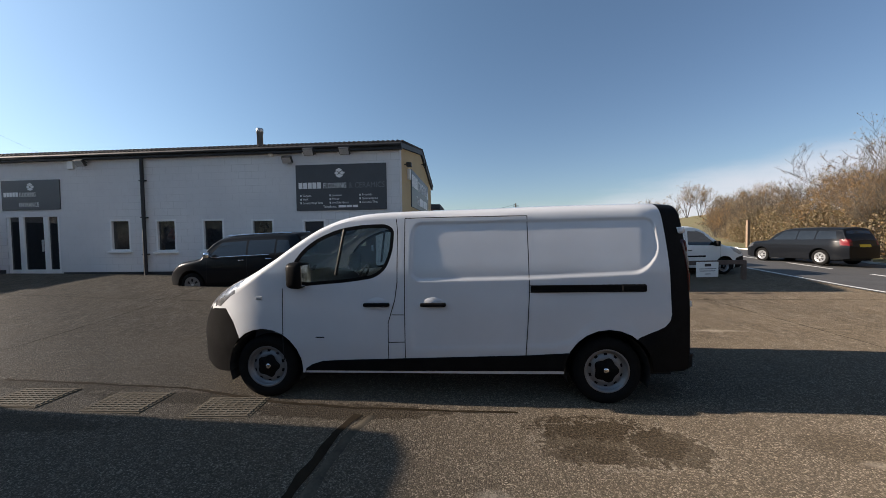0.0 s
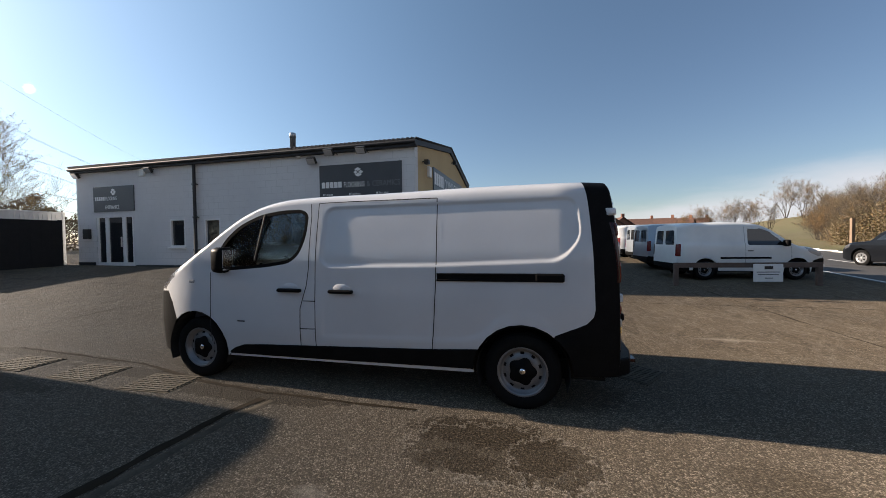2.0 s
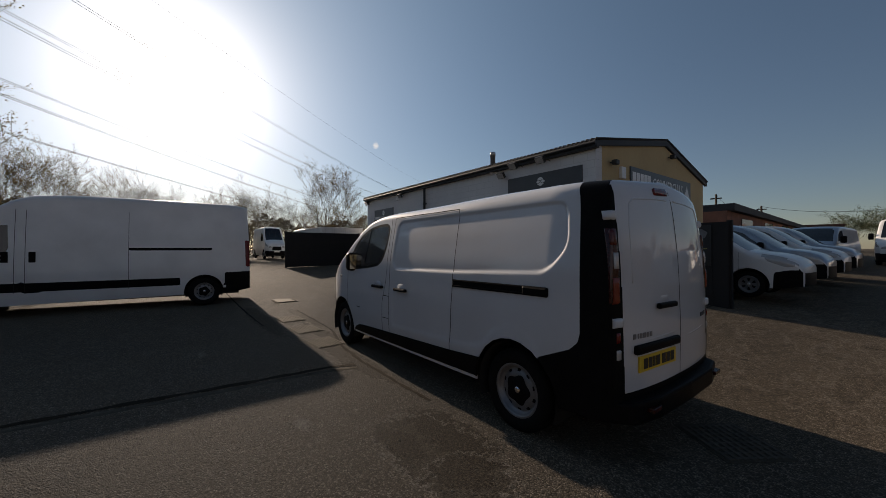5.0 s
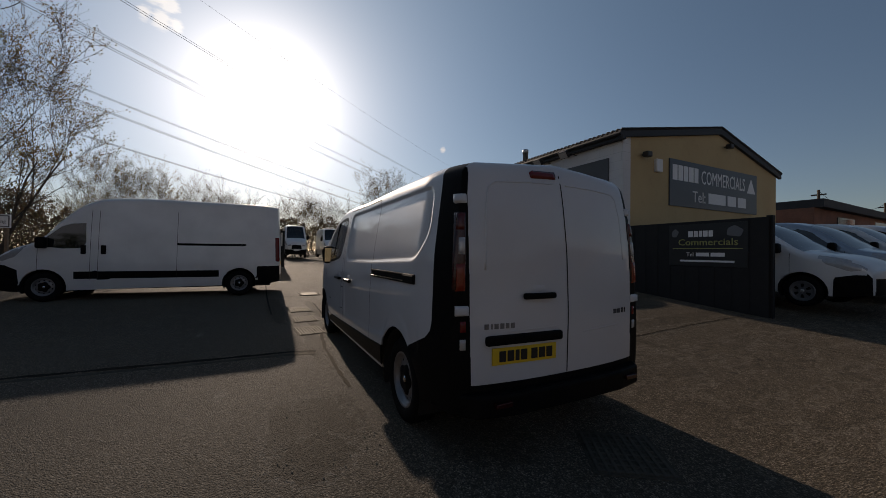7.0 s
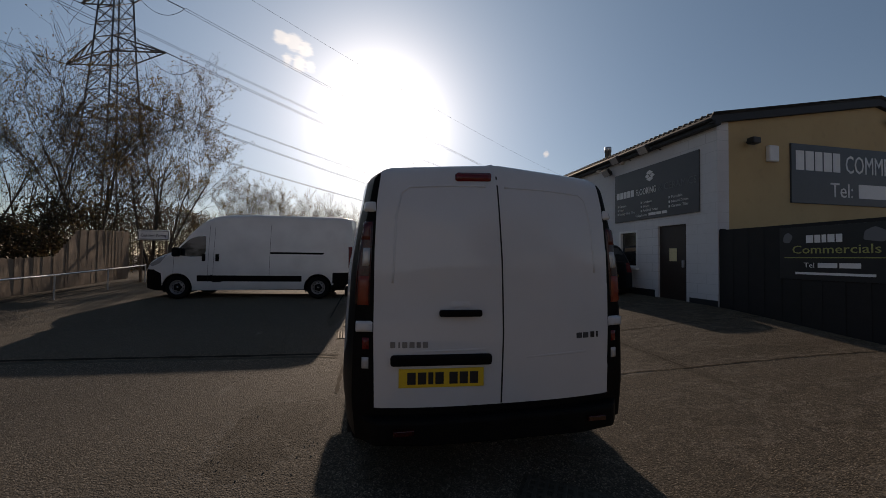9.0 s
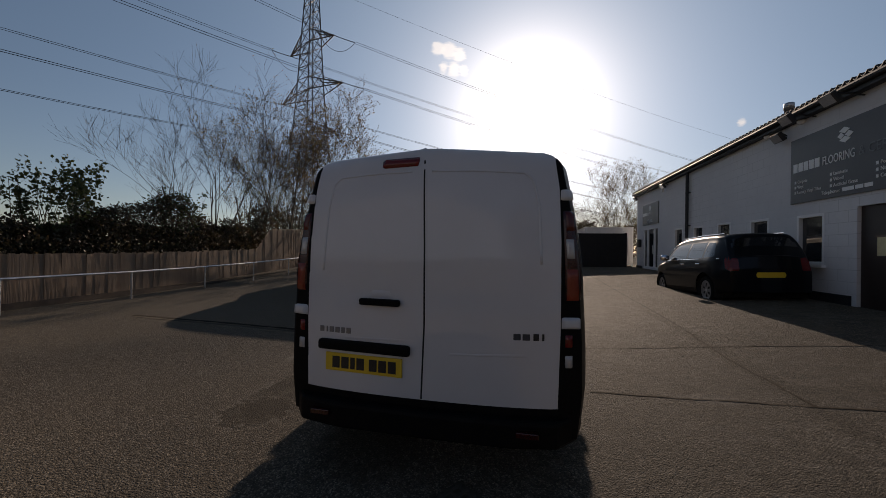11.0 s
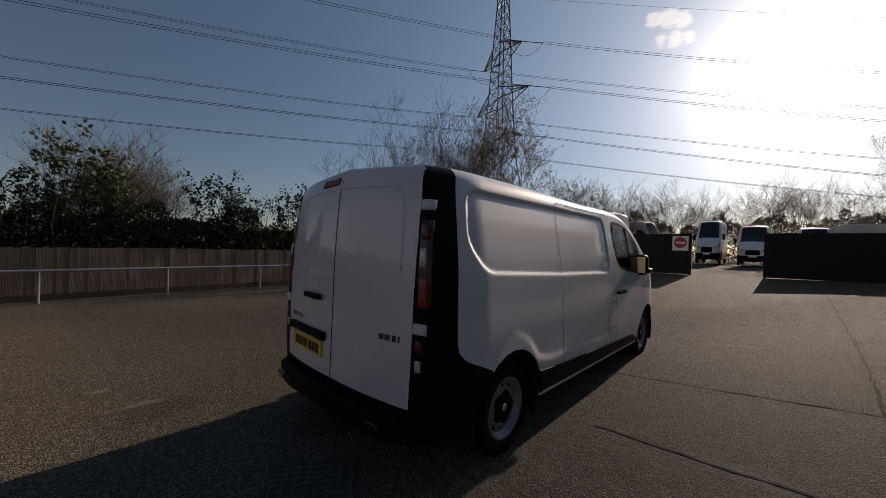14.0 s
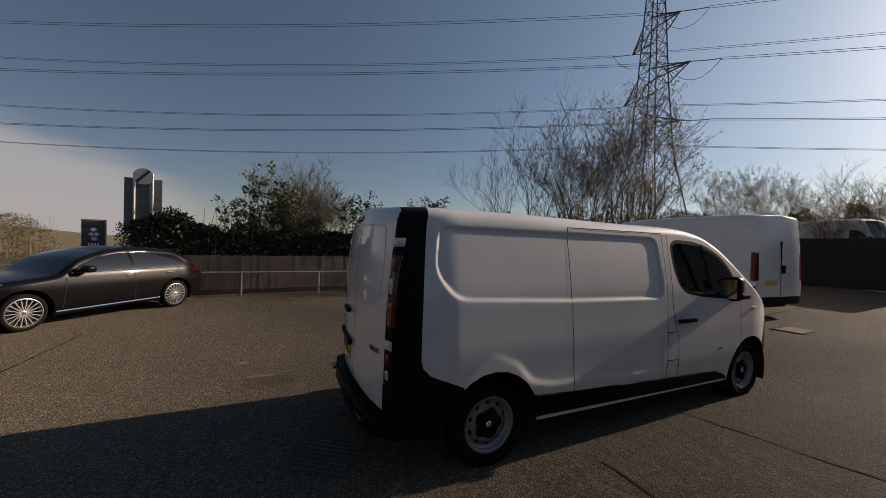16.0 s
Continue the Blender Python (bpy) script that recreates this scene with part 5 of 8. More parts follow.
for s in (-1, 1):
    for x0, x1, nm in ((-0.67, -0.4, "front_door"), (-0.09, 0.17, "sliding_door")):
        if s > 0 and nm == "sliding_door":
            continue
        xm = (x0 + x1) / 2
        y = v_surf(xm, 1.0)
        par = door_of(nm, s)
        scoop = lathe([(0.001, -0.004), (0.06, -0.002), (0.075, 0.003)], 24, "y", (xm, 0, 1.03))
        bmesh.ops.scale(scoop, vec=(1.25, 1, 0.62), verts=scoop.verts, space=Matrix.Translation((-xm, 0, -1.03)))
        bmesh.ops.translate(scoop, vec=(0, s * (y + 0.004), 0), verts=scoop.verts)
        part("handle_cup", scoop, M_WHITE, par, smooth=True)
        part("handle", box((x0, s * y if s > 0 else -y - 0.045, 0.985), (x1, y + 0.045 if s > 0 else -y, 1.022), 0.014), M_PLASTIC, par, "black pull handle")
    # door mirror
    y = v_surf(-1.42, 1.25)
    arm = box((-1.46, -0.04, 1.2), (-1.3, 0.12, 1.26), 0.02, Matrix.Translation((0, s * (y + 0.02), 0)))
    m_arm = part("mirror_arm", arm, M_PLASTIC, V, "black door mirror arm")
    head = box((-1.47, -0.11, 1.17), (-1.29, 0.11, 1.44), 0.05, Matrix.Translation((0, s * (y + 0.18), 0)) @ pose(0, 0, 0, 0, 0, s * 8))
    m_head = part("door_mirror", head, M_PLASTIC, V, "black door mirror housing", True)
    part("mirror_glass", box((-1.292, -0.085, 1.2), (-1.284, 0.085, 1.41), 0.0, Matrix.Translation((0, s * (y + 0.18), 0)) @ pose(0, 0, 0, 0, 0, s * 8)), M_CHROME, m_head)
    # window divider, side lamp and badge block
    bm = bmesh.new()
    add_tube(bm, [side_at(-0.965, 1.3, s, -0.004), side_at(-0.885, 1.775, s, -0.004)], 0.016, 6)
    part("window_divider", bm, M_PLASTIC, V, "black window divider")
    y = v_surf(-1.78, 1.07)
    part("side_repeater", box((-1.82, s * y - 0.01, 1.055), (-1.75, s * y + 0.01, 1.085), 0.006), M_CLEAR, V, "clear side repeater lamp")
    y = v_surf(-1.13, 0.665)
    part("badge_block", box((-1.18, s * y - 0.004, 0.66), (-1.09, s * y + 0.004, 0.672)), M_INK, V, "small dark badge")
# sliding door rails
for s in (-1,):
    pts = [side_at(1.0 + 1.08 * k / 10, 1.155 + 0.008 * k / 10, s, 0.0) for k in range(11)]
    bm, prev = bmesh.new(), None
    for q in pts:
        row = [bm.verts.new((q[0], q[1] - o, q[2] + dz)) for o, dz in ((-0.004, -0.036), (0.012, -0.034), (0.013, -0.02), (0.003, -0.016), (0.003, 0.022), (0.01, 0.028), (0.008, 0.036), (-0.004, 0.038))]
        if prev:
            for i in range(7):
                bm.faces.new((prev[i], row[i], row[i + 1], prev[i + 1]))
        prev = row
    part("door_rail", bm, M_PLASTIC, V, "black sliding door rail")
    part("rail_end", box((1.86, pts[-1][1] - 0.018, 1.125), (2.1, pts[-1][1] + 0.02, 1.2), 0.02), M_PLASTIC, V, "black rail end cover")

# rear face: lamps, hinges, plate, handle
def rear_x(z):
    return 2.535 - smooth_curve(VAN_SPEC["lean"], z)


def skin_of(names):
    """The outer skin of some parts of the van, to lay fittings on."""
    vs, fs = [], []
    for o in V.children:
        if o.type == "MESH" and o.name.split(".")[0] in names:
            k = len(vs)
            vs += [v.co.copy() for v in o.data.vertices]
            fs += [[k + i for i in f.vertices] for f in o.data.polygons]
    return BVHTree.FromPolygons(vs, fs)


TAIL = skin_of(("rear_corner_trim", "rear_door", "rear_panel", "body", "side_panel"))


def on_tail(y, z):
    slant = max(0.0, abs(y) - 0.62) * (4.0 if y > 0 else -4.0)
    d = Vector((1.0, slant, 0)).normalized()
    hit, nrm, _, _ = TAIL.ray_cast(Vector((rear_x(z), y, z)) + d * 1.5, -d)
    if hit is None:
        return Vector((rear_x(z), y, z)), Vector((1, 0, 0))
    return hit, nrm if nrm.dot(d) > 0 else -nrm


def laid_on(quad, lift, n=7, dome=0.004, sink=0.02):
    """A cushion-shaped piece with corners quad (y, z) laid on the van's tail."""
    bm = bmesh.new()
    (ya, za), (yb, zb), (yc, zc), (yd, zd) = quad
    rows = []
    for j in range(n + 1):
        row = []
        v = j / n
        for i in range(n + 1):
            u = i / n
            y = (ya * (1 - u) + yb * u) * (1 - v) + (yd * (1 - u) + yc * u) * v
            z = (za * (1 - u) + zb * u) * (1 - v) + (zd * (1 - u) + zc * u) * v
            h, nn = on_tail(y, z)
            rim_ = i in (0, n) or j in (0, n)
            e = min(i, n - i, j, n - j)
            row.append(bm.verts.new(h + nn * (-sink if rim_ else lift + (dome if e > 1 else 0.0))))
        rows.append(row)
    for j in range(n):
        for i in range(n):
            bm.faces.new((rows[j][i], rows[j][i + 1], rows[j + 1][i + 1], rows[j + 1][i]))
    bmesh.ops.recalc_face_normals(bm, faces=bm.faces)
    return bm


for s, o in ((-1, 0.0), (1, 0.0)):
    def q4(y0, y1, z0, z1, t0=0.0, t1=0.0):
        return [(s * (y0 + o), z0), (s * (y1 + o * 0.5), z0), (s * (y1 + t1 + o * 0.5), z1), (s * (y0 + t0 + o), z1)]
    lamp = part("tail_lamp", laid_on(q4(0.781, 0.91, 1.085, 1.66, -0.012, -0.02), 0.005, 12, 0.003), M_REDD, V, "smoked dark red wrap-round tail lamp lens", True)
    part("reverse_lamp", laid_on(q4(0.787, 0.85, 1.335, 1.475, -0.004, -0.006), 0.014), M_CLEAR, lamp, "clear reversing lamp lens", True)
    part("indicator_lamp", laid_on(q4(0.786, 0.878, 1.1, 1.32, -0.003, -0.003), 0.012), M_AMBER, lamp, "orange red lamp lens", True)
    part("brake_lens", laid_on(q4(0.785, 0.862, 1.49, 1.63, -0.006, -0.012), 0.012), M_REDM, lamp, "dark red brake lamp lens", True)
    part("tail_lamp", laid_on(q4(0.778, 0.84, 0.845, 0.945), 0.005, 5), M_RED, V, "dark red lower lamp lens", True)
    part("fog_lamp", laid_on(q4(0.778, 0.84, 0.735, 0.83), 0.007, 5), M_CLEAR, V, "clear square lamp", True)
    for z, w in ((0.995, 0.0), (1.712, 0.0)):
        part("door_hinge", laid_on(q4(0.755 + w, 0.895 + w, z - 0.038, z + 0.038), 0.02, 6, 0.003), M_WHITE, V, "white painted door hinge", True)
    part("reflector", box((2.655, s * 0.6 - 0.06, 0.405), (2.704, s * 0.6 + 0.06, 0.435), 0.004), M_REDD, V, "dark red bumper reflector")
bump_poly = [(2.3, -0.93), (2.5, -0.88), (2.64, -0.76), (2.69, -0.5), (2.7, 0.0), (2.69, 0.5), (2.64, 0.76), (2.5, 0.88), (2.3, 0.93)]
bm = prism(bump_poly, "z", 0.33, 0.475)
bmesh.ops.bevel(bm, geom=list(bm.edges), offset=0.02, segments=2, affect="EDGES", profile=0.5)
part("rear_bumper", bm, M_PLASTIC, V, "black plastic rear bumper")
near_door = [o for o in V.children if o.name.startswith("rear_door") and sum(v.co.y for v in o.data.vertices) < 0][0]
far_door = [o for o in V.children if o.name.startswith("rear_door") and sum(v.co.y for v in o.data.vertices) > 0][0]
RX = 2.618
PM = pose(2.602, -0.37, 0.052, 0, 0, -4.2)
plate = part("number_plate", box((0.0, -0.255, 0.585), (0.014, 0.255, 0.695), 0.003, PM), M_PLATE, near_door, "yellow rear number plate")
for y0, wid in ((-0.205, 0.05), (-0.143, 0.05), (-0.081, 0.03), (-0.039, 0.05), (0.045, 0.05), (0.107, 0.05), (0.169, 0.05)):
    part("plate_block", box((0.0142, y0, 0.605), (0.017, y0 + wid, 0.675), 0.0, PM), M_INK, plate)
part("plate_lamp_bar", box((-0.01, -0.305, 0.712), (0.034, 0.305, 0.778), 0.018, PM), M_PLASTIC, near_door, "black moulded plate light bar")
part("door_handle", box((0.004, -0.02, 1.002), (0.04, 0.24, 1.043), 0.012, PM), M_PLASTIC, near_door, "black rear door handle")
cup = laid_on([(-0.36, 1.093), (-0.16, 1.093), (-0.19, 1.15), (-0.33, 1.15)], 0.001, 6, 0.003, 0.003)
part("handle_cup", cup, M_WHITE, near_door, smooth=True)


def tail_blocks(y, z, widths, h, mat, parent, gap):
    for w_ in widths:
        hit, nn = on_tail(y + w_ / 2, z + h / 2)
        part("badge_block", box((-0.004, -w_ / 2, -h / 2), (0.004, w_ / 2, h / 2), 0.002, pose(*hit, 0, 0, math.degrees(math.atan2(nn.y, nn.x)))), mat, parent)
        y += w_ + gap


tail_blocks(-0.67, 0.87, (0.03, 0.01, 0.03, 0.03, 0.025, 0.03), 0.035, M_STEEL, near_door, 0.012)
tail_blocks(0.52, 0.895, (0.04, 0.04), 0.035, M_CABIN, far_door, 0.01)
tail_blocks(0.625, 0.895, (0.03, 0.012), 0.038, M_INK, far_door, 0.012)
for o, poly in ((near_door, [(-0.62, 0.84), (-0.03, 0.845), (-0.03, 0.866), (-0.62, 0.852)]), (far_door, [(0.1, 0.785), (0.66, 0.8), (0.66, 0.822), (0.1, 0.8)])):
    part("pressed_crease", laid_on(poly, 0.002, 6, 0.001, 0.004), M_WHITE, o, "", True)
for o, line in ((near_door, [(-0.66, 1.25), (-0.645, 1.65), (-0.62, 1.8), (-0.57, 1.84), (-0.3, 1.855), (-0.05, 1.86)]), (far_door, [(0.03, 1.86), (0.3, 1.855), (0.57, 1.84), (0.62, 1.8), (0.65, 1.65), (0.665, 1.25)])):
    pts = []
    for (y0, z0), (y1, z1) in zip(line, line[1:]):
        for k in range(6):
            pts.append(on_tail(y0 + (y1 - y0) * k / 6, z0 + (z1 - z0) * k / 6))
    part("pressed_edge", tube([h - nn * 0.004 for h, nn in pts], 0.009, 8), M_WHITE, o, "", True)
bm = bmesh.new()
for z0, z1, y0, y1 in ((0.525, 0.95, 0.0, 0.012), (0.95, 1.4, 0.012, 0.004), (1.4, 1.93, 0.004, -0.018)):
    for k in range(6):
        t0, t1 = k / 6, (k + 1) / 6
        za, zb, ya, yb = z0 + (z1 - z0) * t0, z0 + (z1 - z0) * t1, y0 + (y1 - y0) * t0, y0 + (y1 - y0) * t1
        vs = [bm.verts.new(q) for q in ((rear_x(za) + 0.0865, ya - 0.005, za), (rear_x(za) + 0.0865, ya + 0.005, za), (rear_x(zb) + 0.0865, yb + 0.005, zb), (rear_x(zb) + 0.0865, yb - 0.005, zb))]
        bm.faces.new(vs)
bmesh.ops.remove_doubles(bm, verts=bm.verts, dist=1e-5)
part("door_gap", bm, M_GAP, V, "dark gap between the rear doors")

# cab interior
part("bulkhead", box((-0.24, -0.84, 0.4), (-0.2, 0.84, 1.85), 0.01), M_CABIN, V, "grey cab bulkhead")
part("cab_floor", box((-1.9, -0.84, 0.42), (-0.2, 0.84, 0.46)), M_CABIN, V)
dash = prism([(-1.95, 0.6), (-1.3, 0.6), (-1.22, 0.95), (-1.3, 1.15), (-1.45, 1.22), (-1.8, 1.24)], "y", -0.82, 0.82, 0.03)
part("dashboard", dash, M_CABIN, V, "dark grey dashboard")
for y0, y1 in ((-0.78, 0.08), (0.2, 0.74)):
    st = part("seat", box((-0.95, y0, 0.62), (-0.42, y1, 0.86), 0.06), M_SEAT, V, "dark cloth cab seat", True)
    part("backrest", box((-0.1, y0 + 0.02, 0.0), (0.05, y1 - 0.02, 0.68), 0.06, pose(-0.46, 0, 0.8, 0, 14, 0)), M_SEAT, st, "", True)
    part("headrest", box((-0.06, (y0 + y1) / 2 - 0.14, 0.72), (0.05, (y0 + y1) / 2 + 0.14, 0.92), 0.05, pose(-0.46, 0, 0.8, 0, 14, 0)), M_SEAT, st, "", True)
wh = bmesh.new()
ring = [(0.0, 0.19 * math.cos(2 * math.pi * k / 28), 0.19 * math.sin(2 * math.pi * k / 28)) for k in range(29)]
add_tube(wh, ring, 0.016, 8, False)
add_box(wh, (-0.03, -0.07, -0.08), (0.03, 0.07, 0.06), 0.02)
add_box(wh, (-0.012, -0.18, -0.02), (0.012, 0.18, 0.02), 0.005)
bmesh.ops.transform(wh, matrix=pose(-1.12, 0.45, 1.12, 0, 25, 0), verts=wh.verts)
part("steering_wheel", wh, M_CABIN, V, "black steering wheel", True)
part("roof_lining", box((-0.7, -0.66, 1.84), (-0.22, 0.66, 1.87), 0.01), plain("pale_headlining", (0.35, 0.35, 0.34), 0.9), V)


# ---- other vehicles ----
def van_spec(L, W, H, axles, wheel, paint_m, top, win, extra_zones=(), hood=None, ws=None, dark=0.3, roundness=0.12, seams=(), rear=(), solid=0.0, lean=0.08, front=(), rad_f=0.14, arch=None, mats=None, dx=0.06, hw=None):
    hwv = W / 2
    R = arch or wheel[1] + 0.07
    zones = [dict(name="arch", poly=arc_poly(axles[0], wheel[1], R)), dict(name="arch", poly=arc_poly(axles[1], wheel[1], R))]
    zones += [dict(name="window", poly=w) for w in win]
    zones += list(extra_zones)
    base = dict(arch=None, window=M_DGLASS, windscreen=M_DGLASS, rear_window=M_DGLASS, cladding=M_PLASTIC, bumper=M_PLASTIC, headlight=M_CLEAR, tail_lamp=M_RED, grille=M_PLASTIC, plate=M_PLATE, rail=M_PLASTIC, rear_bumper=M_PLASTIC, number_plate=M_PLATEW)
    base.update(mats or {})
    return dict(
        x0=-L / 2, x1=L / 2, dx=dx, nz=26, nr=5, nu=30, paint=paint_m, solid=solid,
        hw=hw or [(0.2, hwv * 0.95), (0.45, hwv * 0.985), (0.8, hwv), (1.1, hwv * 0.985), (H * 0.65, hwv * 0.95), (H * 0.95, hwv * 0.87), (H + 0.2, hwv * 0.85)],
        top=top, bot=[(-L / 2, dark), (-L / 2 + 0.4, dark - 0.06), (0, dark - 0.03), (L / 2 - 0.4, dark), (L / 2, dark + 0.06)],
        rad=[(-L / 2, rad_f), (-L / 2 + 0.8, roundness), (L / 2, roundness)],
        front_plan=(-L / 2 + 0.9, 0.24, 2.3), rear_plan=(L / 2 - 0.4, 0.1, 2.0), lean=[(0.8, 0.0), (H * 0.6, lean * 0.25), (H, lean)], lean_from=L / 2 - 0.8,
        axles=axles, arch=R - 0.01, track=hwv - 0.14, wheel=wheel, belly=(-L / 2 + 0.3, L / 2 - 0.25, hwv - 0.22, dark - 0.06, dark + 0.15),
        zones=zones, roof_zones=ws or (), rear_zones=rear, front_zones=front, per_side=("window", "cladding", "headlight", "tail_lamp", "bumper"), mats=base,
        names=dict(window=("side_window", "dark side glass", 0), bumper=("front_bumper", "black front bumper", 0), cladding=("side_cladding", "black side strip", 0.6), rail=("side_strip", "dark side strip", 0.5), tail_lamp=("tail_lamp", "red tail lamp", 0.2), plate=("number_plate", "yellow number plate", 0.3), rear_window=("rear_window", "dark rear glass", 0), number_plate=("number_plate", "white number plate", 0.3)),
        seams=list(seams))


def plate_marks(root, x, z, sgn, w=0.5):
    bars("plate_block", x, -w * 0.42, z, (w * 0.1,) * 4, 0.07, M_INK, root, "x", 0.015)


# large high-roof van parked across the yard
DU_WIN = [(-2.1, 1.3), (-2.02, 1.5), (-1.75, 1.78), (-1.55, 1.86), (-1.3, 1.88), (-1.28, 1.4), (-1.35, 1.27), (-1.7, 1.25)]
DU = van_spec(
    6.0, 2.05, 2.5, (-2.05, 1.985), ("steel", 0.345, 0.21, 0.21), M_WHITE2,
    [(-3.0, 0.95), (-2.9, 1.1), (-2.55, 1.28), (-2.2, 1.42), (-1.75, 1.95), (-1.45, 2.27), (-1.2, 2.43), (-0.9, 2.52), (0, 2.57), (2.6, 2.55), (3.0, 2.51)], [DU_WIN],
    [dict(name="bumper", poly=[(-3.2, 0.86), (-2.75, 0.86), (-2.5, 0.75), (-2.45, 0.1), (-3.2, 0.1)]), dict(name="tail_lamp", poly=[(2.9, 0.95), (2.9, 1.62), (3.3, 1.62), (3.3, 0.95)]),
     dict(name="rear_bumper", poly=[(2.42, 0.1), (2.42, 0.8), (3.3, 0.82), (3.3, 0.1)]), dict(name="cladding", poly=[(-1.5, 0.52), (-1.5, 0.7), (1.5, 0.7), (1.5, 0.52)]), dict(name="rail", poly=[(0.55, 1.36), (0.55, 1.42), (2.15, 1.42), (2.15, 1.36)]),
     dict(name="headlight", poly=[(-2.95, 1.0), (-2.6, 1.2), (-2.35, 1.3), (-2.55, 1.05), (-2.8, 0.95)])],
    ws=[("windscreen", [(-2.12, -0.1), (-2.12, 0.9), (-1.5, 0.76), (-1.5, -0.1)])],
    seams=[[(-1.2, 0.5), (-1.2, 2.2)], [(-2.15, 0.6), (-2.15, 1.25)], [(-1.05, 0.5), (-1.05, 2.2)], [(0.55, 0.5), (0.55, 2.25)]], lean=0.06, roundness=0.1, dx=0.05,
    rear=[("rear_bumper", [(-1.2, 0.1), (1.2, 0.1), (1.2, 0.55), (-1.2, 0.55)], 0), ("tail_lamp", [(0.82, 0.95), (1.2, 0.95), (1.2, 1.62), (0.82, 1.62)], 0), ("tail_lamp", [(-0.82, 0.95), (-1.2, 0.95), (-1.2, 1.62), (-0.82, 1.62)], 0), ("plate", [(-0.6, 0.82), (-0.1, 0.82), (-0.1, 0.94), (-0.6, 0.94)], 0)])
DU["nz"] = 36
du, ds, dsh = vehicle("high_roof_van", DU, pose(-8.18, 0.67, 0.11, 0, 0, 86.0), "white high-roof panel van parked across the yard", "van")
for x in (-1.33, -0.95):
    y = ds(x, 1.25)
    part("door_handle", box((x - 0.05, -y - 0.02, 1.12), (x + 0.05, -y + 0.005, 1.34), 0.02), M_PLASTIC, du, "black door handle")
part("door_mirror", box((-2.12, -1.22, 1.25), (-1.95, -1.0, 1.52), 0.05), M_PLASTIC, du, "black door mirror", True)
part("door_mirror", box((-2.12, 1.0, 1.25), (-1.95, 1.22, 1.52), 0.05), M_PLASTIC, du, "black door mirror", True)
part("door_gap", box((2.99, -0.008, 0.56), (3.033, 0.008, 1.9)), M_GAP, du)
part("door_handle", box((3.0, 0.03, 1.12), (3.07, 0.13, 1.32), 0.02), M_PLASTIC, du, "black rear door handle")


def car_spec(L, W, H, axles, wheel, paint_m, hood_z, belt, ws0, ws1, rr0, rr1, wins, tail, zones=(), rear=(), front=(), nose=0.62, rear_top=0.9, mats=None, lean=0.12):
    top = [(-L / 2, nose), (-L / 2 + 0.12, nose + 0.12), (-L / 2 + 0.4, hood_z - 0.08), (ws0, hood_z + 0.02), ((ws0 + ws1) / 2, (hood_z + H) / 2 + 0.06), (ws1, H - 0.06), (ws1 + 0.4, H), ((ws1 + rr0) / 2, H + 0.005), (rr0, H - 0.04), (rr1, rear_top + 0.12), (L / 2, rear_top)]
    hwv = W / 2
    hw = [(0.15, hwv * 0.93), (0.4, hwv * 0.985), (0.65, hwv), (belt - 0.05, hwv * 0.965), (belt + 0.05, hwv * 0.93), ((belt + H) / 2, hwv * 0.83), (H - 0.08, hwv * 0.72), (H + 0.1, hwv * 0.66)]
    sp = van_spec(L, W, H, axles, wheel, paint_m, top, wins, zones, ws=[("windscreen", [(ws0 + 0.04, -0.1), (ws0 + 0.04, 0.75), (ws1 - 0.05, 0.62), (ws1 - 0.05, -0.1)]), ("rear_window", [(rr0 + 0.08, -0.1), (rr0 + 0.08, 0.52), (rr1 - 0.04, 0.6), (rr1 - 0.04, -0.1)])],
                  dark=0.26, roundness=0.1, rear=rear, front=front, lean=lean, rad_f=0.12, dx=0.045, hw=hw, mats=mats)
    sp["nz"] = 32
    sp["mats"]["headlight"] = M_LAMPC
    sp["rear_plan"] = (L / 2 - 0.6, 0.2, 2.0)
    return sp


# black hatchback beside the fence
ME = car_spec(4.3, 1.78, 1.43, (-1.36, 1.34), ("spokes", 0.325, 0.25, 0.22), M_BLACKP, 0.92, 0.95, -0.95, -0.1, 1.25, 1.95, [
    [(-0.72, 0.97), (-0.3, 1.2), (0.08, 1.31), (0.35, 1.33), (0.38, 0.98)], [(0.43, 0.98), (0.42, 1.33), (0.85, 1.31), (1.2, 1.2), (1.5, 1.05), (1.42, 1.01)]], None,
    [dict(name="headlight", poly=[(-2.2, 0.62), (-1.98, 0.78), (-1.6, 0.84), (-1.75, 0.68), (-2.0, 0.6)]), dict(name="tail_lamp", poly=[(1.86, 0.84), (1.84, 0.96), (2.3, 0.98), (2.3, 0.84)])],
    rear=[("tail_lamp", [(0.5, 0.82), (0.9, 0.82), (0.9, 0.98), (0.5, 0.98)], 0), ("tail_lamp", [(-0.5, 0.82), (-0.9, 0.82), (-0.9, 0.98), (-0.5, 0.98)], 0), ("plate", [(-0.26, 0.55), (0.26, 0.55), (0.26, 0.66), (-0.26, 0.66)], 0)],
    front=[("grille", [(-0.5, 0.42), (0.5, 0.42), (0.5, 0.6), (-0.5, 0.6)], 0)], mats=dict(tail_lamp=M_REDD))
merc, ms, msh = vehicle("hatchback", ME, pose(6.95, -2.0, 0.0, 0, 0, 231), "glossy black hatchback with bright alloy wheels beside the fence", "car")
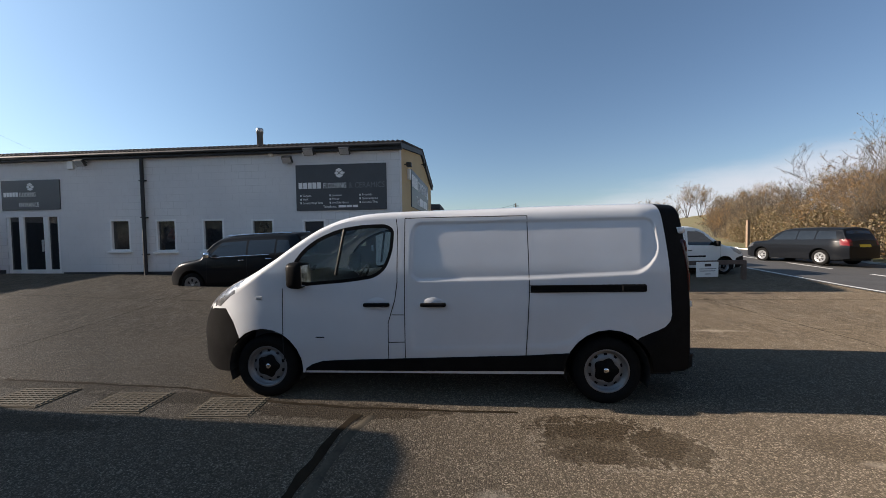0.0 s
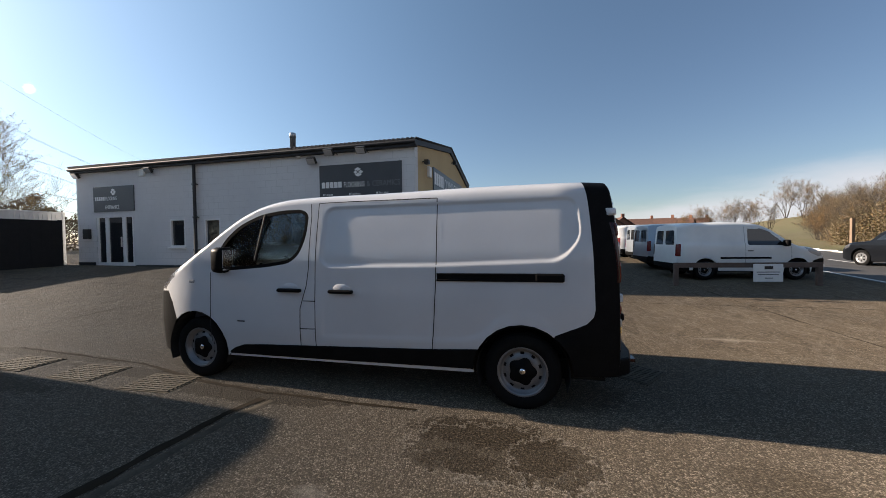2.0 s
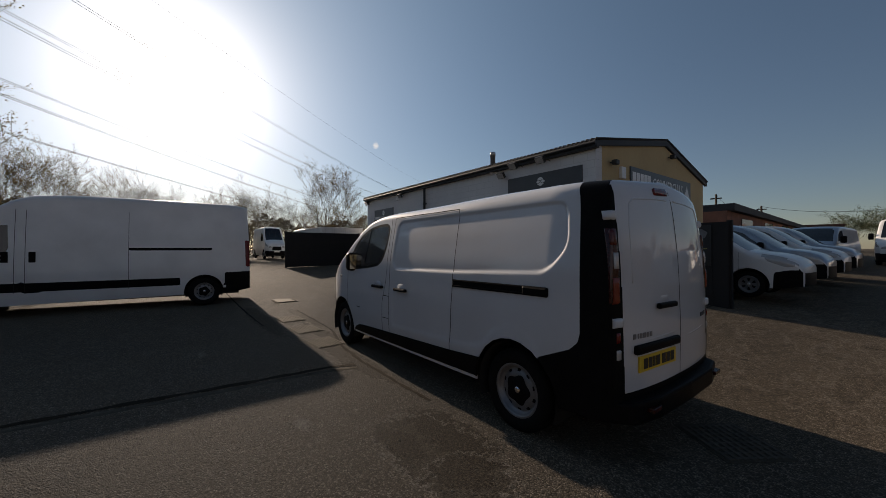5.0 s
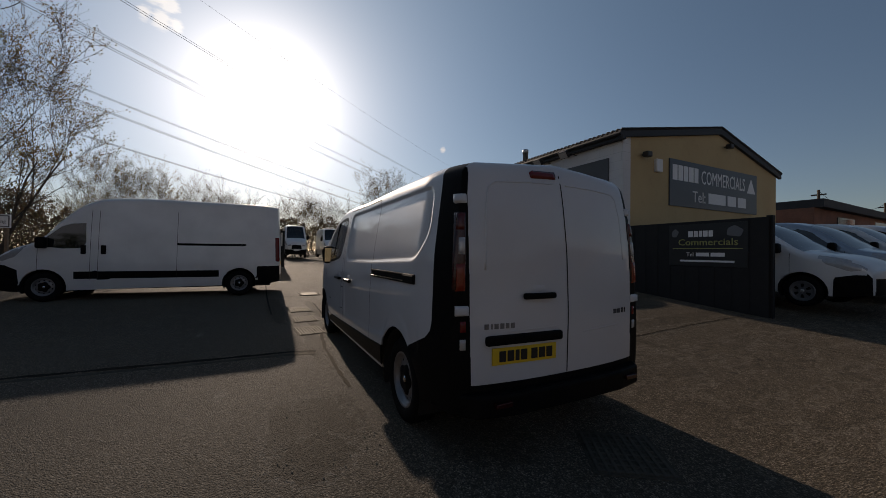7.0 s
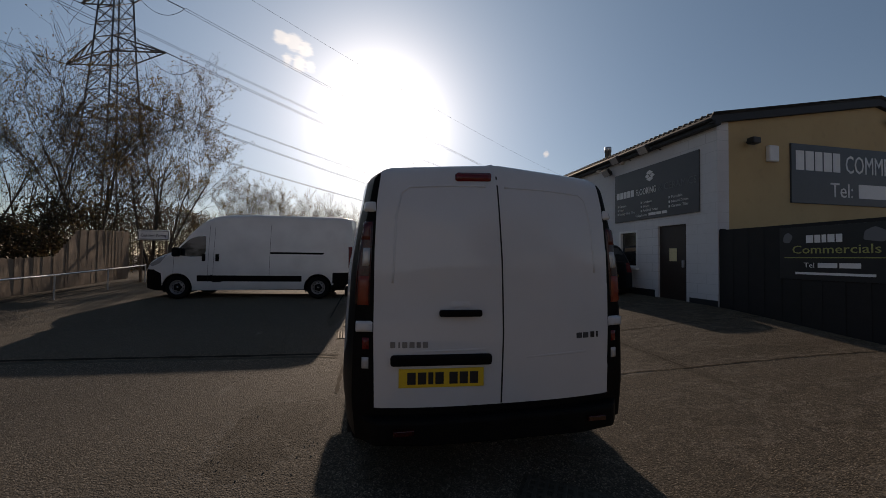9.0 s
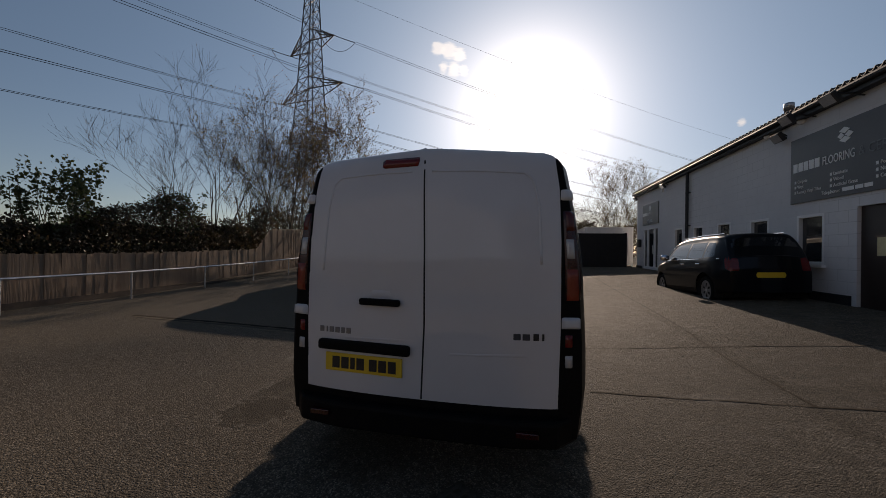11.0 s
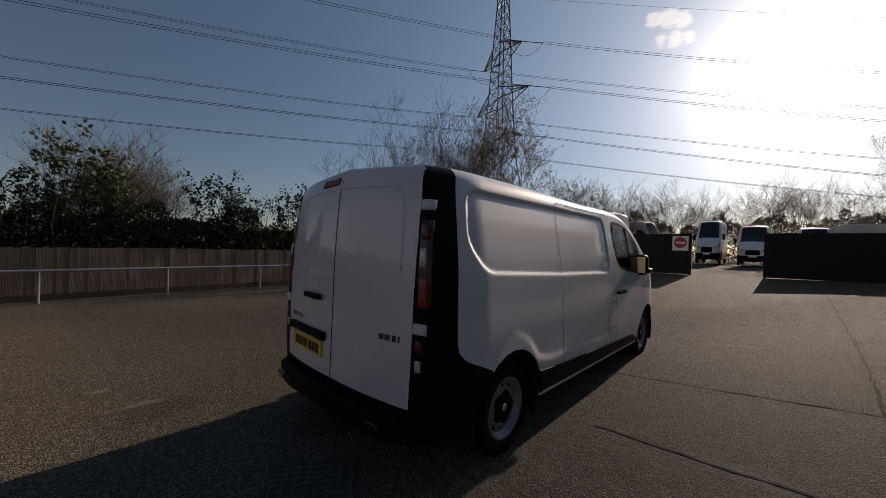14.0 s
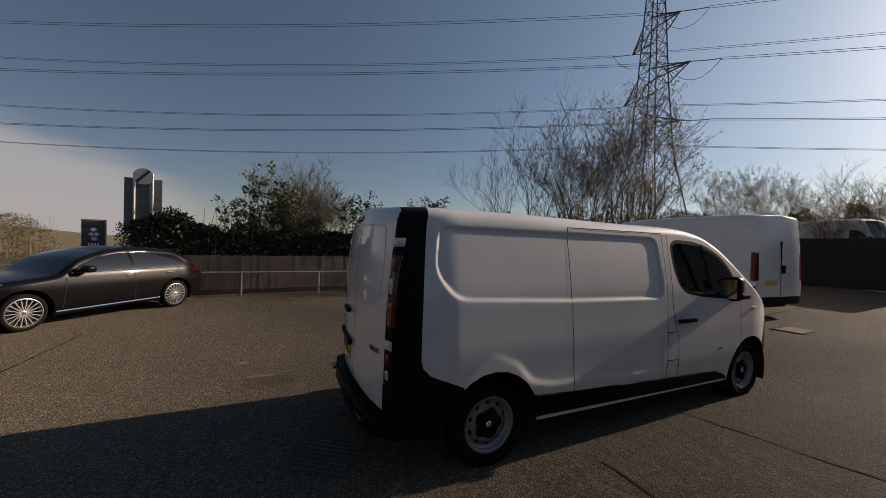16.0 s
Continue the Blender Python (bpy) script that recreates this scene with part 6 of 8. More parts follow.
for s in (-1, 1):
    bm = bmesh.new()
    add_tube(bm, [(x, s * (ms(x, 0.97) + 0.004), 0.965 + 0.02 * (x + 0.7) / 2.2) for x in (-0.72, -0.2, 0.4, 1.0, 1.45)], 0.008, 6)
    part("window_trim", bm, M_CHROME, merc, "bright window trim")
    bm = bmesh.new()
    add_tube(bm, [(-0.95, s * (ms(-0.95, 0.3) - 0.01), 0.27), (0.95, s * (ms(0.95, 0.3) - 0.01), 0.29)], 0.02, 6)
    part("sill_trim", bm, M_CHROME, merc, "bright sill trim")
    for x in (0.22, 1.1):
        part("door_handle", box((x, s * ms(x, 0.86) - 0.02, 0.85), (x + 0.17, s * ms(x, 0.86) + 0.02, 0.875), 0.008), M_CHROME if s < 0 else M_BLACKP, merc)
    part("door_mirror", box((-0.62, s * 0.98 - 0.1, 0.97), (-0.44, s * 0.98 + 0.1, 1.1), 0.04), M_BLACKP, merc, "black door mirror", True)
    ln = bmesh.new()
    for line in ([(-0.85, 0.3), (-0.8, 0.9)], [(0.4, 0.3), (0.4, 0.97)], [(1.25, 0.75), (1.45, 1.0)]):
        seam_strip(ln, ms, msh, line, s)
    part("door_gaps", ln, M_GAP, merc)

# dark compact crossover by the unit
MI = car_spec(3.9, 1.79, 1.57, (-1.24, 1.235), ("hub", 0.325, 0.215, 0.21), M_NAVY, 1.0, 1.02, -0.95, -0.45, 1.68, 1.9, [
    [(-0.72, 1.03), (-0.55, 1.22), (-0.4, 1.4), (0.3, 1.42), (0.32, 1.04)], [(0.37, 1.04), (0.36, 1.42), (1.1, 1.41), (1.1, 1.05)], [(1.15, 1.05), (1.15, 1.4), (1.48, 1.37), (1.58, 1.08)]], None,
    [dict(name="cladding", poly=[(-2.2, 0.1), (-2.2, 0.34), (2.2, 0.36), (2.2, 0.1)]), dict(name="headlight", poly=[(-2.0, 0.74), (-1.85, 0.9), (-1.55, 0.95), (-1.6, 0.78), (-1.8, 0.68)]), dict(name="tail_lamp", poly=[(1.86, 0.78), (1.84, 1.02), (2.2, 1.02), (2.2, 0.78)])],
    rear=[("tail_lamp", [(0.55, 0.76), (0.8, 0.76), (0.8, 1.02), (0.55, 1.02)], 0), ("tail_lamp", [(-0.55, 0.76), (-0.8, 0.76), (-0.8, 1.02), (-0.55, 1.02)], 0), ("plate", [(-0.26, 0.62), (0.26, 0.62), (0.26, 0.73), (-0.26, 0.73)], 0)], nose=0.66, rear_top=1.05, lean=0.1)
mini, ns, nsh = vehicle("crossover", MI, pose(-5.85, 10.45, 0.22, 1.5, -2.5, 1.0), "dark compact crossover with a rounded tail parked by the wall", "car")
for s in (-1, 1):
    bm = bmesh.new()
    add_tube(bm, [(-0.3, s * 0.58, 1.575), (0.6, s * 0.58, 1.59), (1.5, s * 0.56, 1.565)], 0.014, 6)
    part("roof_rail", bm, M_CHROME, mini, "bright roof rail")
    bm = bmesh.new()
    add_tube(bm, [(x, s * (ns(x, 1.03) + 0.004), 1.025) for x in (-0.75, 0.0, 0.8, 1.7)], 0.009, 6)
    part("window_trim", bm, M_CHROME, mini, "bright waistline trim")
    part("door_mirror", box((-0.72, s * 0.98 - 0.1, 1.02), (-0.56, s * 0.98 + 0.1, 1.18), 0.05), M_CHROME, mini, "bright door mirror cap", True)
    for x in (0.12, 0.88):
        part("door_handle", box((x, s * ns(x, 0.9) - 0.02, 0.9), (x + 0.16, s * ns(x, 0.9) + 0.02, 0.925), 0.008), M_CHROME, mini)
    ln = bmesh.new()
    for line in ([(-0.8, 0.35), (-0.75, 1.0)], [(0.35, 0.35), (0.35, 1.02)], [(1.12, 0.7), (1.14, 1.04)]):
        seam_strip(ln, ns, nsh, line, s)
    part("door_gaps", ln, M_GAP, mini)


# small delivery vans: one build, then copies along the rows
def small_van(kind, paint_m, m, label, group, grille=False):
    L, W, H = (4.4, 1.8, 1.82)
    win = [[(-1.0, 1.08), (-0.85, 1.22), (-0.5, 1.52), (-0.3, 1.6), (0.1, 1.62), (0.12, 1.1)]]
    sp = van_spec(
        L, W, H, (-1.3, 1.37), ("hub" if kind == "nose" else "steel", 0.31, 0.2, 0.2), paint_m,
        [(-2.2, 0.75), (-2.1, 0.88), (-1.8, 1.0), (-1.35, 1.08), (-1.0, 1.3), (-0.6, 1.6), (-0.35, 1.72), (0.0, 1.8), (0.6, 1.83), (1.8, 1.81), (2.2, 1.76)], win,
        [dict(name="bumper", poly=[(-2.4, 0.66), (-2.0, 0.66), (-1.75, 0.6), (-1.72, 0.1), (-2.4, 0.1)]), dict(name="rear_bumper", poly=[(1.85, 0.1), (1.85, 0.52), (2.4, 0.55), (2.4, 0.1)]), dict(name="headlight", poly=[(-2.15, 0.76), (-1.9, 0.95), (-1.5, 1.02), (-1.65, 0.85), (-1.95, 0.72)]), dict(name="tail_lamp", poly=[(2.1, 0.75), (2.1, 1.15), (2.4, 1.15), (2.4, 0.75)]), dict(name="rail", poly=[(-0.55, 0.66), (-0.55, 0.72), (0.95, 0.72), (0.95, 0.66)])],
        ws=[("windscreen", [(-1.28, -0.1), (-1.28, 0.78), (-0.42, 0.66), (-0.42, -0.1)])],
        rear=[("rear_window", [(-0.62, 1.12), (-0.08, 1.12), (-0.08, 1.6), (-0.58, 1.6)], 0), ("rear_window", [(0.62, 1.12), (0.08, 1.12), (0.08, 1.6), (0.58, 1.6)], 0), ("tail_lamp", [(0.72, 0.75), (1.0, 0.75), (1.0, 1.15), (0.72, 1.15)], 0), ("tail_lamp", [(-0.72, 0.75), (-1.0, 0.75), (-1.0, 1.15), (-0.72, 1.15)], 0), ("rear_bumper", [(-1, 0.1), (1, 0.1), (1, 0.52), (-1, 0.52)], 0)],
        front=[("grille", [(-0.6, 0.3), (0.6, 0.3), (0.6, 0.6), (-0.6, 0.6)], 0)], seams=[[(0.2, 0.4), (0.2, 1.68)], [(-1.12, 0.55), (-1.12, 1.05)]], roundness=0.13, lean=0.06, dx=0.06)
    root, sf, sh = vehicle("small_van", sp, m, label, "van", group)
    for s in (-1, 1):
        part("door_mirror", box((-1.0, s * 0.97 - 0.1, 1.05), (-0.86, s * 0.97 + 0.1, 1.26), 0.05), M_PLASTIC, root, "black door mirror", True)
        part("door_handle", box((-0.02, s * sf(0, 0.92) - 0.02, 0.9), (0.14, s * sf(0, 0.92) + 0.02, 0.93), 0.01), M_PLASTIC, root, "black door handle")
    return root


first = small_van("tail", M_WHITE2, pose(8.35, 15.25, ground_z(8, 15), 0, 0, 188), "white small delivery van at the end of a parked row", "vans parked along the road side")
second = small_van("tail", M_SILVER, pose(8.3, 18.0, ground_z(8, 18), 0, 0, 186), "silver small delivery van in a parked row", "vans parked along the road side")
for k in range(2, 9):
    src = second if k in (2, 6) else first
    c = copy_thing(src, pose(8.35 + 0.12 * (k % 3), 15.25 + 2.75 * k, ground_z(8, 15.25 + 2.75 * k), 0, 0, 184 + (k * 5) % 5))
    tagged(c, "silver small delivery van in a parked row" if src is second else "white small delivery van in a parked row")
nose = small_van("nose", M_WHITE2, pose(0.1, 13.6, ground_z(0, 13.7), 0, 0, 178), "white small delivery van parked nose out beside the gable", "vans parked beside the gable")
nose2 = small_van("nose", M_SILVER, pose(0.2, 16.2, ground_z(0, 16.3), 0, 0, 178), "silver small delivery van parked nose out beside the gable", "vans parked beside the gable")
tagged(copy_thing(nose, pose(0.3, 18.7, ground_z(0, 18.8), 0, 0, 178)))
tagged(copy_thing(nose2, pose(0.4, 21.2, ground_z(0, 21.3), 0, 0, 178)))

# larger vans standing head on
def big_van(paint_m, m, label, group, high, fridge=False):
    H = 2.45 if high else 1.95
    W, L = (2.05, 5.6) if high else (1.95, 5.2)
    z = (lambda a: a * (1.13 if high else 1.0))
    sp = van_spec(
        L, W, H, (-1.75, 1.7), ("steel", 0.34, 0.21, 0.21), paint_m,
        [(-L / 2, z(0.85)), (-L / 2 + 0.1, z(1.0)), (-L / 2 + 0.45, z(1.12)), (-L / 2 + 0.75, z(1.24)), (-L / 2 + 1.2, z(1.6)), (-L / 2 + 1.6, H - 0.1), (-L / 2 + 2.0, H - 0.02), (0.5, H), (L / 2, H - 0.05)],
        [[(-L / 2 + 1.1, z(1.25)), (-L / 2 + 1.35, z(1.55)), (-L / 2 + 1.7, z(1.72)), (-L / 2 + 2.1, z(1.73)), (-L / 2 + 2.1, z(1.3))]],
        [dict(name="bumper", poly=[(-L, 0.62), (-L / 2 + 0.5, 0.62), (-L / 2 + 0.5, 0.1), (-L, 0.1)]), dict(name="headlight", poly=[(-L / 2 + 0.02, z(0.82)), (-L / 2 + 0.4, z(1.05)), (-L / 2 + 0.6, z(1.1)), (-L / 2 + 0.4, z(0.85))])],
        ws=[("windscreen", [(-L / 2 + 0.8, -0.1), (-L / 2 + 0.8, 0.84), (-L / 2 + 1.55, 0.7), (-L / 2 + 1.55, -0.1)])],
        front=[("headlight", [(0.48, z(0.74)), (0.74, z(0.74)), (0.74, z(0.95)), (0.55, z(0.88))], 0), ("headlight", [(-0.48, z(0.74)), (-0.74, z(0.74)), (-0.74, z(0.95)), (-0.55, z(0.88))], 0), ("number_plate", [(-0.26, 0.5), (0.26, 0.5), (0.26, 0.61), (-0.26, 0.61)], 0), ("grille", [(-0.45, 0.64), (0.45, 0.64), (0.42, z(0.82)), (-0.42, z(0.82))], 0), ("bumper", [(-1.1, 0.1), (1.1, 0.1), (1.1, 0.6), (-1.1, 0.6)], 0)], roundness=0.14, dx=0.06)
    root, sf, sh = vehicle("large_van", sp, m, label, "van", group)
    for s in (-1, 1):
        part("door_mirror", box((-L / 2 + 0.95, s * (W / 2 + 0.13) - 0.1, z(1.18)), (-L / 2 + 1.1, s * (W / 2 + 0.13) + 0.1, z(1.48)), 0.04), M_PLASTIC, root, "black door mirror", True)
    if fridge:
        part("fridge_unit", box((-L / 2 + 1.6, -0.55, H - 0.02), (-L / 2 + 2.3, 0.55, H + 0.24), 0.08), M_WHITE2, root, "white roof cooling unit", True)
    return root


big_van(M_SILVER, pose(1.0, 26.6, ground_z(1, 25), 0, 0, 84), "silver-blue panel van standing head on by the parked row", "vans standing head on", False)
big_van(M_WHITE2, pose(3.6, 33.5, ground_z(3, 33), 0, 0, 88), "white high-roof van with a roof cooling unit", "vans standing head on", True, True)
TALL, LOW = Matrix.Diagonal((1.0, 0.88, 1.16, 1.0)), Matrix.Diagonal((1.0, 0.88, 0.92, 1.0))
w1 = big_van(M_WHITE2, pose(-31.0, 6.0, 0.75, 0, 0, 180) @ TALL, "white high-roof van standing beyond the far gates", "vans beyond the far gates", True)
copy_thing(w1, pose(-31.5, 3.4, 0.75, 0, 0, 180) @ TALL)
copy_thing(w1, pose(-30.0, 12.3, 0.75, 0, 0, 180) @ LOW)
copy_thing(w1, pose(-30.0, 8.9, 0.75, 0, 0, 180) @ LOW)
copy_thing(w1, pose(-27.5, -1.2, 0.55, 0, 0, 250) @ TALL)

SU = car_spec(4.4, 1.75, 1.58, (-1.28, 1.25), ("hub", 0.33, 0.21, 0.21), M_NAVY, 1.02, 1.05, -1.0, -0.35, 1.95, 2.12, [
    [(-0.75, 1.07), (-0.5, 1.3), (-0.3, 1.44), (0.25, 1.46), (0.27, 1.08)], [(0.32, 1.08), (0.31, 1.46), (1.0, 1.45), (1.0, 1.09)], [(1.06, 1.09), (1.06, 1.45), (1.75, 1.42), (1.85, 1.12)]], None,
    [dict(name="headlight", poly=[(-2.15, 0.72), (-1.95, 0.86), (-1.7, 0.9), (-1.75, 0.76), (-1.95, 0.68)]), dict(name="tail_lamp", poly=[(1.95, 0.85), (1.95, 1.1), (2.4, 1.1), (2.4, 0.85)])],
    rear=[("tail_lamp", [(0.55, 0.85), (0.8, 0.85), (0.8, 1.1), (0.55, 1.1)], 0), ("tail_lamp", [(-0.55, 0.85), (-0.8, 0.85), (-0.8, 1.1), (-0.55, 1.1)], 0), ("plate", [(-0.26, 0.78), (0.26, 0.78), (0.26, 0.89), (-0.26, 0.89)], 0)], nose=0.68, rear_top=1.05)
suv, us_, ush = vehicle("estate_car", SU, pose(15.8, 18.4, ground_z(15.8, 18.4) + 0.012, 0, 0, 280), "dark estate car on the road beyond the parked row", "car")

# ---- timber fence and rail ----
def fence_y(x):
    return -4.85 + 0.07 * x


FN = thing("timber_fence", pose(0, 0, 0), "weathered close-boarded timber fence along the yard", "fence")
shapes = {}
rng = random.Random(4)
x = 7.6
board_meshes = []
for k in range(4):
    bm = bmesh.new()
    vs = add_box(bm, (-0.056, -0.012, 0.0), (0.056, 0.012, 1.0))
    for v in bm.verts:
        if v.co.x > 0:
            v.co.y *= 0.45
        if v.co.z > 0.5:
            v.co.z += (-0.012, 0.0, 0.014, 0.006)[k] * (1 if v.co.x > 0 else 0.4)
    me = bpy.data.meshes.new("board")
    bm.to_mesh(me)
    bm.free()
    me.materials.append(M_WOODF)
    board_meshes.append(me)
while x > -12.6:
    h = 1.18 if x > -8.6 else min(2.05, 1.18 + (-8.6 - x) * 0.85)
    z = ground_z(x, fence_y(x))
    ob = new("board", board_meshes[rng.randrange(4)])
    ob.parent = FN
    ob.matrix_basis = Matrix.LocRotScale((x, fence_y(x) + rng.uniform(-0.006, 0.006), z + 0.14), Euler((rng.uniform(-0.01, 0.01), rng.uniform(-0.012, 0.012), 0.1 + rng.uniform(-0.02, 0.03))), (1.0, 1.0, h - 0.14 + rng.uniform(-0.015, 0.015)))
    x -= 0.104
part("gravel_board", prism([(7.66, fence_y(7.66) - 0.02), (-12.66, fence_y(-12.66) - 0.02), (-12.66, fence_y(-12.66) + 0.012), (7.66, fence_y(7.66) + 0.012)], "z", -0.02, 0.15), plain("damp_gravel_board", (0.06, 0.045, 0.035), 0.9, var=0.4), FN, "dark damp gravel board")
for zr in (0.4, 1.0):
    part("rail", prism([(7.6, fence_y(7.6) - 0.07), (-12.6, fence_y(-12.6) - 0.07), (-12.6, fence_y(-12.6) - 0.02), (7.6, fence_y(7.6) - 0.02)], "z", zr, zr + 0.08), M_WOODF, FN)

GR = thing("guard_rail", pose(0, 0, 0), "low galvanised guard rail in front of the fence", "rail")
px = [6.45, 4.16, 1.95, -0.35, -2.85, -5.2, -7.5, -9.8, -12.1]
for x in px:
    y = -4.28 + 0.045 * x
    part("post", tube([(x, y, ground_z(x, y) - 0.02), (x, y, ground_z(x, y) + 0.7)], 0.024, 8), M_GALV, GR)
bm = bmesh.new()
add_tube(bm, [(x, -4.28 + 0.045 * x, ground_z(x, -4.3) + 0.7) for x in [7.4] + px], 0.026, 8)
part("top_rail", bm, M_GALV, GR)

cp = thing("parking_sign", pose(-12.15, -5.05, 0, 0, 0, 82), "white customer parking sign with black lettering on posts", "sign")
part("post", box((-0.04, 0.02, 0.15), (0.04, 0.09, 2.4)), M_WOODF, cp)
part("post", box((0.95, 0.02, 0.15), (1.03, 0.09, 2.4)), M_WOODF, cp)
part("plate", box((-0.12, -0.01, 2.0), (1.12, 0.018, 2.42), 0.004), M_UPVC, cp)
part("border", box((-0.09, -0.014, 2.03), (1.09, -0.0105, 2.39)), M_INK, cp)
part("panel", box((-0.065, -0.018, 2.055), (1.065, -0.0145, 2.365)), M_UPVC, cp)
text_mesh("lettering", "Customer Parking", 0.16, face_y(0.0, -0.019, 2.15), M_INK, cp, width=1.0)

# ---- road, verge and signs to the east ----
M_ROAD = plain("road_asphalt", (0.055, 0.055, 0.056), 0.8, var=0.25, scale=1.2, bump_s=0.5, bump_scale=120)
M_LINE = plain("road_paint", (0.6, 0.6, 0.57), 0.7, var=0.25, scale=9)


def road_x(y):
    return 11.3 + 0.10 * (y - 12) + (0.0016 * (y - 12) ** 2 if y > 12 else 0.0002 * (y - 12) ** 2)


def ribbon(name, a, b, ys, lift, mat, label, kind="structure"):
    vs, fs = [], []
    for y in ys:
        x0, x1 = road_x(y) + a, road_x(y) + b
        vs += [(x0, y, ground_z(x0, y) + lift), (x1, y, ground_z(x1, y) + lift)]
    for k in range(len(ys) - 1):
        fs.append((2 * k, 2 * k + 1, 2 * k + 3, 2 * k + 2))
    me = bpy.data.meshes.new(name)
    me.from_pydata(vs, [], fs)
    me.materials.append(mat)
    return tagged(new(name, me), label, name.split(".")[0].replace("_", " "), kind=kind)


ys = [-90 + 2.0 * k for k in range(96)]
ribbon("road", 0.0, 6.2, ys, 0.008, M_ROAD, "dark asphalt country road")
for k in range(-6, 24):
    ribbon("road_line", 2.95, 3.1, [4.0 * k, 4.0 * k + 1.2, 4.0 * k + 2.4], 0.013, M_LINE, "white dashed centre line")
ribbon("road_line", 0.12, 0.24, ys[40:80], 0.013, M_LINE, "worn white edge line")
kerb = bmesh.new()
for k in range(14):
    y = 14.0 + 2.0 * k
    add_box(kerb, (road_x(y) + 6.2, y, 0.0), (road_x(y) + 6.34, y + 1.9, ground_z(road_x(y), y) + 0.12), 0.02)
tagged(obj_from(kerb, "kerb", plain("pale_concrete_kerb", (0.42, 0.41, 0.38), 0.85)), "pale concrete kerb along the road", "kerb", kind="structure")

# verge and rising field beyond the road
vs, fs, cols = [], [], 26
vy = [-130 + 6.0 * k for k in range(60)]
for y in vy:
    for c in range(cols):
        d = (c / (cols - 1)) ** 2 * 260
        x = road_x(min(max(y, -90), 100)) + 6.3 + d
        h = ground_z(x, y) + 0.06 + 11.0 * sstep(8, 120, d) * (0.75 + 0.35 * math.sin(y * 0.03 + 0.8)) + 0.25 * noise.noise((x * 0.2, y * 0.2, 0))* sstep(0, 4, d)
        vs.append((x, y, h))
for j in range(len(vy) - 1):
    for c in range(cols - 1):
        fs.append((j * cols + c, j * cols + c + 1, (j + 1) * cols + c + 1, (j + 1) * cols + c))
me = bpy.data.meshes.new("field")
me.from_pydata(vs, [], fs)
mf, n, l, p = nodes_of("rough_verge_grass")
a, b, c = noise_node(n, l, 0.12, 5), noise_node(n, l, 3.0, 6), noise_node(n, l, 40.0, 3)
col = ramp(n, l, a.outputs["Fac"], [(0.35, (0.1, 0.105, 0.035)), (0.55, (0.13, 0.115, 0.05)), (0.75, (0.16, 0.12, 0.06))])
col = mixc(n, l, ramp(n, l, b.outputs["Fac"], [(0.4, (0, 0, 0)), (0.75, (0.7, 0.7, 0.7))]), col, (0.2, 0.14, 0.08))
l.new(col, p.inputs["Base Color"])
p.inputs["Roughness"].default_value = 0.95
bump(n, l, p, c.outputs["Fac"], 0.8, 0.05)
me.materials.append(mf)
me.polygons.foreach_set("use_smooth", [True] * len(me.polygons))
tagged(new("field", me), "rough grass verge and rising field beyond the road", "field", kind="structure")

rd = thing("road_sign", pose(7.3, -7.0, 0.0, 0, 0, 180 + 6), "grey backs of road sign boards with a round end-of-limit sign", "road sign")
M_SIGNBACK = plain("dull_grey_sign_back", (0.13, 0.135, 0.14), 0.5, 0.3)
for s in (-0.24, 0.24):
    part("post", tube([(s, 0, -0.05), (s, 0, 3.8)], 0.034, 10), M_GALV, rd)
part("board", box((-0.205, 0.045, 1.9), (0.205, 0.06, 3.55), 0.01), M_SIGNBACK, rd)
for s in (-1, 1):
    part("board", box((min(s * 0.225, s * 0.5), 0.04, 1.9), (max(s * 0.225, s * 0.5), 0.055, 3.62), 0.012), M_SIGNBACK, rd)
part("disc", lathe([(0.001, -0.065), (0.27, -0.065), (0.27, -0.045), (0.001, -0.045)], 32, "y", (0, 0, 3.68)), plain("white_sign_disc", (0.24, 0.25, 0.26), 0.5), rd)
part("stripe", prism([(-0.2, 3.5), (-0.145, 3.455), (0.2, 3.86), (0.145, 3.905)], "y", -0.07, -0.0655), M_INK, rd)
tm = thing("totem_sign", pose(8.5, -6.9, 0, 0, 0, 180 + 10) @ Matrix.Diagonal((0.62, 1, 1.02, 1)), "dark grey totem shop sign beside the road", "sign")
part("board", box((-0.45, -0.06, 0.3), (0.45, 0.06, 2.12), 0.03), M_SIGNG, tm)
part("rim", prism([(-0.47, 0.3), (-0.44, 0.3), (-0.44, 2.1), (0.44, 2.1), (0.44, 0.3), (0.47, 0.3), (0.47, 2.14), (-0.47, 2.14)], "y", -0.065, 0.065), M_GALV, tm)
for dx, dz in ((0.0, 1.82), (-0.08, 1.68), (0.1, 1.68), (0.02, 1.54)):
    part("tile_shape", prism([(dx - 0.14, dz), (dx, dz - 0.07), (dx + 0.14, dz), (dx, dz + 0.07)], "y", -0.068, -0.0605), M_SIGNW, tm)
bars("name_block", -0.2, -0.062, 1.3, (0.08, 0.08, 0.08, 0.08), 0.1, M_SIGNW, tm)

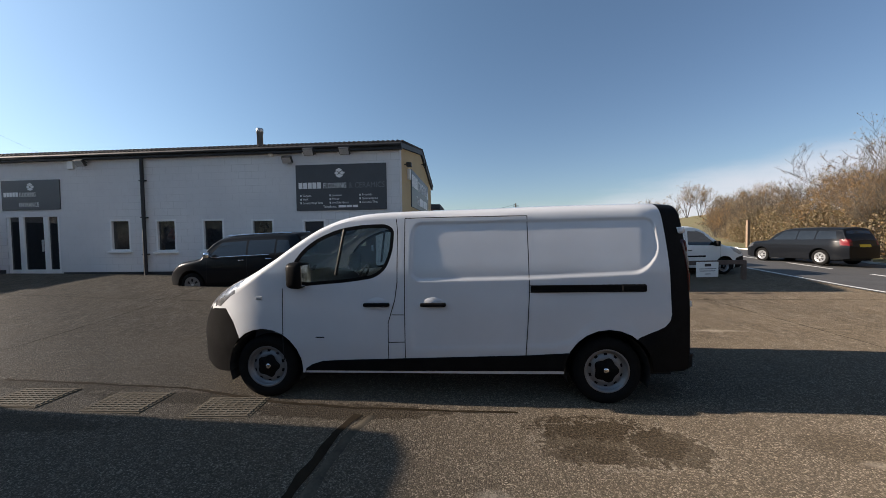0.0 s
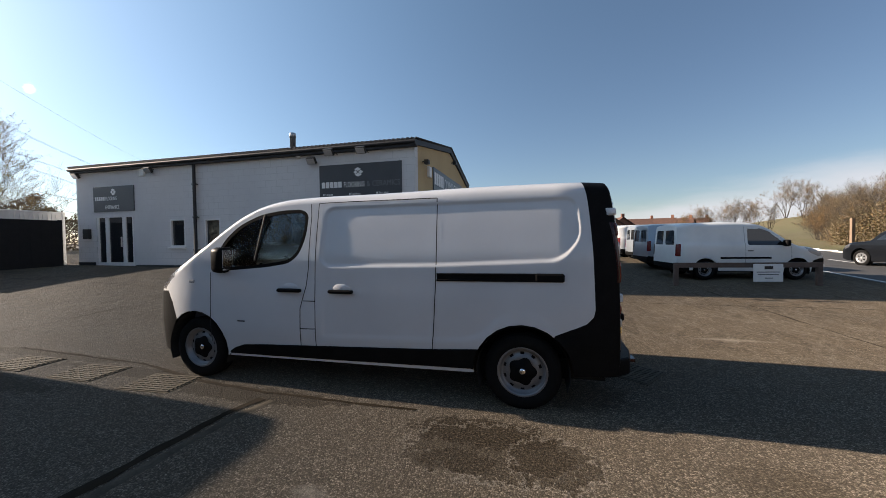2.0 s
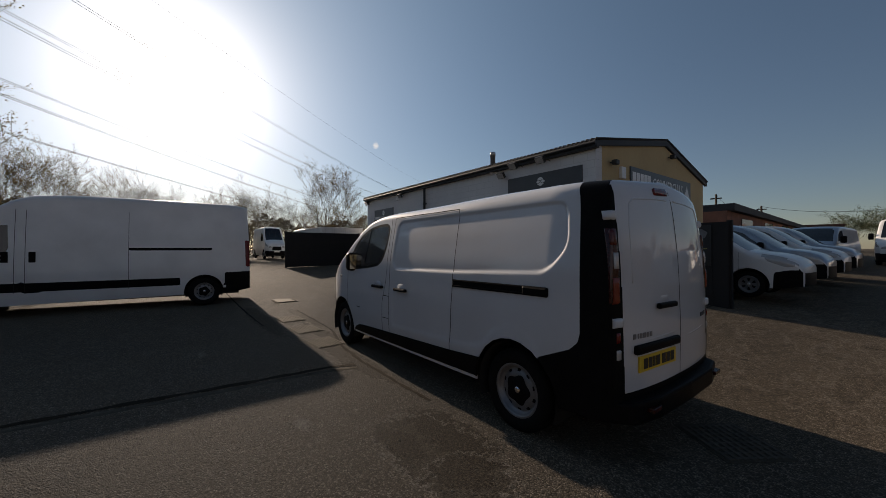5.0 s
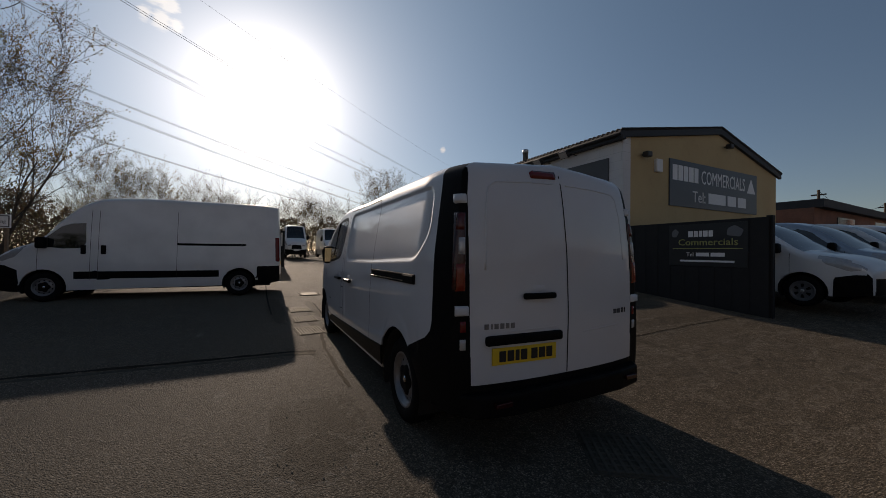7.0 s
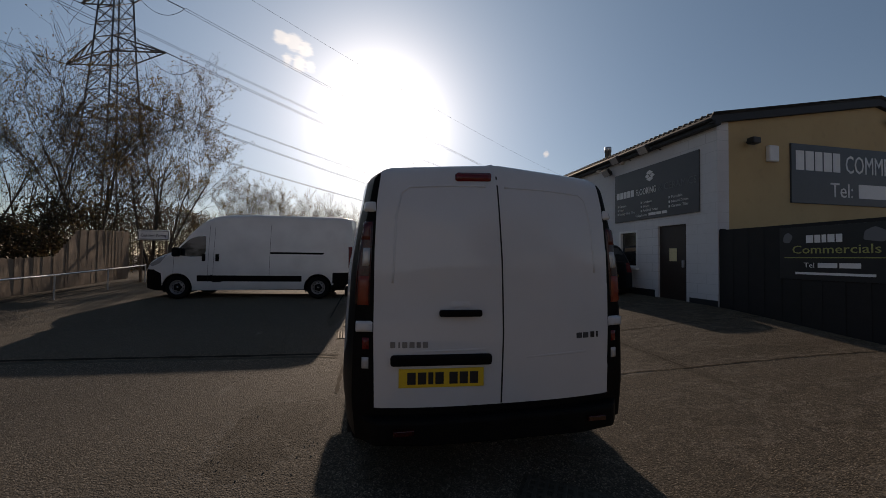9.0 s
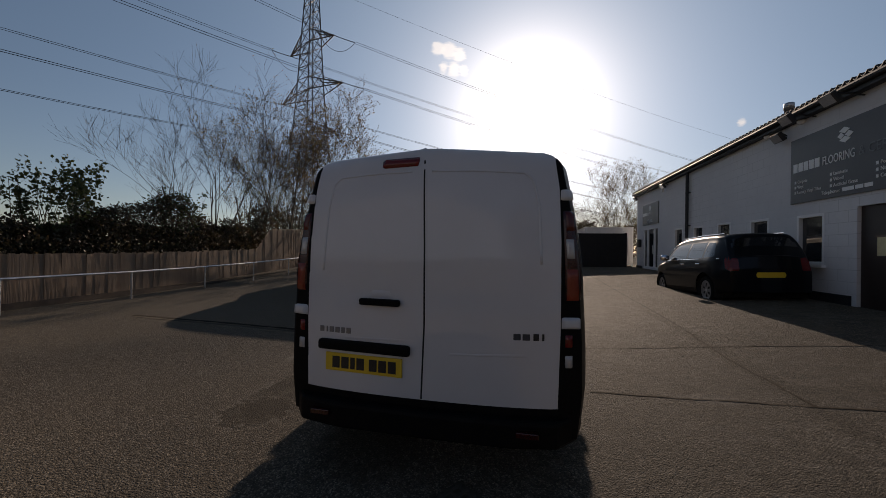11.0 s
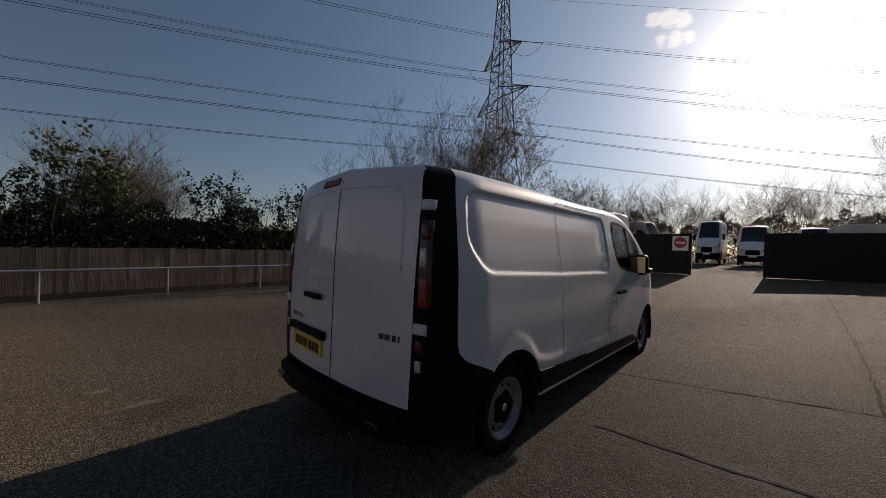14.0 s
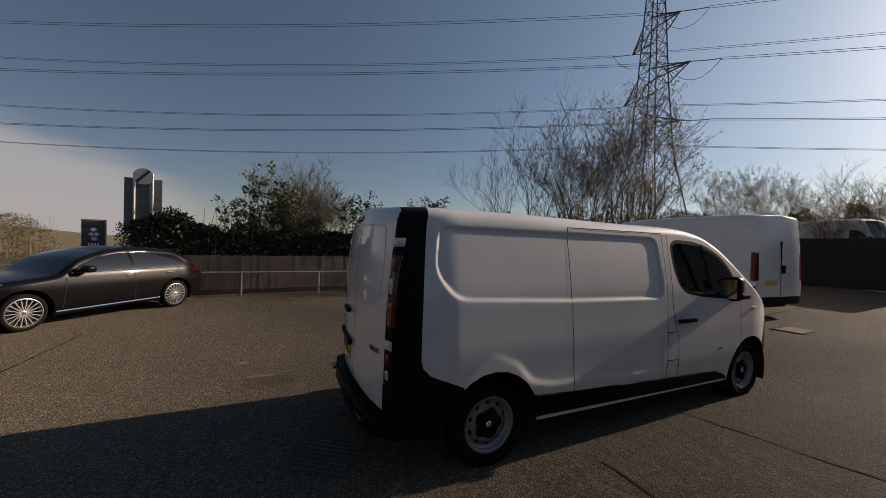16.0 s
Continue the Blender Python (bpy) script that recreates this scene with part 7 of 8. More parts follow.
# low timber rail and a notice by the end van
lr = thing("low_rail", pose(0, 0, 0), "low timber rail in front of the parked row", "rail")
M_OLDW = plain("grey_brown_timber", (0.11, 0.075, 0.06), 0.85, var=0.3)
for x, y in ((5.85, 12.9), (9.6, 13.4)):
    part("post", box((x - 0.06, y - 0.06, 0), (x + 0.06, y + 0.06, 0.68), 0.01), M_OLDW, lr)
part("beam", prism([(5.8, 12.86), (9.66, 13.36), (9.66, 13.46), (5.8, 12.96)], "z", 0.58, 0.72), M_OLDW, lr)
nb = thing("notice_board", pose(8.15, 12.95, 0, 0, 0, 8), "white notice board fixed to the low rail", "sign")
part("plate", box((-0.38, -0.02, 0.2), (0.38, 0.0, 0.7), 0.005), M_UPVC, nb)
part("header_shape", box((-0.1, -0.026, 0.55), (0.12, -0.0205, 0.64)), M_INK, nb)
bars("writing_block", -0.3, -0.02, 0.46, (0.6,), 0.025, M_SIGNM, nb)
bars("writing_block", -0.27, -0.02, 0.39, (0.54,), 0.025, M_SIGNM, nb)
bars("writing_block", -0.09, -0.02, 0.29, (0.2,), 0.025, M_SIGNM, nb)
wp = thing("footpath_post", pose(20.6, 28.6, 0), "weathered wooden post on the verge", "post")
part("post", box((-0.09, -0.09, 0.2), (0.09, 0.09, 2.5), 0.02), M_WOODF, wp)

# ---- pylon and lines ----
PYL = Vector((-43.9, -25.7, 0.0))
PH = 41.5
M_LATT = plain("dull_lattice_steel", (0.10, 0.105, 0.115), 0.55, 0.5, var=0.2, scale=0.3)
ARM = math.radians(68)
ca, sa = math.cos(ARM), math.sin(ARM)


def pyl(u, w, z):
    """u along the cross-arms, w along the line."""
    return Vector((PYL.x + u * ca - w * sa, PYL.y + u * sa + w * ca, z))


def half_w(z):
    return interp([(0, 4.2), (15, 1.95), (24, 1.4), (34, 0.95), (PH, 0.6)], z)


py = thing("pylon", pose(0, 0, 0), "tall grey lattice steel electricity pylon", "pylon")
bm = bmesh.new()
lv = [0, 5.3, 9.9, 13.5, 16, 17.9, 20, 22.2, 24.4, 26.3, 28.1, 29.8, 31.6, 33.5, 35.4, 37.3, 39.2, PH]
for sx in (-1, 1):
    for sy in (-1, 1):
        add_tube(bm, [pyl(sx * half_w(z), sy * half_w(z), z) for z in lv], 0.1, 4)
for z0, z1 in zip(lv, lv[1:]):
    a, b = half_w(z0), half_w(z1)
    for k in range(4):
        c0 = [(-1, -1), (1, -1), (1, 1), (-1, 1)][k]
        c1 = [(1, -1), (1, 1), (-1, 1), (-1, -1)][k]
        add_tube(bm, [pyl(c0[0] * a, c0[1] * a, z0), pyl(c1[0] * b, c1[1] * b, z1)], 0.05, 3, False)
        add_tube(bm, [pyl(c1[0] * a, c1[1] * a, z0), pyl(c0[0] * b, c0[1] * b, z1)], 0.05, 3, False)
        add_tube(bm, [pyl(c0[0] * b, c0[1] * b, z1), pyl(c1[0] * b, c1[1] * b, z1)], 0.045, 3, False)
part("tower", bm, M_LATT, py)
ARMS = [(31.6, 5.2), (24.4, 7.2), (17.9, 5.7)]
for z, r in ARMS:
    for s in (-1, 1):
        bm = bmesh.new()
        w = half_w(z)
        tip = pyl(s * r, 0, z)
        for wy in (-w, w):
            add_tube(bm, [pyl(s * w, wy, z), tip], 0.1, 4)
            add_tube(bm, [pyl(s * half_w(z + 1.9), wy * 0.8, z + 1.9), tip], 0.09, 4)
            for t in (0.25, 0.5, 0.75):
                lo = pyl(s * w, wy, z).lerp(tip, t)
                hi = pyl(s * half_w(z + 1.9), wy * 0.8, z + 1.9).lerp(tip, max(0, t - 0.2))
                add_tube(bm, [lo, hi], 0.06, 3, False)
        part("cross_arm", bm, M_LATT, py)


def sag_line(a, b, sag, n=40):
    return [a.lerp(b, k / n) - Vector((0, 0, 4 * sag * (k / n) * (1 - k / n))) for k in range(n + 1)]


M_WIRE = plain("dark_conductor", (0.05, 0.05, 0.055), 0.5, 0.4)
# one span swings over the road to the east, the other runs off behind the unit
FAR_E, FAR_W = Vector((140.0, -120.0, 0)), Vector((-205.0, 185.0, 0))
for z, r in ARMS + [(PH, 0.0)]:
    for s in ((-1, 1) if r else (0,)):
        tip = pyl(s * r, 0, z)
        for far, nm in ((FAR_E, "line"), (FAR_W, "line")):
            d = (far - Vector((PYL.x, PYL.y, 0))).normalized()
            side = Vector((-d.y, d.x, 0))
            sg = 1 if side.dot(Vector((ca, sa, 0))) > 0 else -1
            for off in ((-0.25, 0.25) if r else (0.0,)):
                a = tip + d * (3.0 if r else 0.0) + Vector((0, 0, -0.3)) + side * off
                b = far + side * (s * sg * r + off) + Vector((0, 0, z + (9 if far is FAR_E else -2)))
                ob = tagged(obj_from(tube(sag_line(a, b, (5.5 if r else 4.0) if far is FAR_E else (8.5 if r else 7.0)), 0.027 if r else 0.02, 4), "power_line", M_WIRE), "dark overhead power line hung from the pylon", "cable", "overhead power lines")
            if r:
                bm = tube(sag_line(tip, tip + d * 3.0 + Vector((0, 0, -0.3)), 0.05, 4), 0.05, 6)
                part("insulator", bm, M_LATT, py)
        if r:
            d1 = (FAR_E - PYL).normalized()
            d2 = (FAR_W - PYL).normalized()
            bm = tube(sag_line(tip + d1 * 3 + Vector((0, 0, -0.3)), tip + d2 * 3 + Vector((0, 0, -0.3)), 2.2, 14), 0.03, 4)
            part("jumper", bm, M_WIRE, py)


# ---- trees, hedges ----
def grow_branch(bm, rng, p, d, length, radius, depth, tips, nseg=4, curl=0.25, n=5, twigs=None, wide=0.85):
    radius = max(radius, 0.009)
    pts, rad = [p.copy()], [radius]
    for k in range(nseg):
        d = (d + Vector((rng.uniform(-1, 1), rng.uniform(-1, 1), rng.uniform(-0.5, 0.9))) * curl * 0.5).normalized()
        p = p + d * (length / nseg)
        pts.append(p.copy())
        rad.append(max(radius * (1 - 0.68 * (k + 1) / nseg), 0.005))
    add_tube(bm, pts, rad, n if depth > 1 else 3, False)
    if depth == 0:
        tips.append((pts[-1], d))
        tips.append((pts[len(pts) // 2], d))
        return
    kids = rng.randint(3, 5) if depth > 1 else rng.randint(3, 4)
    for k in range(kids):
        t = rng.uniform(0.3, 1.0)
        i = min(nseg - 1, int(t * nseg))
        q = pts[i].lerp(pts[i + 1], t * nseg - i)
        side = Vector((rng.uniform(-1, 1), rng.uniform(-1, 1), rng.uniform(-0.1, 0.7))).normalized()
        dd = (d * (1.6 - wide) + side * wide).normalized()
        grow_branch(twigs or bm, rng, q, dd, length * rng.uniform(0.5, 0.72), rad[i] * 0.55, depth - 1, tips, 3, curl, n, None, wide)


def leaf_quads(bm, rng, c, size, count, spread):
    for _ in range(count):
        p = c + Vector((rng.gauss(0, spread), rng.gauss(0, spread), rng.gauss(0, spread)))
        a = Vector((rng.uniform(-1, 1), rng.uniform(-1, 1), rng.uniform(-1, 1))).normalized()
        b = a.cross(Vector((rng.uniform(-1, 1), rng.uniform(-1, 1), rng.uniform(-1, 1)))).normalized()
        s = size * rng.uniform(0.6, 1.3)
        bm.faces.new([bm.verts.new(q) for q in (p - a * s * 0.5, p + b * s * 0.34, p + a * s * 0.5, p - b * s * 0.34)])


TREES = {}


def tree_meshes(seed, height, stems, depth, leaves, leaf_size, leaf_mat, spread=0.35, radius=None, lean=0.25, wide=0.85):
    rng = random.Random(seed)
    bm, tw, tips = bmesh.new(), bmesh.new(), []
    for s in range(stems):
        a = 2 * math.pi * s / max(1, stems) + rng.uniform(-0.4, 0.4)
        d = Vector((math.cos(a) * lean, math.sin(a) * lean, 1)).normalized()
        h = height * rng.uniform(0.6, 0.78)
        grow_branch(bm, rng, Vector((math.cos(a) * 0.15 * (stems > 1), math.sin(a) * 0.15 * (stems > 1), -0.1)), d, h, radius or height * 0.017, depth, tips, 6, 0.22, 5, tw, wide)
    trunk = bpy.data.meshes.new("trunk")
    bm.to_mesh(trunk)
    bm.free()
    trunk.materials.append(M_BARK)
    limbs = bpy.data.meshes.new("limb")
    tw.to_mesh(limbs)
    tw.free()
    limbs.materials.append(M_BARK)
    crown = None
    if leaves:
        bm = bmesh.new()
        for p, d in tips:
            leaf_quads(bm, rng, p, leaf_size, leaves, spread)
        crown = bpy.data.meshes.new("crown")
        bm.to_mesh(crown)
        bm.free()
        crown.materials.append(leaf_mat)
    return trunk, limbs, crown


def plant(key, m, label, category="tree", group="", scale=1.0):
    root = tagged(empty("tree" if category == "tree" else "bush", m @ Matrix.Scale(scale, 4)), label, category, group)
    for nm, me_ in zip(("trunk", "limb", "crown"), TREES[key]):
        if me_:
            o = new(nm, me_)
            o.parent = root
    return root


TREES["bare"] = tree_meshes(11, 11.0, 3, 4, 0, 0.1, M_LEAF_AUT, 0.3, 0.085, 0.16, 0.7)
TREES["bare2"] = tree_meshes(23, 10.0, 4, 4, 2, 0.085, M_LEAF_AUT, 0.07, 0.085, 0.24, 0.75)
TREES["leafy"] = tree_meshes(37, 9.5, 5, 4, 7, 0.085, M_LEAF_AUT, 0.1, 0.085, 0.22, 0.72)
TREES["orange"] = tree_meshes(41, 6.0, 5, 3, 8, 0.1, M_LEAF_OR, 0.14, 0.06, 0.35)
TREES["tan"] = tree_meshes(43, 6.0, 8, 3, 3, 0.075, M_LEAF_TAN, 0.1, 0.04, 0.22, 0.6)
TREES["green"] = tree_meshes(47, 5.0, 4, 3, 14, 0.12, M_LEAF_GR, 0.2, 0.05, 0.3)
TREES["twiggy"] = tree_meshes(53, 5.0, 9, 4, 2, 0.05, M_LEAF_TAN, 0.06, 0.035, 0.45)
TREES["sapling"] = tree_meshes(59, 2.5, 7, 1, 24, 0.1, M_LEAF_GR, 0.085, 0.016, 0.1, 0.4)


def at_dir(az, dist, frm=(4.3, 5.5)):
    return frm[0] + dist * math.cos(radians(az)), frm[1] + dist * math.sin(radians(az))


rng = random.Random(8)
for key, x, y, sc_, lab in (
    ("leafy", -13.9, -5.4, 0.76, "tall multi-stemmed tree with thin brown leaves"), ("bare2", -12.8, -7.2, 0.7, "tall multi-stemmed tree with thin brown leaves"), ("leafy", -12.0, -8.6, 0.62, "tall tree with sparse brown leaves"),
    ("bare", -10.6, -9.3, 0.6, "bare tree behind the fence"), ("bare", -9.0, -9.8, 0.5, "bare tree behind the fence"), ("bare2", -15.2, -8.6, 0.6, "tree with sparse leaves"),
    ("leafy", -20.5, -4.6, 0.5, "tree with sparse leaves"), ("leafy", -22.6, -3.2, 0.48, "tree with sparse leaves"), ("bare2", -18.5, -8.2, 0.55, "tree with sparse leaves"), ("leafy", -25.5, -1.0, 0.45, "tree with sparse leaves"), ("bare2", -27.0, 0.6, 0.45, "bare tree beyond the gates")):
    plant(key, pose(x, y, 0.3, 0, 0, rng.uniform(0, 360)), lab, "tree", "trees behind the fence", sc_)
for k in range(26):
    az = -178 + k * 1.45 if k < 14 else 160 + (k - 14) * 1.7
    x, y = at_dir(az, rng.uniform(39, 50))
    plant(rng.choice(("bare", "bare2", "bare", "leafy")), pose(x, y, 0.5, 0, 0, rng.uniform(0, 360)), "bare tree in the far tree line", "tree", "far tree line", rng.uniform(0.34, 0.52))
x, y = at_dir(166.5, 34)
plant("leafy", pose(x, y, 0.6, 0, 0, 30), "tree with small dark leaves beyond the gates", "tree", "", 0.68)
for az, dist, s in ((-96.5, 26, 1.05), (-94.5, 28, 0.95), (-98.5, 30, 0.95)):
    x, y = at_dir(az, dist)
    plant("twiggy", pose(x, y, 0, 0, 0, az * 3), "bare twiggy tree with a rounded crown", "tree", "", s)
for px_, py_, s in ((3.6, -6.3, 1.25), (2.9, -6.5, 1.0), (0.2, -6.4, 1.05), (-0.6, -6.6, 0.9), (-2.3, -6.6, 1.0), (-3.4, -6.9, 1.1), (-6.3, -7.0, 1.0), (4.3, -6.6, 0.9)):
    plant("sapling", pose(px_, py_, 0.6, 0, 0, px_ * 90), "leafy green sapling growing out of the hedge", "bush", "saplings in the hedge", s)


def hedge(name, line, height, depth, count, size, mat, label, seed, ragged=0.5, stems=0):
    """A ragged mass of leaves along a plan line, with upright shoots."""
    rng = random.Random(seed)
    bm = bmesh.new()
    segs = [(Vector(a), Vector(b)) for a, b in zip(line, line[1:])]
    tot = sum((b - a).length for a, b in segs)
    for a, b in segs:
        d = (b - a)
        nrm = Vector((-d.y, d.x)).normalized()
        for _ in range(int(count * d.length / tot)):
            t = rng.random()
            q = a + d * t
            top = height * (1 + ragged * noise.noise((q.x * 0.55, q.y * 0.55, seed)) + 0.5 * ragged * noise.noise((q.x * 2.1, q.y * 2.1, seed)))
            z = top * (1 - rng.random() ** 1.6)
            w = depth * (0.35 + 0.65 * math.sqrt(max(0.0, 1 - (z / max(top, 0.1)) ** 2)))
            p = q + nrm * rng.uniform(-w, w)
            leaf_quads(bm, rng, Vector((p.x, p.y, z + ground_z(p.x, p.y) if abs(p.x) < 60 else z)), size, 1, 0.05)
        for _ in range(int(stems * d.length / tot)):
            q = a + d * rng.random() + nrm * rng.uniform(-depth * 0.7, depth * 0.7)
            h = height * rng.uniform(0.8, 1.35)
            gz = ground_z(q.x, q.y)
            add_tube(bm, [(q.x, q.y, gz), (q.x + rng.uniform(-0.15, 0.15), q.y + rng.uniform(-0.15, 0.15), gz + h * 0.6), (q.x + rng.uniform(-0.4, 0.4), q.y + rng.uniform(-0.4, 0.4), gz + h)], [0.018, 0.012, 0.005], 3, False)
    ob = obj_from(bm, name, mat)
    return tagged(ob, label, "hedge", kind="stuff")


hedge("hedge", [(7.7, -6.6), (4.0, -6.4), (-3, -6.6), (-12, -7.6)], 2.3, 0.95, 72000, 0.075, M_LEAF_DK, "dense dark brown hedge behind the fence", 3, 0.4, 170)
hedge("hedge", [(7.5, -6.7), (4.0, -6.6), (-3, -6.8), (-12, -7.8)], 1.95, 0.6, 12000, 0.24, M_LEAF_DK, "dense dark heart of the hedge behind the fence", 4, 0.3, 0)
hedge("hedge", [(-12, -8.5), (-20, -9.5), (-30, -10)], 3.4, 1.6, 22000, 0.11, M_LEAF_DK, "dense dark scrub below the trees", 5, 0.5, 200)
hedge("hedge", [(-36, -14), (-44, 2), (-46, 14), (-44, 30)], 3.9, 2.2, 42000, 0.2, M_LEAF_DK, "hazy brown scrub along the far end", 6, 0.5, 260)
hedge("hedgerow", [(19.6, -30), (18.9, -10), (18.6, 0), (19.0, 12), (21.5, 24), (26, 36), (34, 50), (48, 70)], 2.3, 1.5, 60000, 0.1, M_LEAF_TAN, "dry brown hedgerow along the road", 7, 0.5, 1500)
hedge("hedgerow", [(19.2, 8), (21.5, 24), (26, 36), (34, 50), (48, 70)], 2.6, 1.6, 42000, 0.13, M_LEAF_TAN, "dry brown heart of the hedgerow along the road", 9, 0.5, 700)
for k in range(22):
    y = 20 + 2.1 * k + rng.uniform(-1, 1)
    x = 20.5 + 0.1 * (y - 12) + 0.006 * (y - 12) ** 2 + rng.uniform(-1.0, 1.0)
    plant(rng.choice(("tan", "twiggy", "tan", "orange")), pose(x, y, 0.3, 0, 0, rng.uniform(0, 360)), "bare hedgerow bush with dry brown leaves", "bush", "hedgerow bushes", rng.uniform(0.45, 0.75))
for k in range(16):
    y = 10 + 3.4 * k + rng.uniform(-1, 1)
    x = 20.5 + 0.1 * (y - 12) + 0.006 * (y - 12) ** 2 + rng.uniform(0, 2.5)
    plant(rng.choice(("tan", "tan", "twiggy")), pose(x, y, 0.3, 0, 0, rng.uniform(0, 360)), "bare hedgerow tree with dry brown leaves", "tree", "hedgerow trees", rng.uniform(0.55, 0.95) if y > 26 else rng.uniform(0.95, 1.2))
for k in range(22):
    az = 40 + k * 1.5
    x, y = at_dir(az, rng.uniform(115, 150))
    plant(rng.choice(("orange", "orange", "tan")), pose(x, y, 6.0 if az < 62 else 1.5, 0, 0, rng.uniform(0, 360)), "distant autumn tree on the hill", "tree", "distant autumn trees", rng.uniform(0.9, 1.5))
for k in range(14):
    az = -62 + k * 2.0
    x, y = at_dir(az, rng.uniform(60, 80))
    plant(rng.choice(("tan", "orange", "tan")), pose(x, y, 1.0, 0, 0, rng.uniform(0, 360)), "autumn tree on the rise beyond the road", "tree", "trees beyond the road", rng.uniform(0.5, 0.8))
for az, dist, s in ((94.5, 62, 0.8), (92, 60, 0.85), (90.5, 64, 0.75)):
    x, y = at_dir(az, dist)
    plant("green", pose(x, y, 0.8, 0, 0, az * 7), "dense dark green tree behind the vans", "tree", "", s)

# ---- houses, sheds and poles to the north ----
def house(az, dist, w, d, wall_h, ridge, turn, label, chim=True):
    x, y = at_dir(az, dist)
    root = thing("house", pose(x, y, 0.6, 0, 0, turn), label, "house", "distant houses")
    part("wall", box((-w / 2, -d / 2, 0), (w / 2, d / 2, wall_h)), M_BRICK, root)
    part("gable", prism([(-w / 2, wall_h), (w / 2, wall_h), (0, ridge)], "y", -d / 2, d / 2), M_BRICK, root)
    for s in (-1, 1):
        part("roof", prism([(s * (w / 2 + 0.35), wall_h - 0.2), (0, ridge + 0.05), (0, ridge + 0.3), (s * (w / 2 + 0.35), wall_h + 0.05)], "y", -d / 2 - 0.3, d / 2 + 0.3), M_TILE, root)
    if chim:
        part("chimney", box((-0.4, -d / 2 + 0.4, ridge - 0.6), (0.4, -d / 2 + 1.1, ridge + 1.2)), M_BRICK, root)
    for k in (-1, 1):
        wn_ = part("window", box((k * w / 4 - 0.6, -d / 2 - 0.05, wall_h * 0.58), (k * w / 4 + 0.6, -d / 2 + 0.01, wall_h * 0.58 + 1.2)), M_UPVC, root)
        part("pane", box((k * w / 4 - 0.5, -d / 2 - 0.07, wall_h * 0.58 + 0.1), (k * w / 4 + 0.5, -d / 2 - 0.051, wall_h * 0.58 + 1.1)), M_WGLASS, wn_)


for az, dist, w, turn in ((82.8, 100, 7, 5), (80.8, 106, 7, 5), (79.3, 112, 7, 5), (76.5, 125, 9, 80), (74.0, 125, 8, 70), (71.8, 130, 8, 60), (70, 135, 8, 60)):
    house(az, dist, w, 8, 3.6, 6.3, turn, "distant red brick house with a tiled roof")


def shed(az0, az1, dist, h, label, mat, roofm):
    a, b = Vector(at_dir(az0, dist)), Vector(at_dir(az1, dist))
    root = thing("shed", pose(0, 0, 0), label, "building", "low buildings to the north")
    d = (b - a).normalized()
    nrm = Vector((-d.y, d.x))
    if nrm.y < 0:
        nrm = -nrm
    pl = [tuple(a), tuple(b), tuple(b + nrm * 8), tuple(a + nrm * 8)]
    part("wall", prism(pl, "z", 0, h), mat, root)
    g = [tuple(a - d * 0.3 - nrm * 0.3), tuple(b + d * 0.3 - nrm * 0.3), tuple(b + d * 0.3 + nrm * 8.3), tuple(a - d * 0.3 + nrm * 8.3)]
    part("roof", prism(g, "z", h, h + 0.25), roofm, root)


br = thing("brick_workshop", pose(0, 0, 0), "long low brick workshop behind the unit", "building")
part("wall", box((-3.8, 24.0, 0), (-1.9, 44.0, 3.4)), M_BRICK, br)
part("roof", prism([(24.0, 3.4), (44.0, 3.1), (44.0, 3.35), (24.0, 3.75)], "x", -4.1, -1.6), M_ROOF, br)
for k in range(3):
    part("window", box((-1.92, 26.5 + 5 * k, 2.0), (-1.87, 28.6 + 5 * k, 3.1)), M_WGLASS, br)
shed(101.5, 95.5, 56, 4.0, "low dark brick building beyond the vans", M_BRICK, M_TILE)


def pole(az, dist, h, label):
    x, y = at_dir(az, dist)
    root = thing("utility_pole", pose(x, y, 0.4), label, "pole", "utility poles")
    part("pole", tube([(0, 0, 0), (0, 0, h)], [0.14, 0.1], 8), M_BARK, root)
    part("cross_piece", box((-0.5, -0.05, h - 0.5), (0.5, 0.05, h - 0.38)), M_BARK, root)
    return Vector((x, y, h + 0.3))


p1 = pole(86.3, 58, 6.6, "dark wooden utility pole")
p2 = pole(107.3, 44, 6.8, "dark wooden utility pole")
p3 = pole(102.3, 56, 6.4, "dark wooden utility pole")
for a, b in ((p1, p3), (p3, p2)):
    tagged(obj_from(tube(sag_line(a, b, 1.2, 16), 0.02, 4), "power_line", M_WIRE), "thin wire between the utility poles", "cable", "pole wires")

# ---- yard details ----
M_JOINT = plain("dirt_filled_joint", (0.02, 0.015, 0.01), 0.95, var=0.4, scale=8, bump_s=0.6, bump_scale=60, spec=0.06)
M_SILT = plain("silt_between_bars", (0.085, 0.073, 0.056), 0.95, var=0.4, scale=8, bump_s=0.6, bump_scale=60, spec=0.06)
M_CONC = plain("worn_iron_grating", (0.1, 0.088, 0.07), 0.75, 0.1, var=0.3, scale=4, bump_s=0.5, bump_scale=90, spec=0.06)


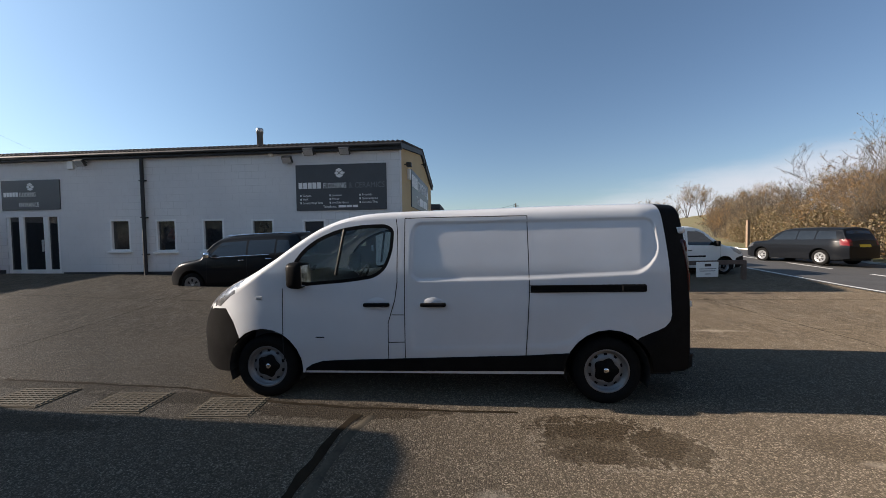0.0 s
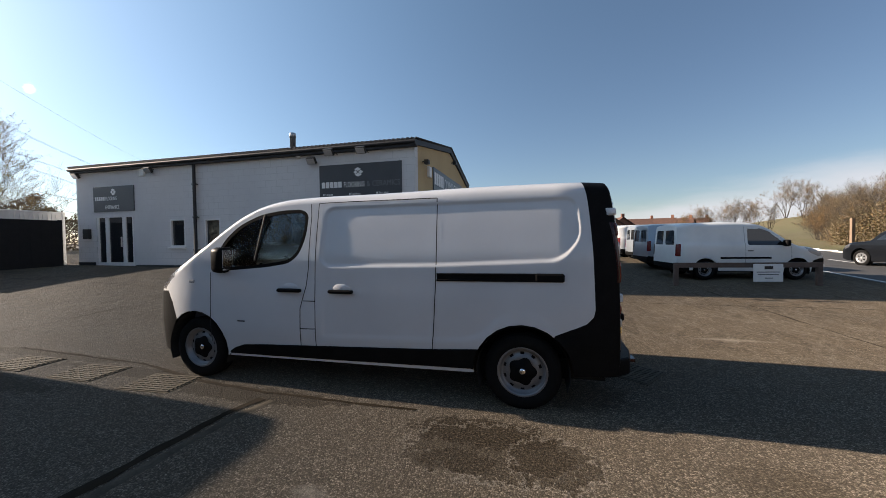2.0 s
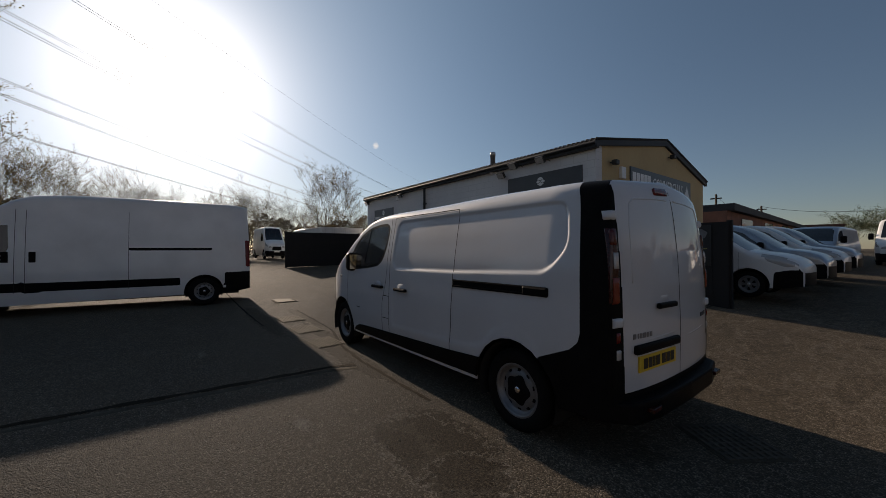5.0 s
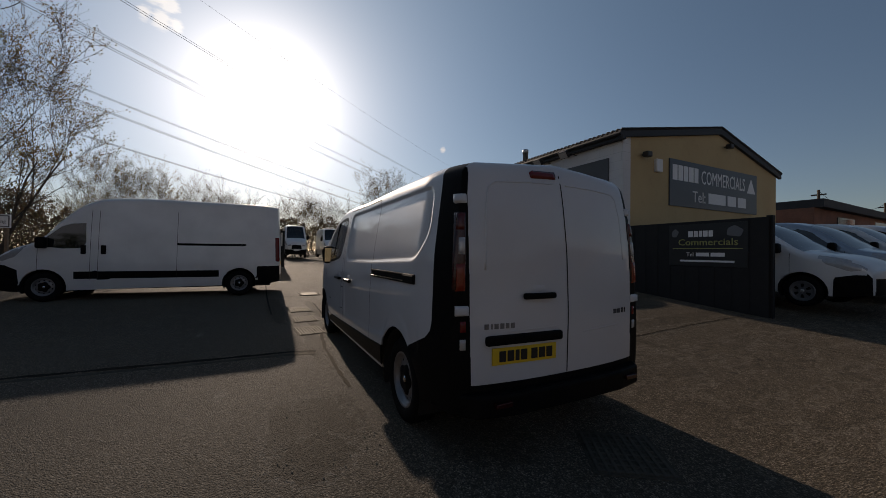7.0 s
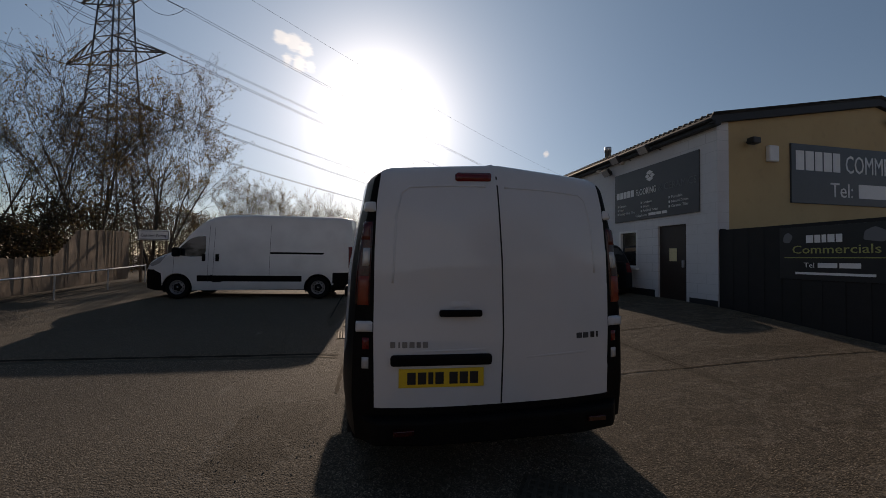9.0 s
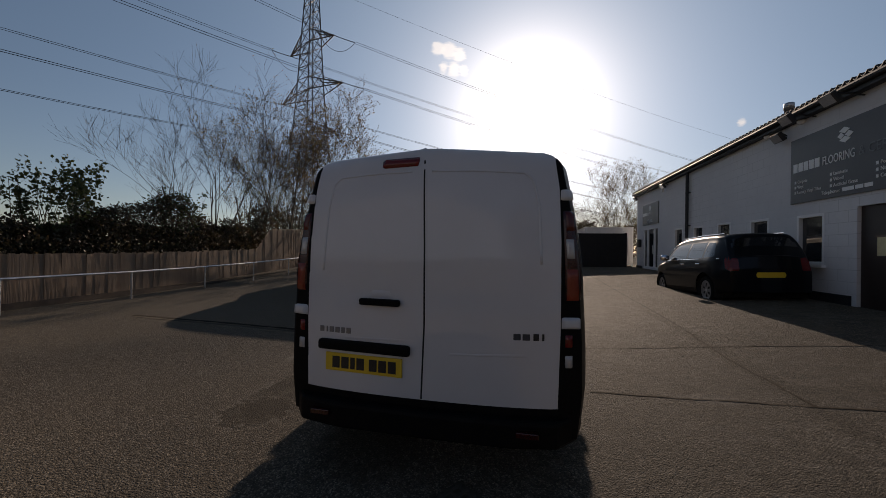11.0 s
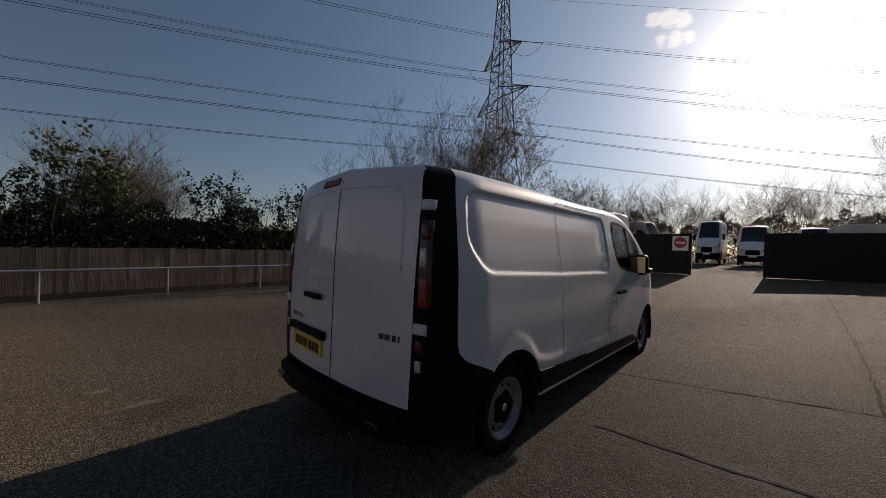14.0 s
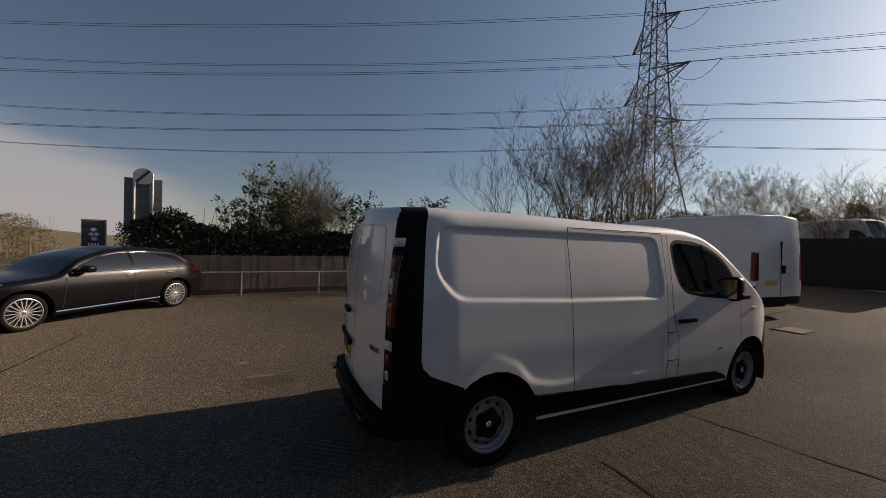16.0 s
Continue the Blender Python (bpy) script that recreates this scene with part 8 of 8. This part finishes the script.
def joint(pts, w=0.03, seed=0):
    rng = random.Random(seed)
    bm = bmesh.new()
    prev = None
    for (a, b), (c, d) in zip(pts, pts[1:]):
        n = max(2, int(math.hypot(c - a, d - b) / 0.15))
        nx_, ny_ = -(d - b), c - a
        q = math.hypot(nx_, ny_)
        for k in range(n + 1):
            t = k / n
            o = rng.uniform(-0.012, 0.012)
            ww = w * rng.uniform(0.5, 1.3)
            x, y = a + (c - a) * t + nx_ / q * o, b + (d - b) * t + ny_ / q * o
            row = [bm.verts.new((x - nx_ / q * ww, y - ny_ / q * ww, ground_z(x, y) + 0.004)), bm.verts.new((x + nx_ / q * ww, y + ny_ / q * ww, ground_z(x, y) + 0.004))]
            if prev:
                bm.faces.new((prev[0], prev[1], row[1], row[0]))
            prev = row
    bmesh.ops.recalc_face_normals(bm, faces=bm.faces)
    for f in bm.faces:
        if f.normal.z < 0:
            f.normal_flip()
    return tagged(obj_from(bm, "pavement_joint", M_JOINT), "dirt-filled joint between the slabs", "joint", kind="structure")


for k, pts in enumerate((
    [(-0.67, 3.74), (-0.76, 3.39), (-0.8, 2.5), (-0.85, 1.8), (-0.95, 0.5), (-1.1, -2.0)], [(-12, 3.3), (-5.3, 3.27), (-3.9, 3.3)], [(-5.2, 4.3), (-2.9, 4.25), (-1.6, 3.95), (-0.7, 3.86), (0.85, 3.84)],
    [(0.95, 8.0), (-0.3, 7.95), (-3.0, 8.1), (-10, 8.3)], [(-0.6, 5.9), (-0.75, 7.9), (-0.9, 11.5)], [(-6.5, 3.4), (-6.6, 8.0), (-6.8, 12.0)], [(-20, 7.9), (-10, 8.3)], [(-12.5, 3.3), (-12.6, 12.0)],
    [(6.2, 0.1), (6.28, 3.5), (6.3, 12.0)], [(2.0, 9.9), (6.3, 9.9), (10.5, 9.9)], [(-18.0, 2.5), (-18.1, 12.0)], [(0.9, 6.2), (0.95, 8.0), (1.0, 11.8)])):
    joint(pts, 0.045 if k == 0 else 0.02 if k < 3 else 0.012, k)


def grating(x0, x1, y0, y1, turn=0.0):
    cx, cy = (x0 + x1) / 2, (y0 + y1) / 2
    w, d = (x1 - x0) / 2, (y1 - y0) / 2
    root = thing("drain_grating", pose(cx, cy, ground_z(cx, cy), 0, 0, turn), "worn dirt-filled iron grid drain cover let into the yard", "drain cover", "drain covers in the yard")
    part("frame", box((-w, -d, -0.05), (w, d, 0.004)), M_SILT, root)
    for k in range(9):
        y = (k - 4) / 4.5 * (d - 0.01)
        part("bar", box((-w + 0.02, y - 0.012, -0.01), (w - 0.02, y + 0.012, 0.013), 0.004), M_CONC, root)
    for k in range(8):
        x = (k - 3.5) / 4 * (w - 0.01)
        part("cross_bar", box((x - 0.01, -d + 0.02, -0.01), (x + 0.01, d - 0.02, 0.011), 0.003), M_CONC, root)


for x0, x1, y0, y1, turn in ((-4.64, -3.98, 3.66, 4.12, 2.0), (-3.5, -2.84, 3.64, 4.1, 2.0), (-2.34, -1.7, 3.6, 4.04, 4.0), (2.6, 3.15, 4.98, 5.5, -35.0)):
    grating(x0, x1, y0, y1, turn)
# smooth trowelled edge beside the widest joint, and loose stones at the broken patch
bm, prev = bmesh.new(), None
lip_rng = random.Random(3)
for k in range(41):
    t = k / 40
    y = 3.72 - 5.6 * t
    x = interp([(-2.0, -1.06), (0.5, -0.91), (1.8, -0.81), (2.5, -0.76), (3.39, -0.72), (3.74, -0.6)], y)
    w = 0.1 + lip_rng.uniform(-0.012, 0.012)
    row = [bm.verts.new((x + 0.03 + o * w, y, ground_z(x, y) + hz)) for o, hz in ((0.0, -0.005), (0.15, 0.004), (0.5, 0.006), (0.85, 0.003), (1.1, -0.004))]
    if prev:
        for i in range(4):
            bm.faces.new((prev[i], prev[i + 1], row[i + 1], row[i]))
    prev = row
bmesh.ops.recalc_face_normals(bm, faces=bm.faces)
tagged(obj_from(bm, "joint_edge", plain("trowelled_joint_edge", (0.065, 0.057, 0.045), 0.95, var=0.5, scale=5, bump_s=0.5, bump_scale=70, spec=0.06), True), "smooth trowelled edge beside the joint", "joint", kind="structure")
bm = bmesh.new()
for k in range(90):
    a = lip_rng.uniform(0, 2 * math.pi)
    r = lip_rng.gauss(1.0, 0.12)
    x, y = 1.62 + 0.6 * r * math.cos(a), 3.47 + 0.34 * r * math.sin(a)
    if x < 1.75 and lip_rng.random() < 0.6:
        continue
    s = lip_rng.uniform(0.003, 0.009)
    m = pose(x, y, s * 0.3, lip_rng.uniform(0, 90), lip_rng.uniform(0, 90), lip_rng.uniform(0, 90)) @ Matrix.Diagonal((s, s * 0.8, s * 0.6, 1))
    bmesh.ops.create_icosphere(bm, subdivisions=1, radius=1.0, matrix=m)
tagged(obj_from(bm, "loose_stones", plain("loose_stone", (0.15, 0.132, 0.105), 0.9, var=0.5, scale=30)), "loose stones along the broken patch", "stones", kind="stuff")
ic = thing("manhole_cover", pose(0, 0, 0), "worn steel inspection cover in the yard", "manhole cover")
zz = ground_z(-6.87, 4.4)
part("frame", box((-7.25, 4.12, zz - 0.05), (-6.5, 4.68, zz + 0.006), 0.003), M_JOINT, ic)
part("lid", box((-7.19, 4.18, zz - 0.03), (-6.56, 4.62, zz + 0.012), 0.003), M_CONC, ic)

# white steel container behind the far gate leaf
ct = thing("storage_container", pose(-19.6, 10.3, 0.6) @ Matrix.Diagonal((1, 0.64, 0.74, 1)), "white ribbed steel container behind the far gate", "container")
body = part("body", box((-2.4, -1.95, 0.12), (2.4, 1.95, 2.92)), M_WHITE2, ct)
for k in range(18):
    y = -1.8 + 3.6 * k / 17
    part("rib", box((2.4, y - 0.05, 0.2), (2.425, y + 0.05, 2.84)), M_WHITE2, body)
for x in (-2.42, 2.3):
    for y in (-1.98, 1.84):
        part("corner_post", box((x, y, 0.0), (x + 0.14, y + 0.14, 2.96), 0.01), M_WHITE2, ct)
part("roof_sheet", box((-2.44, -2.0, 2.92), (2.46, 2.0, 2.98), 0.01), M_WHITE2, ct)
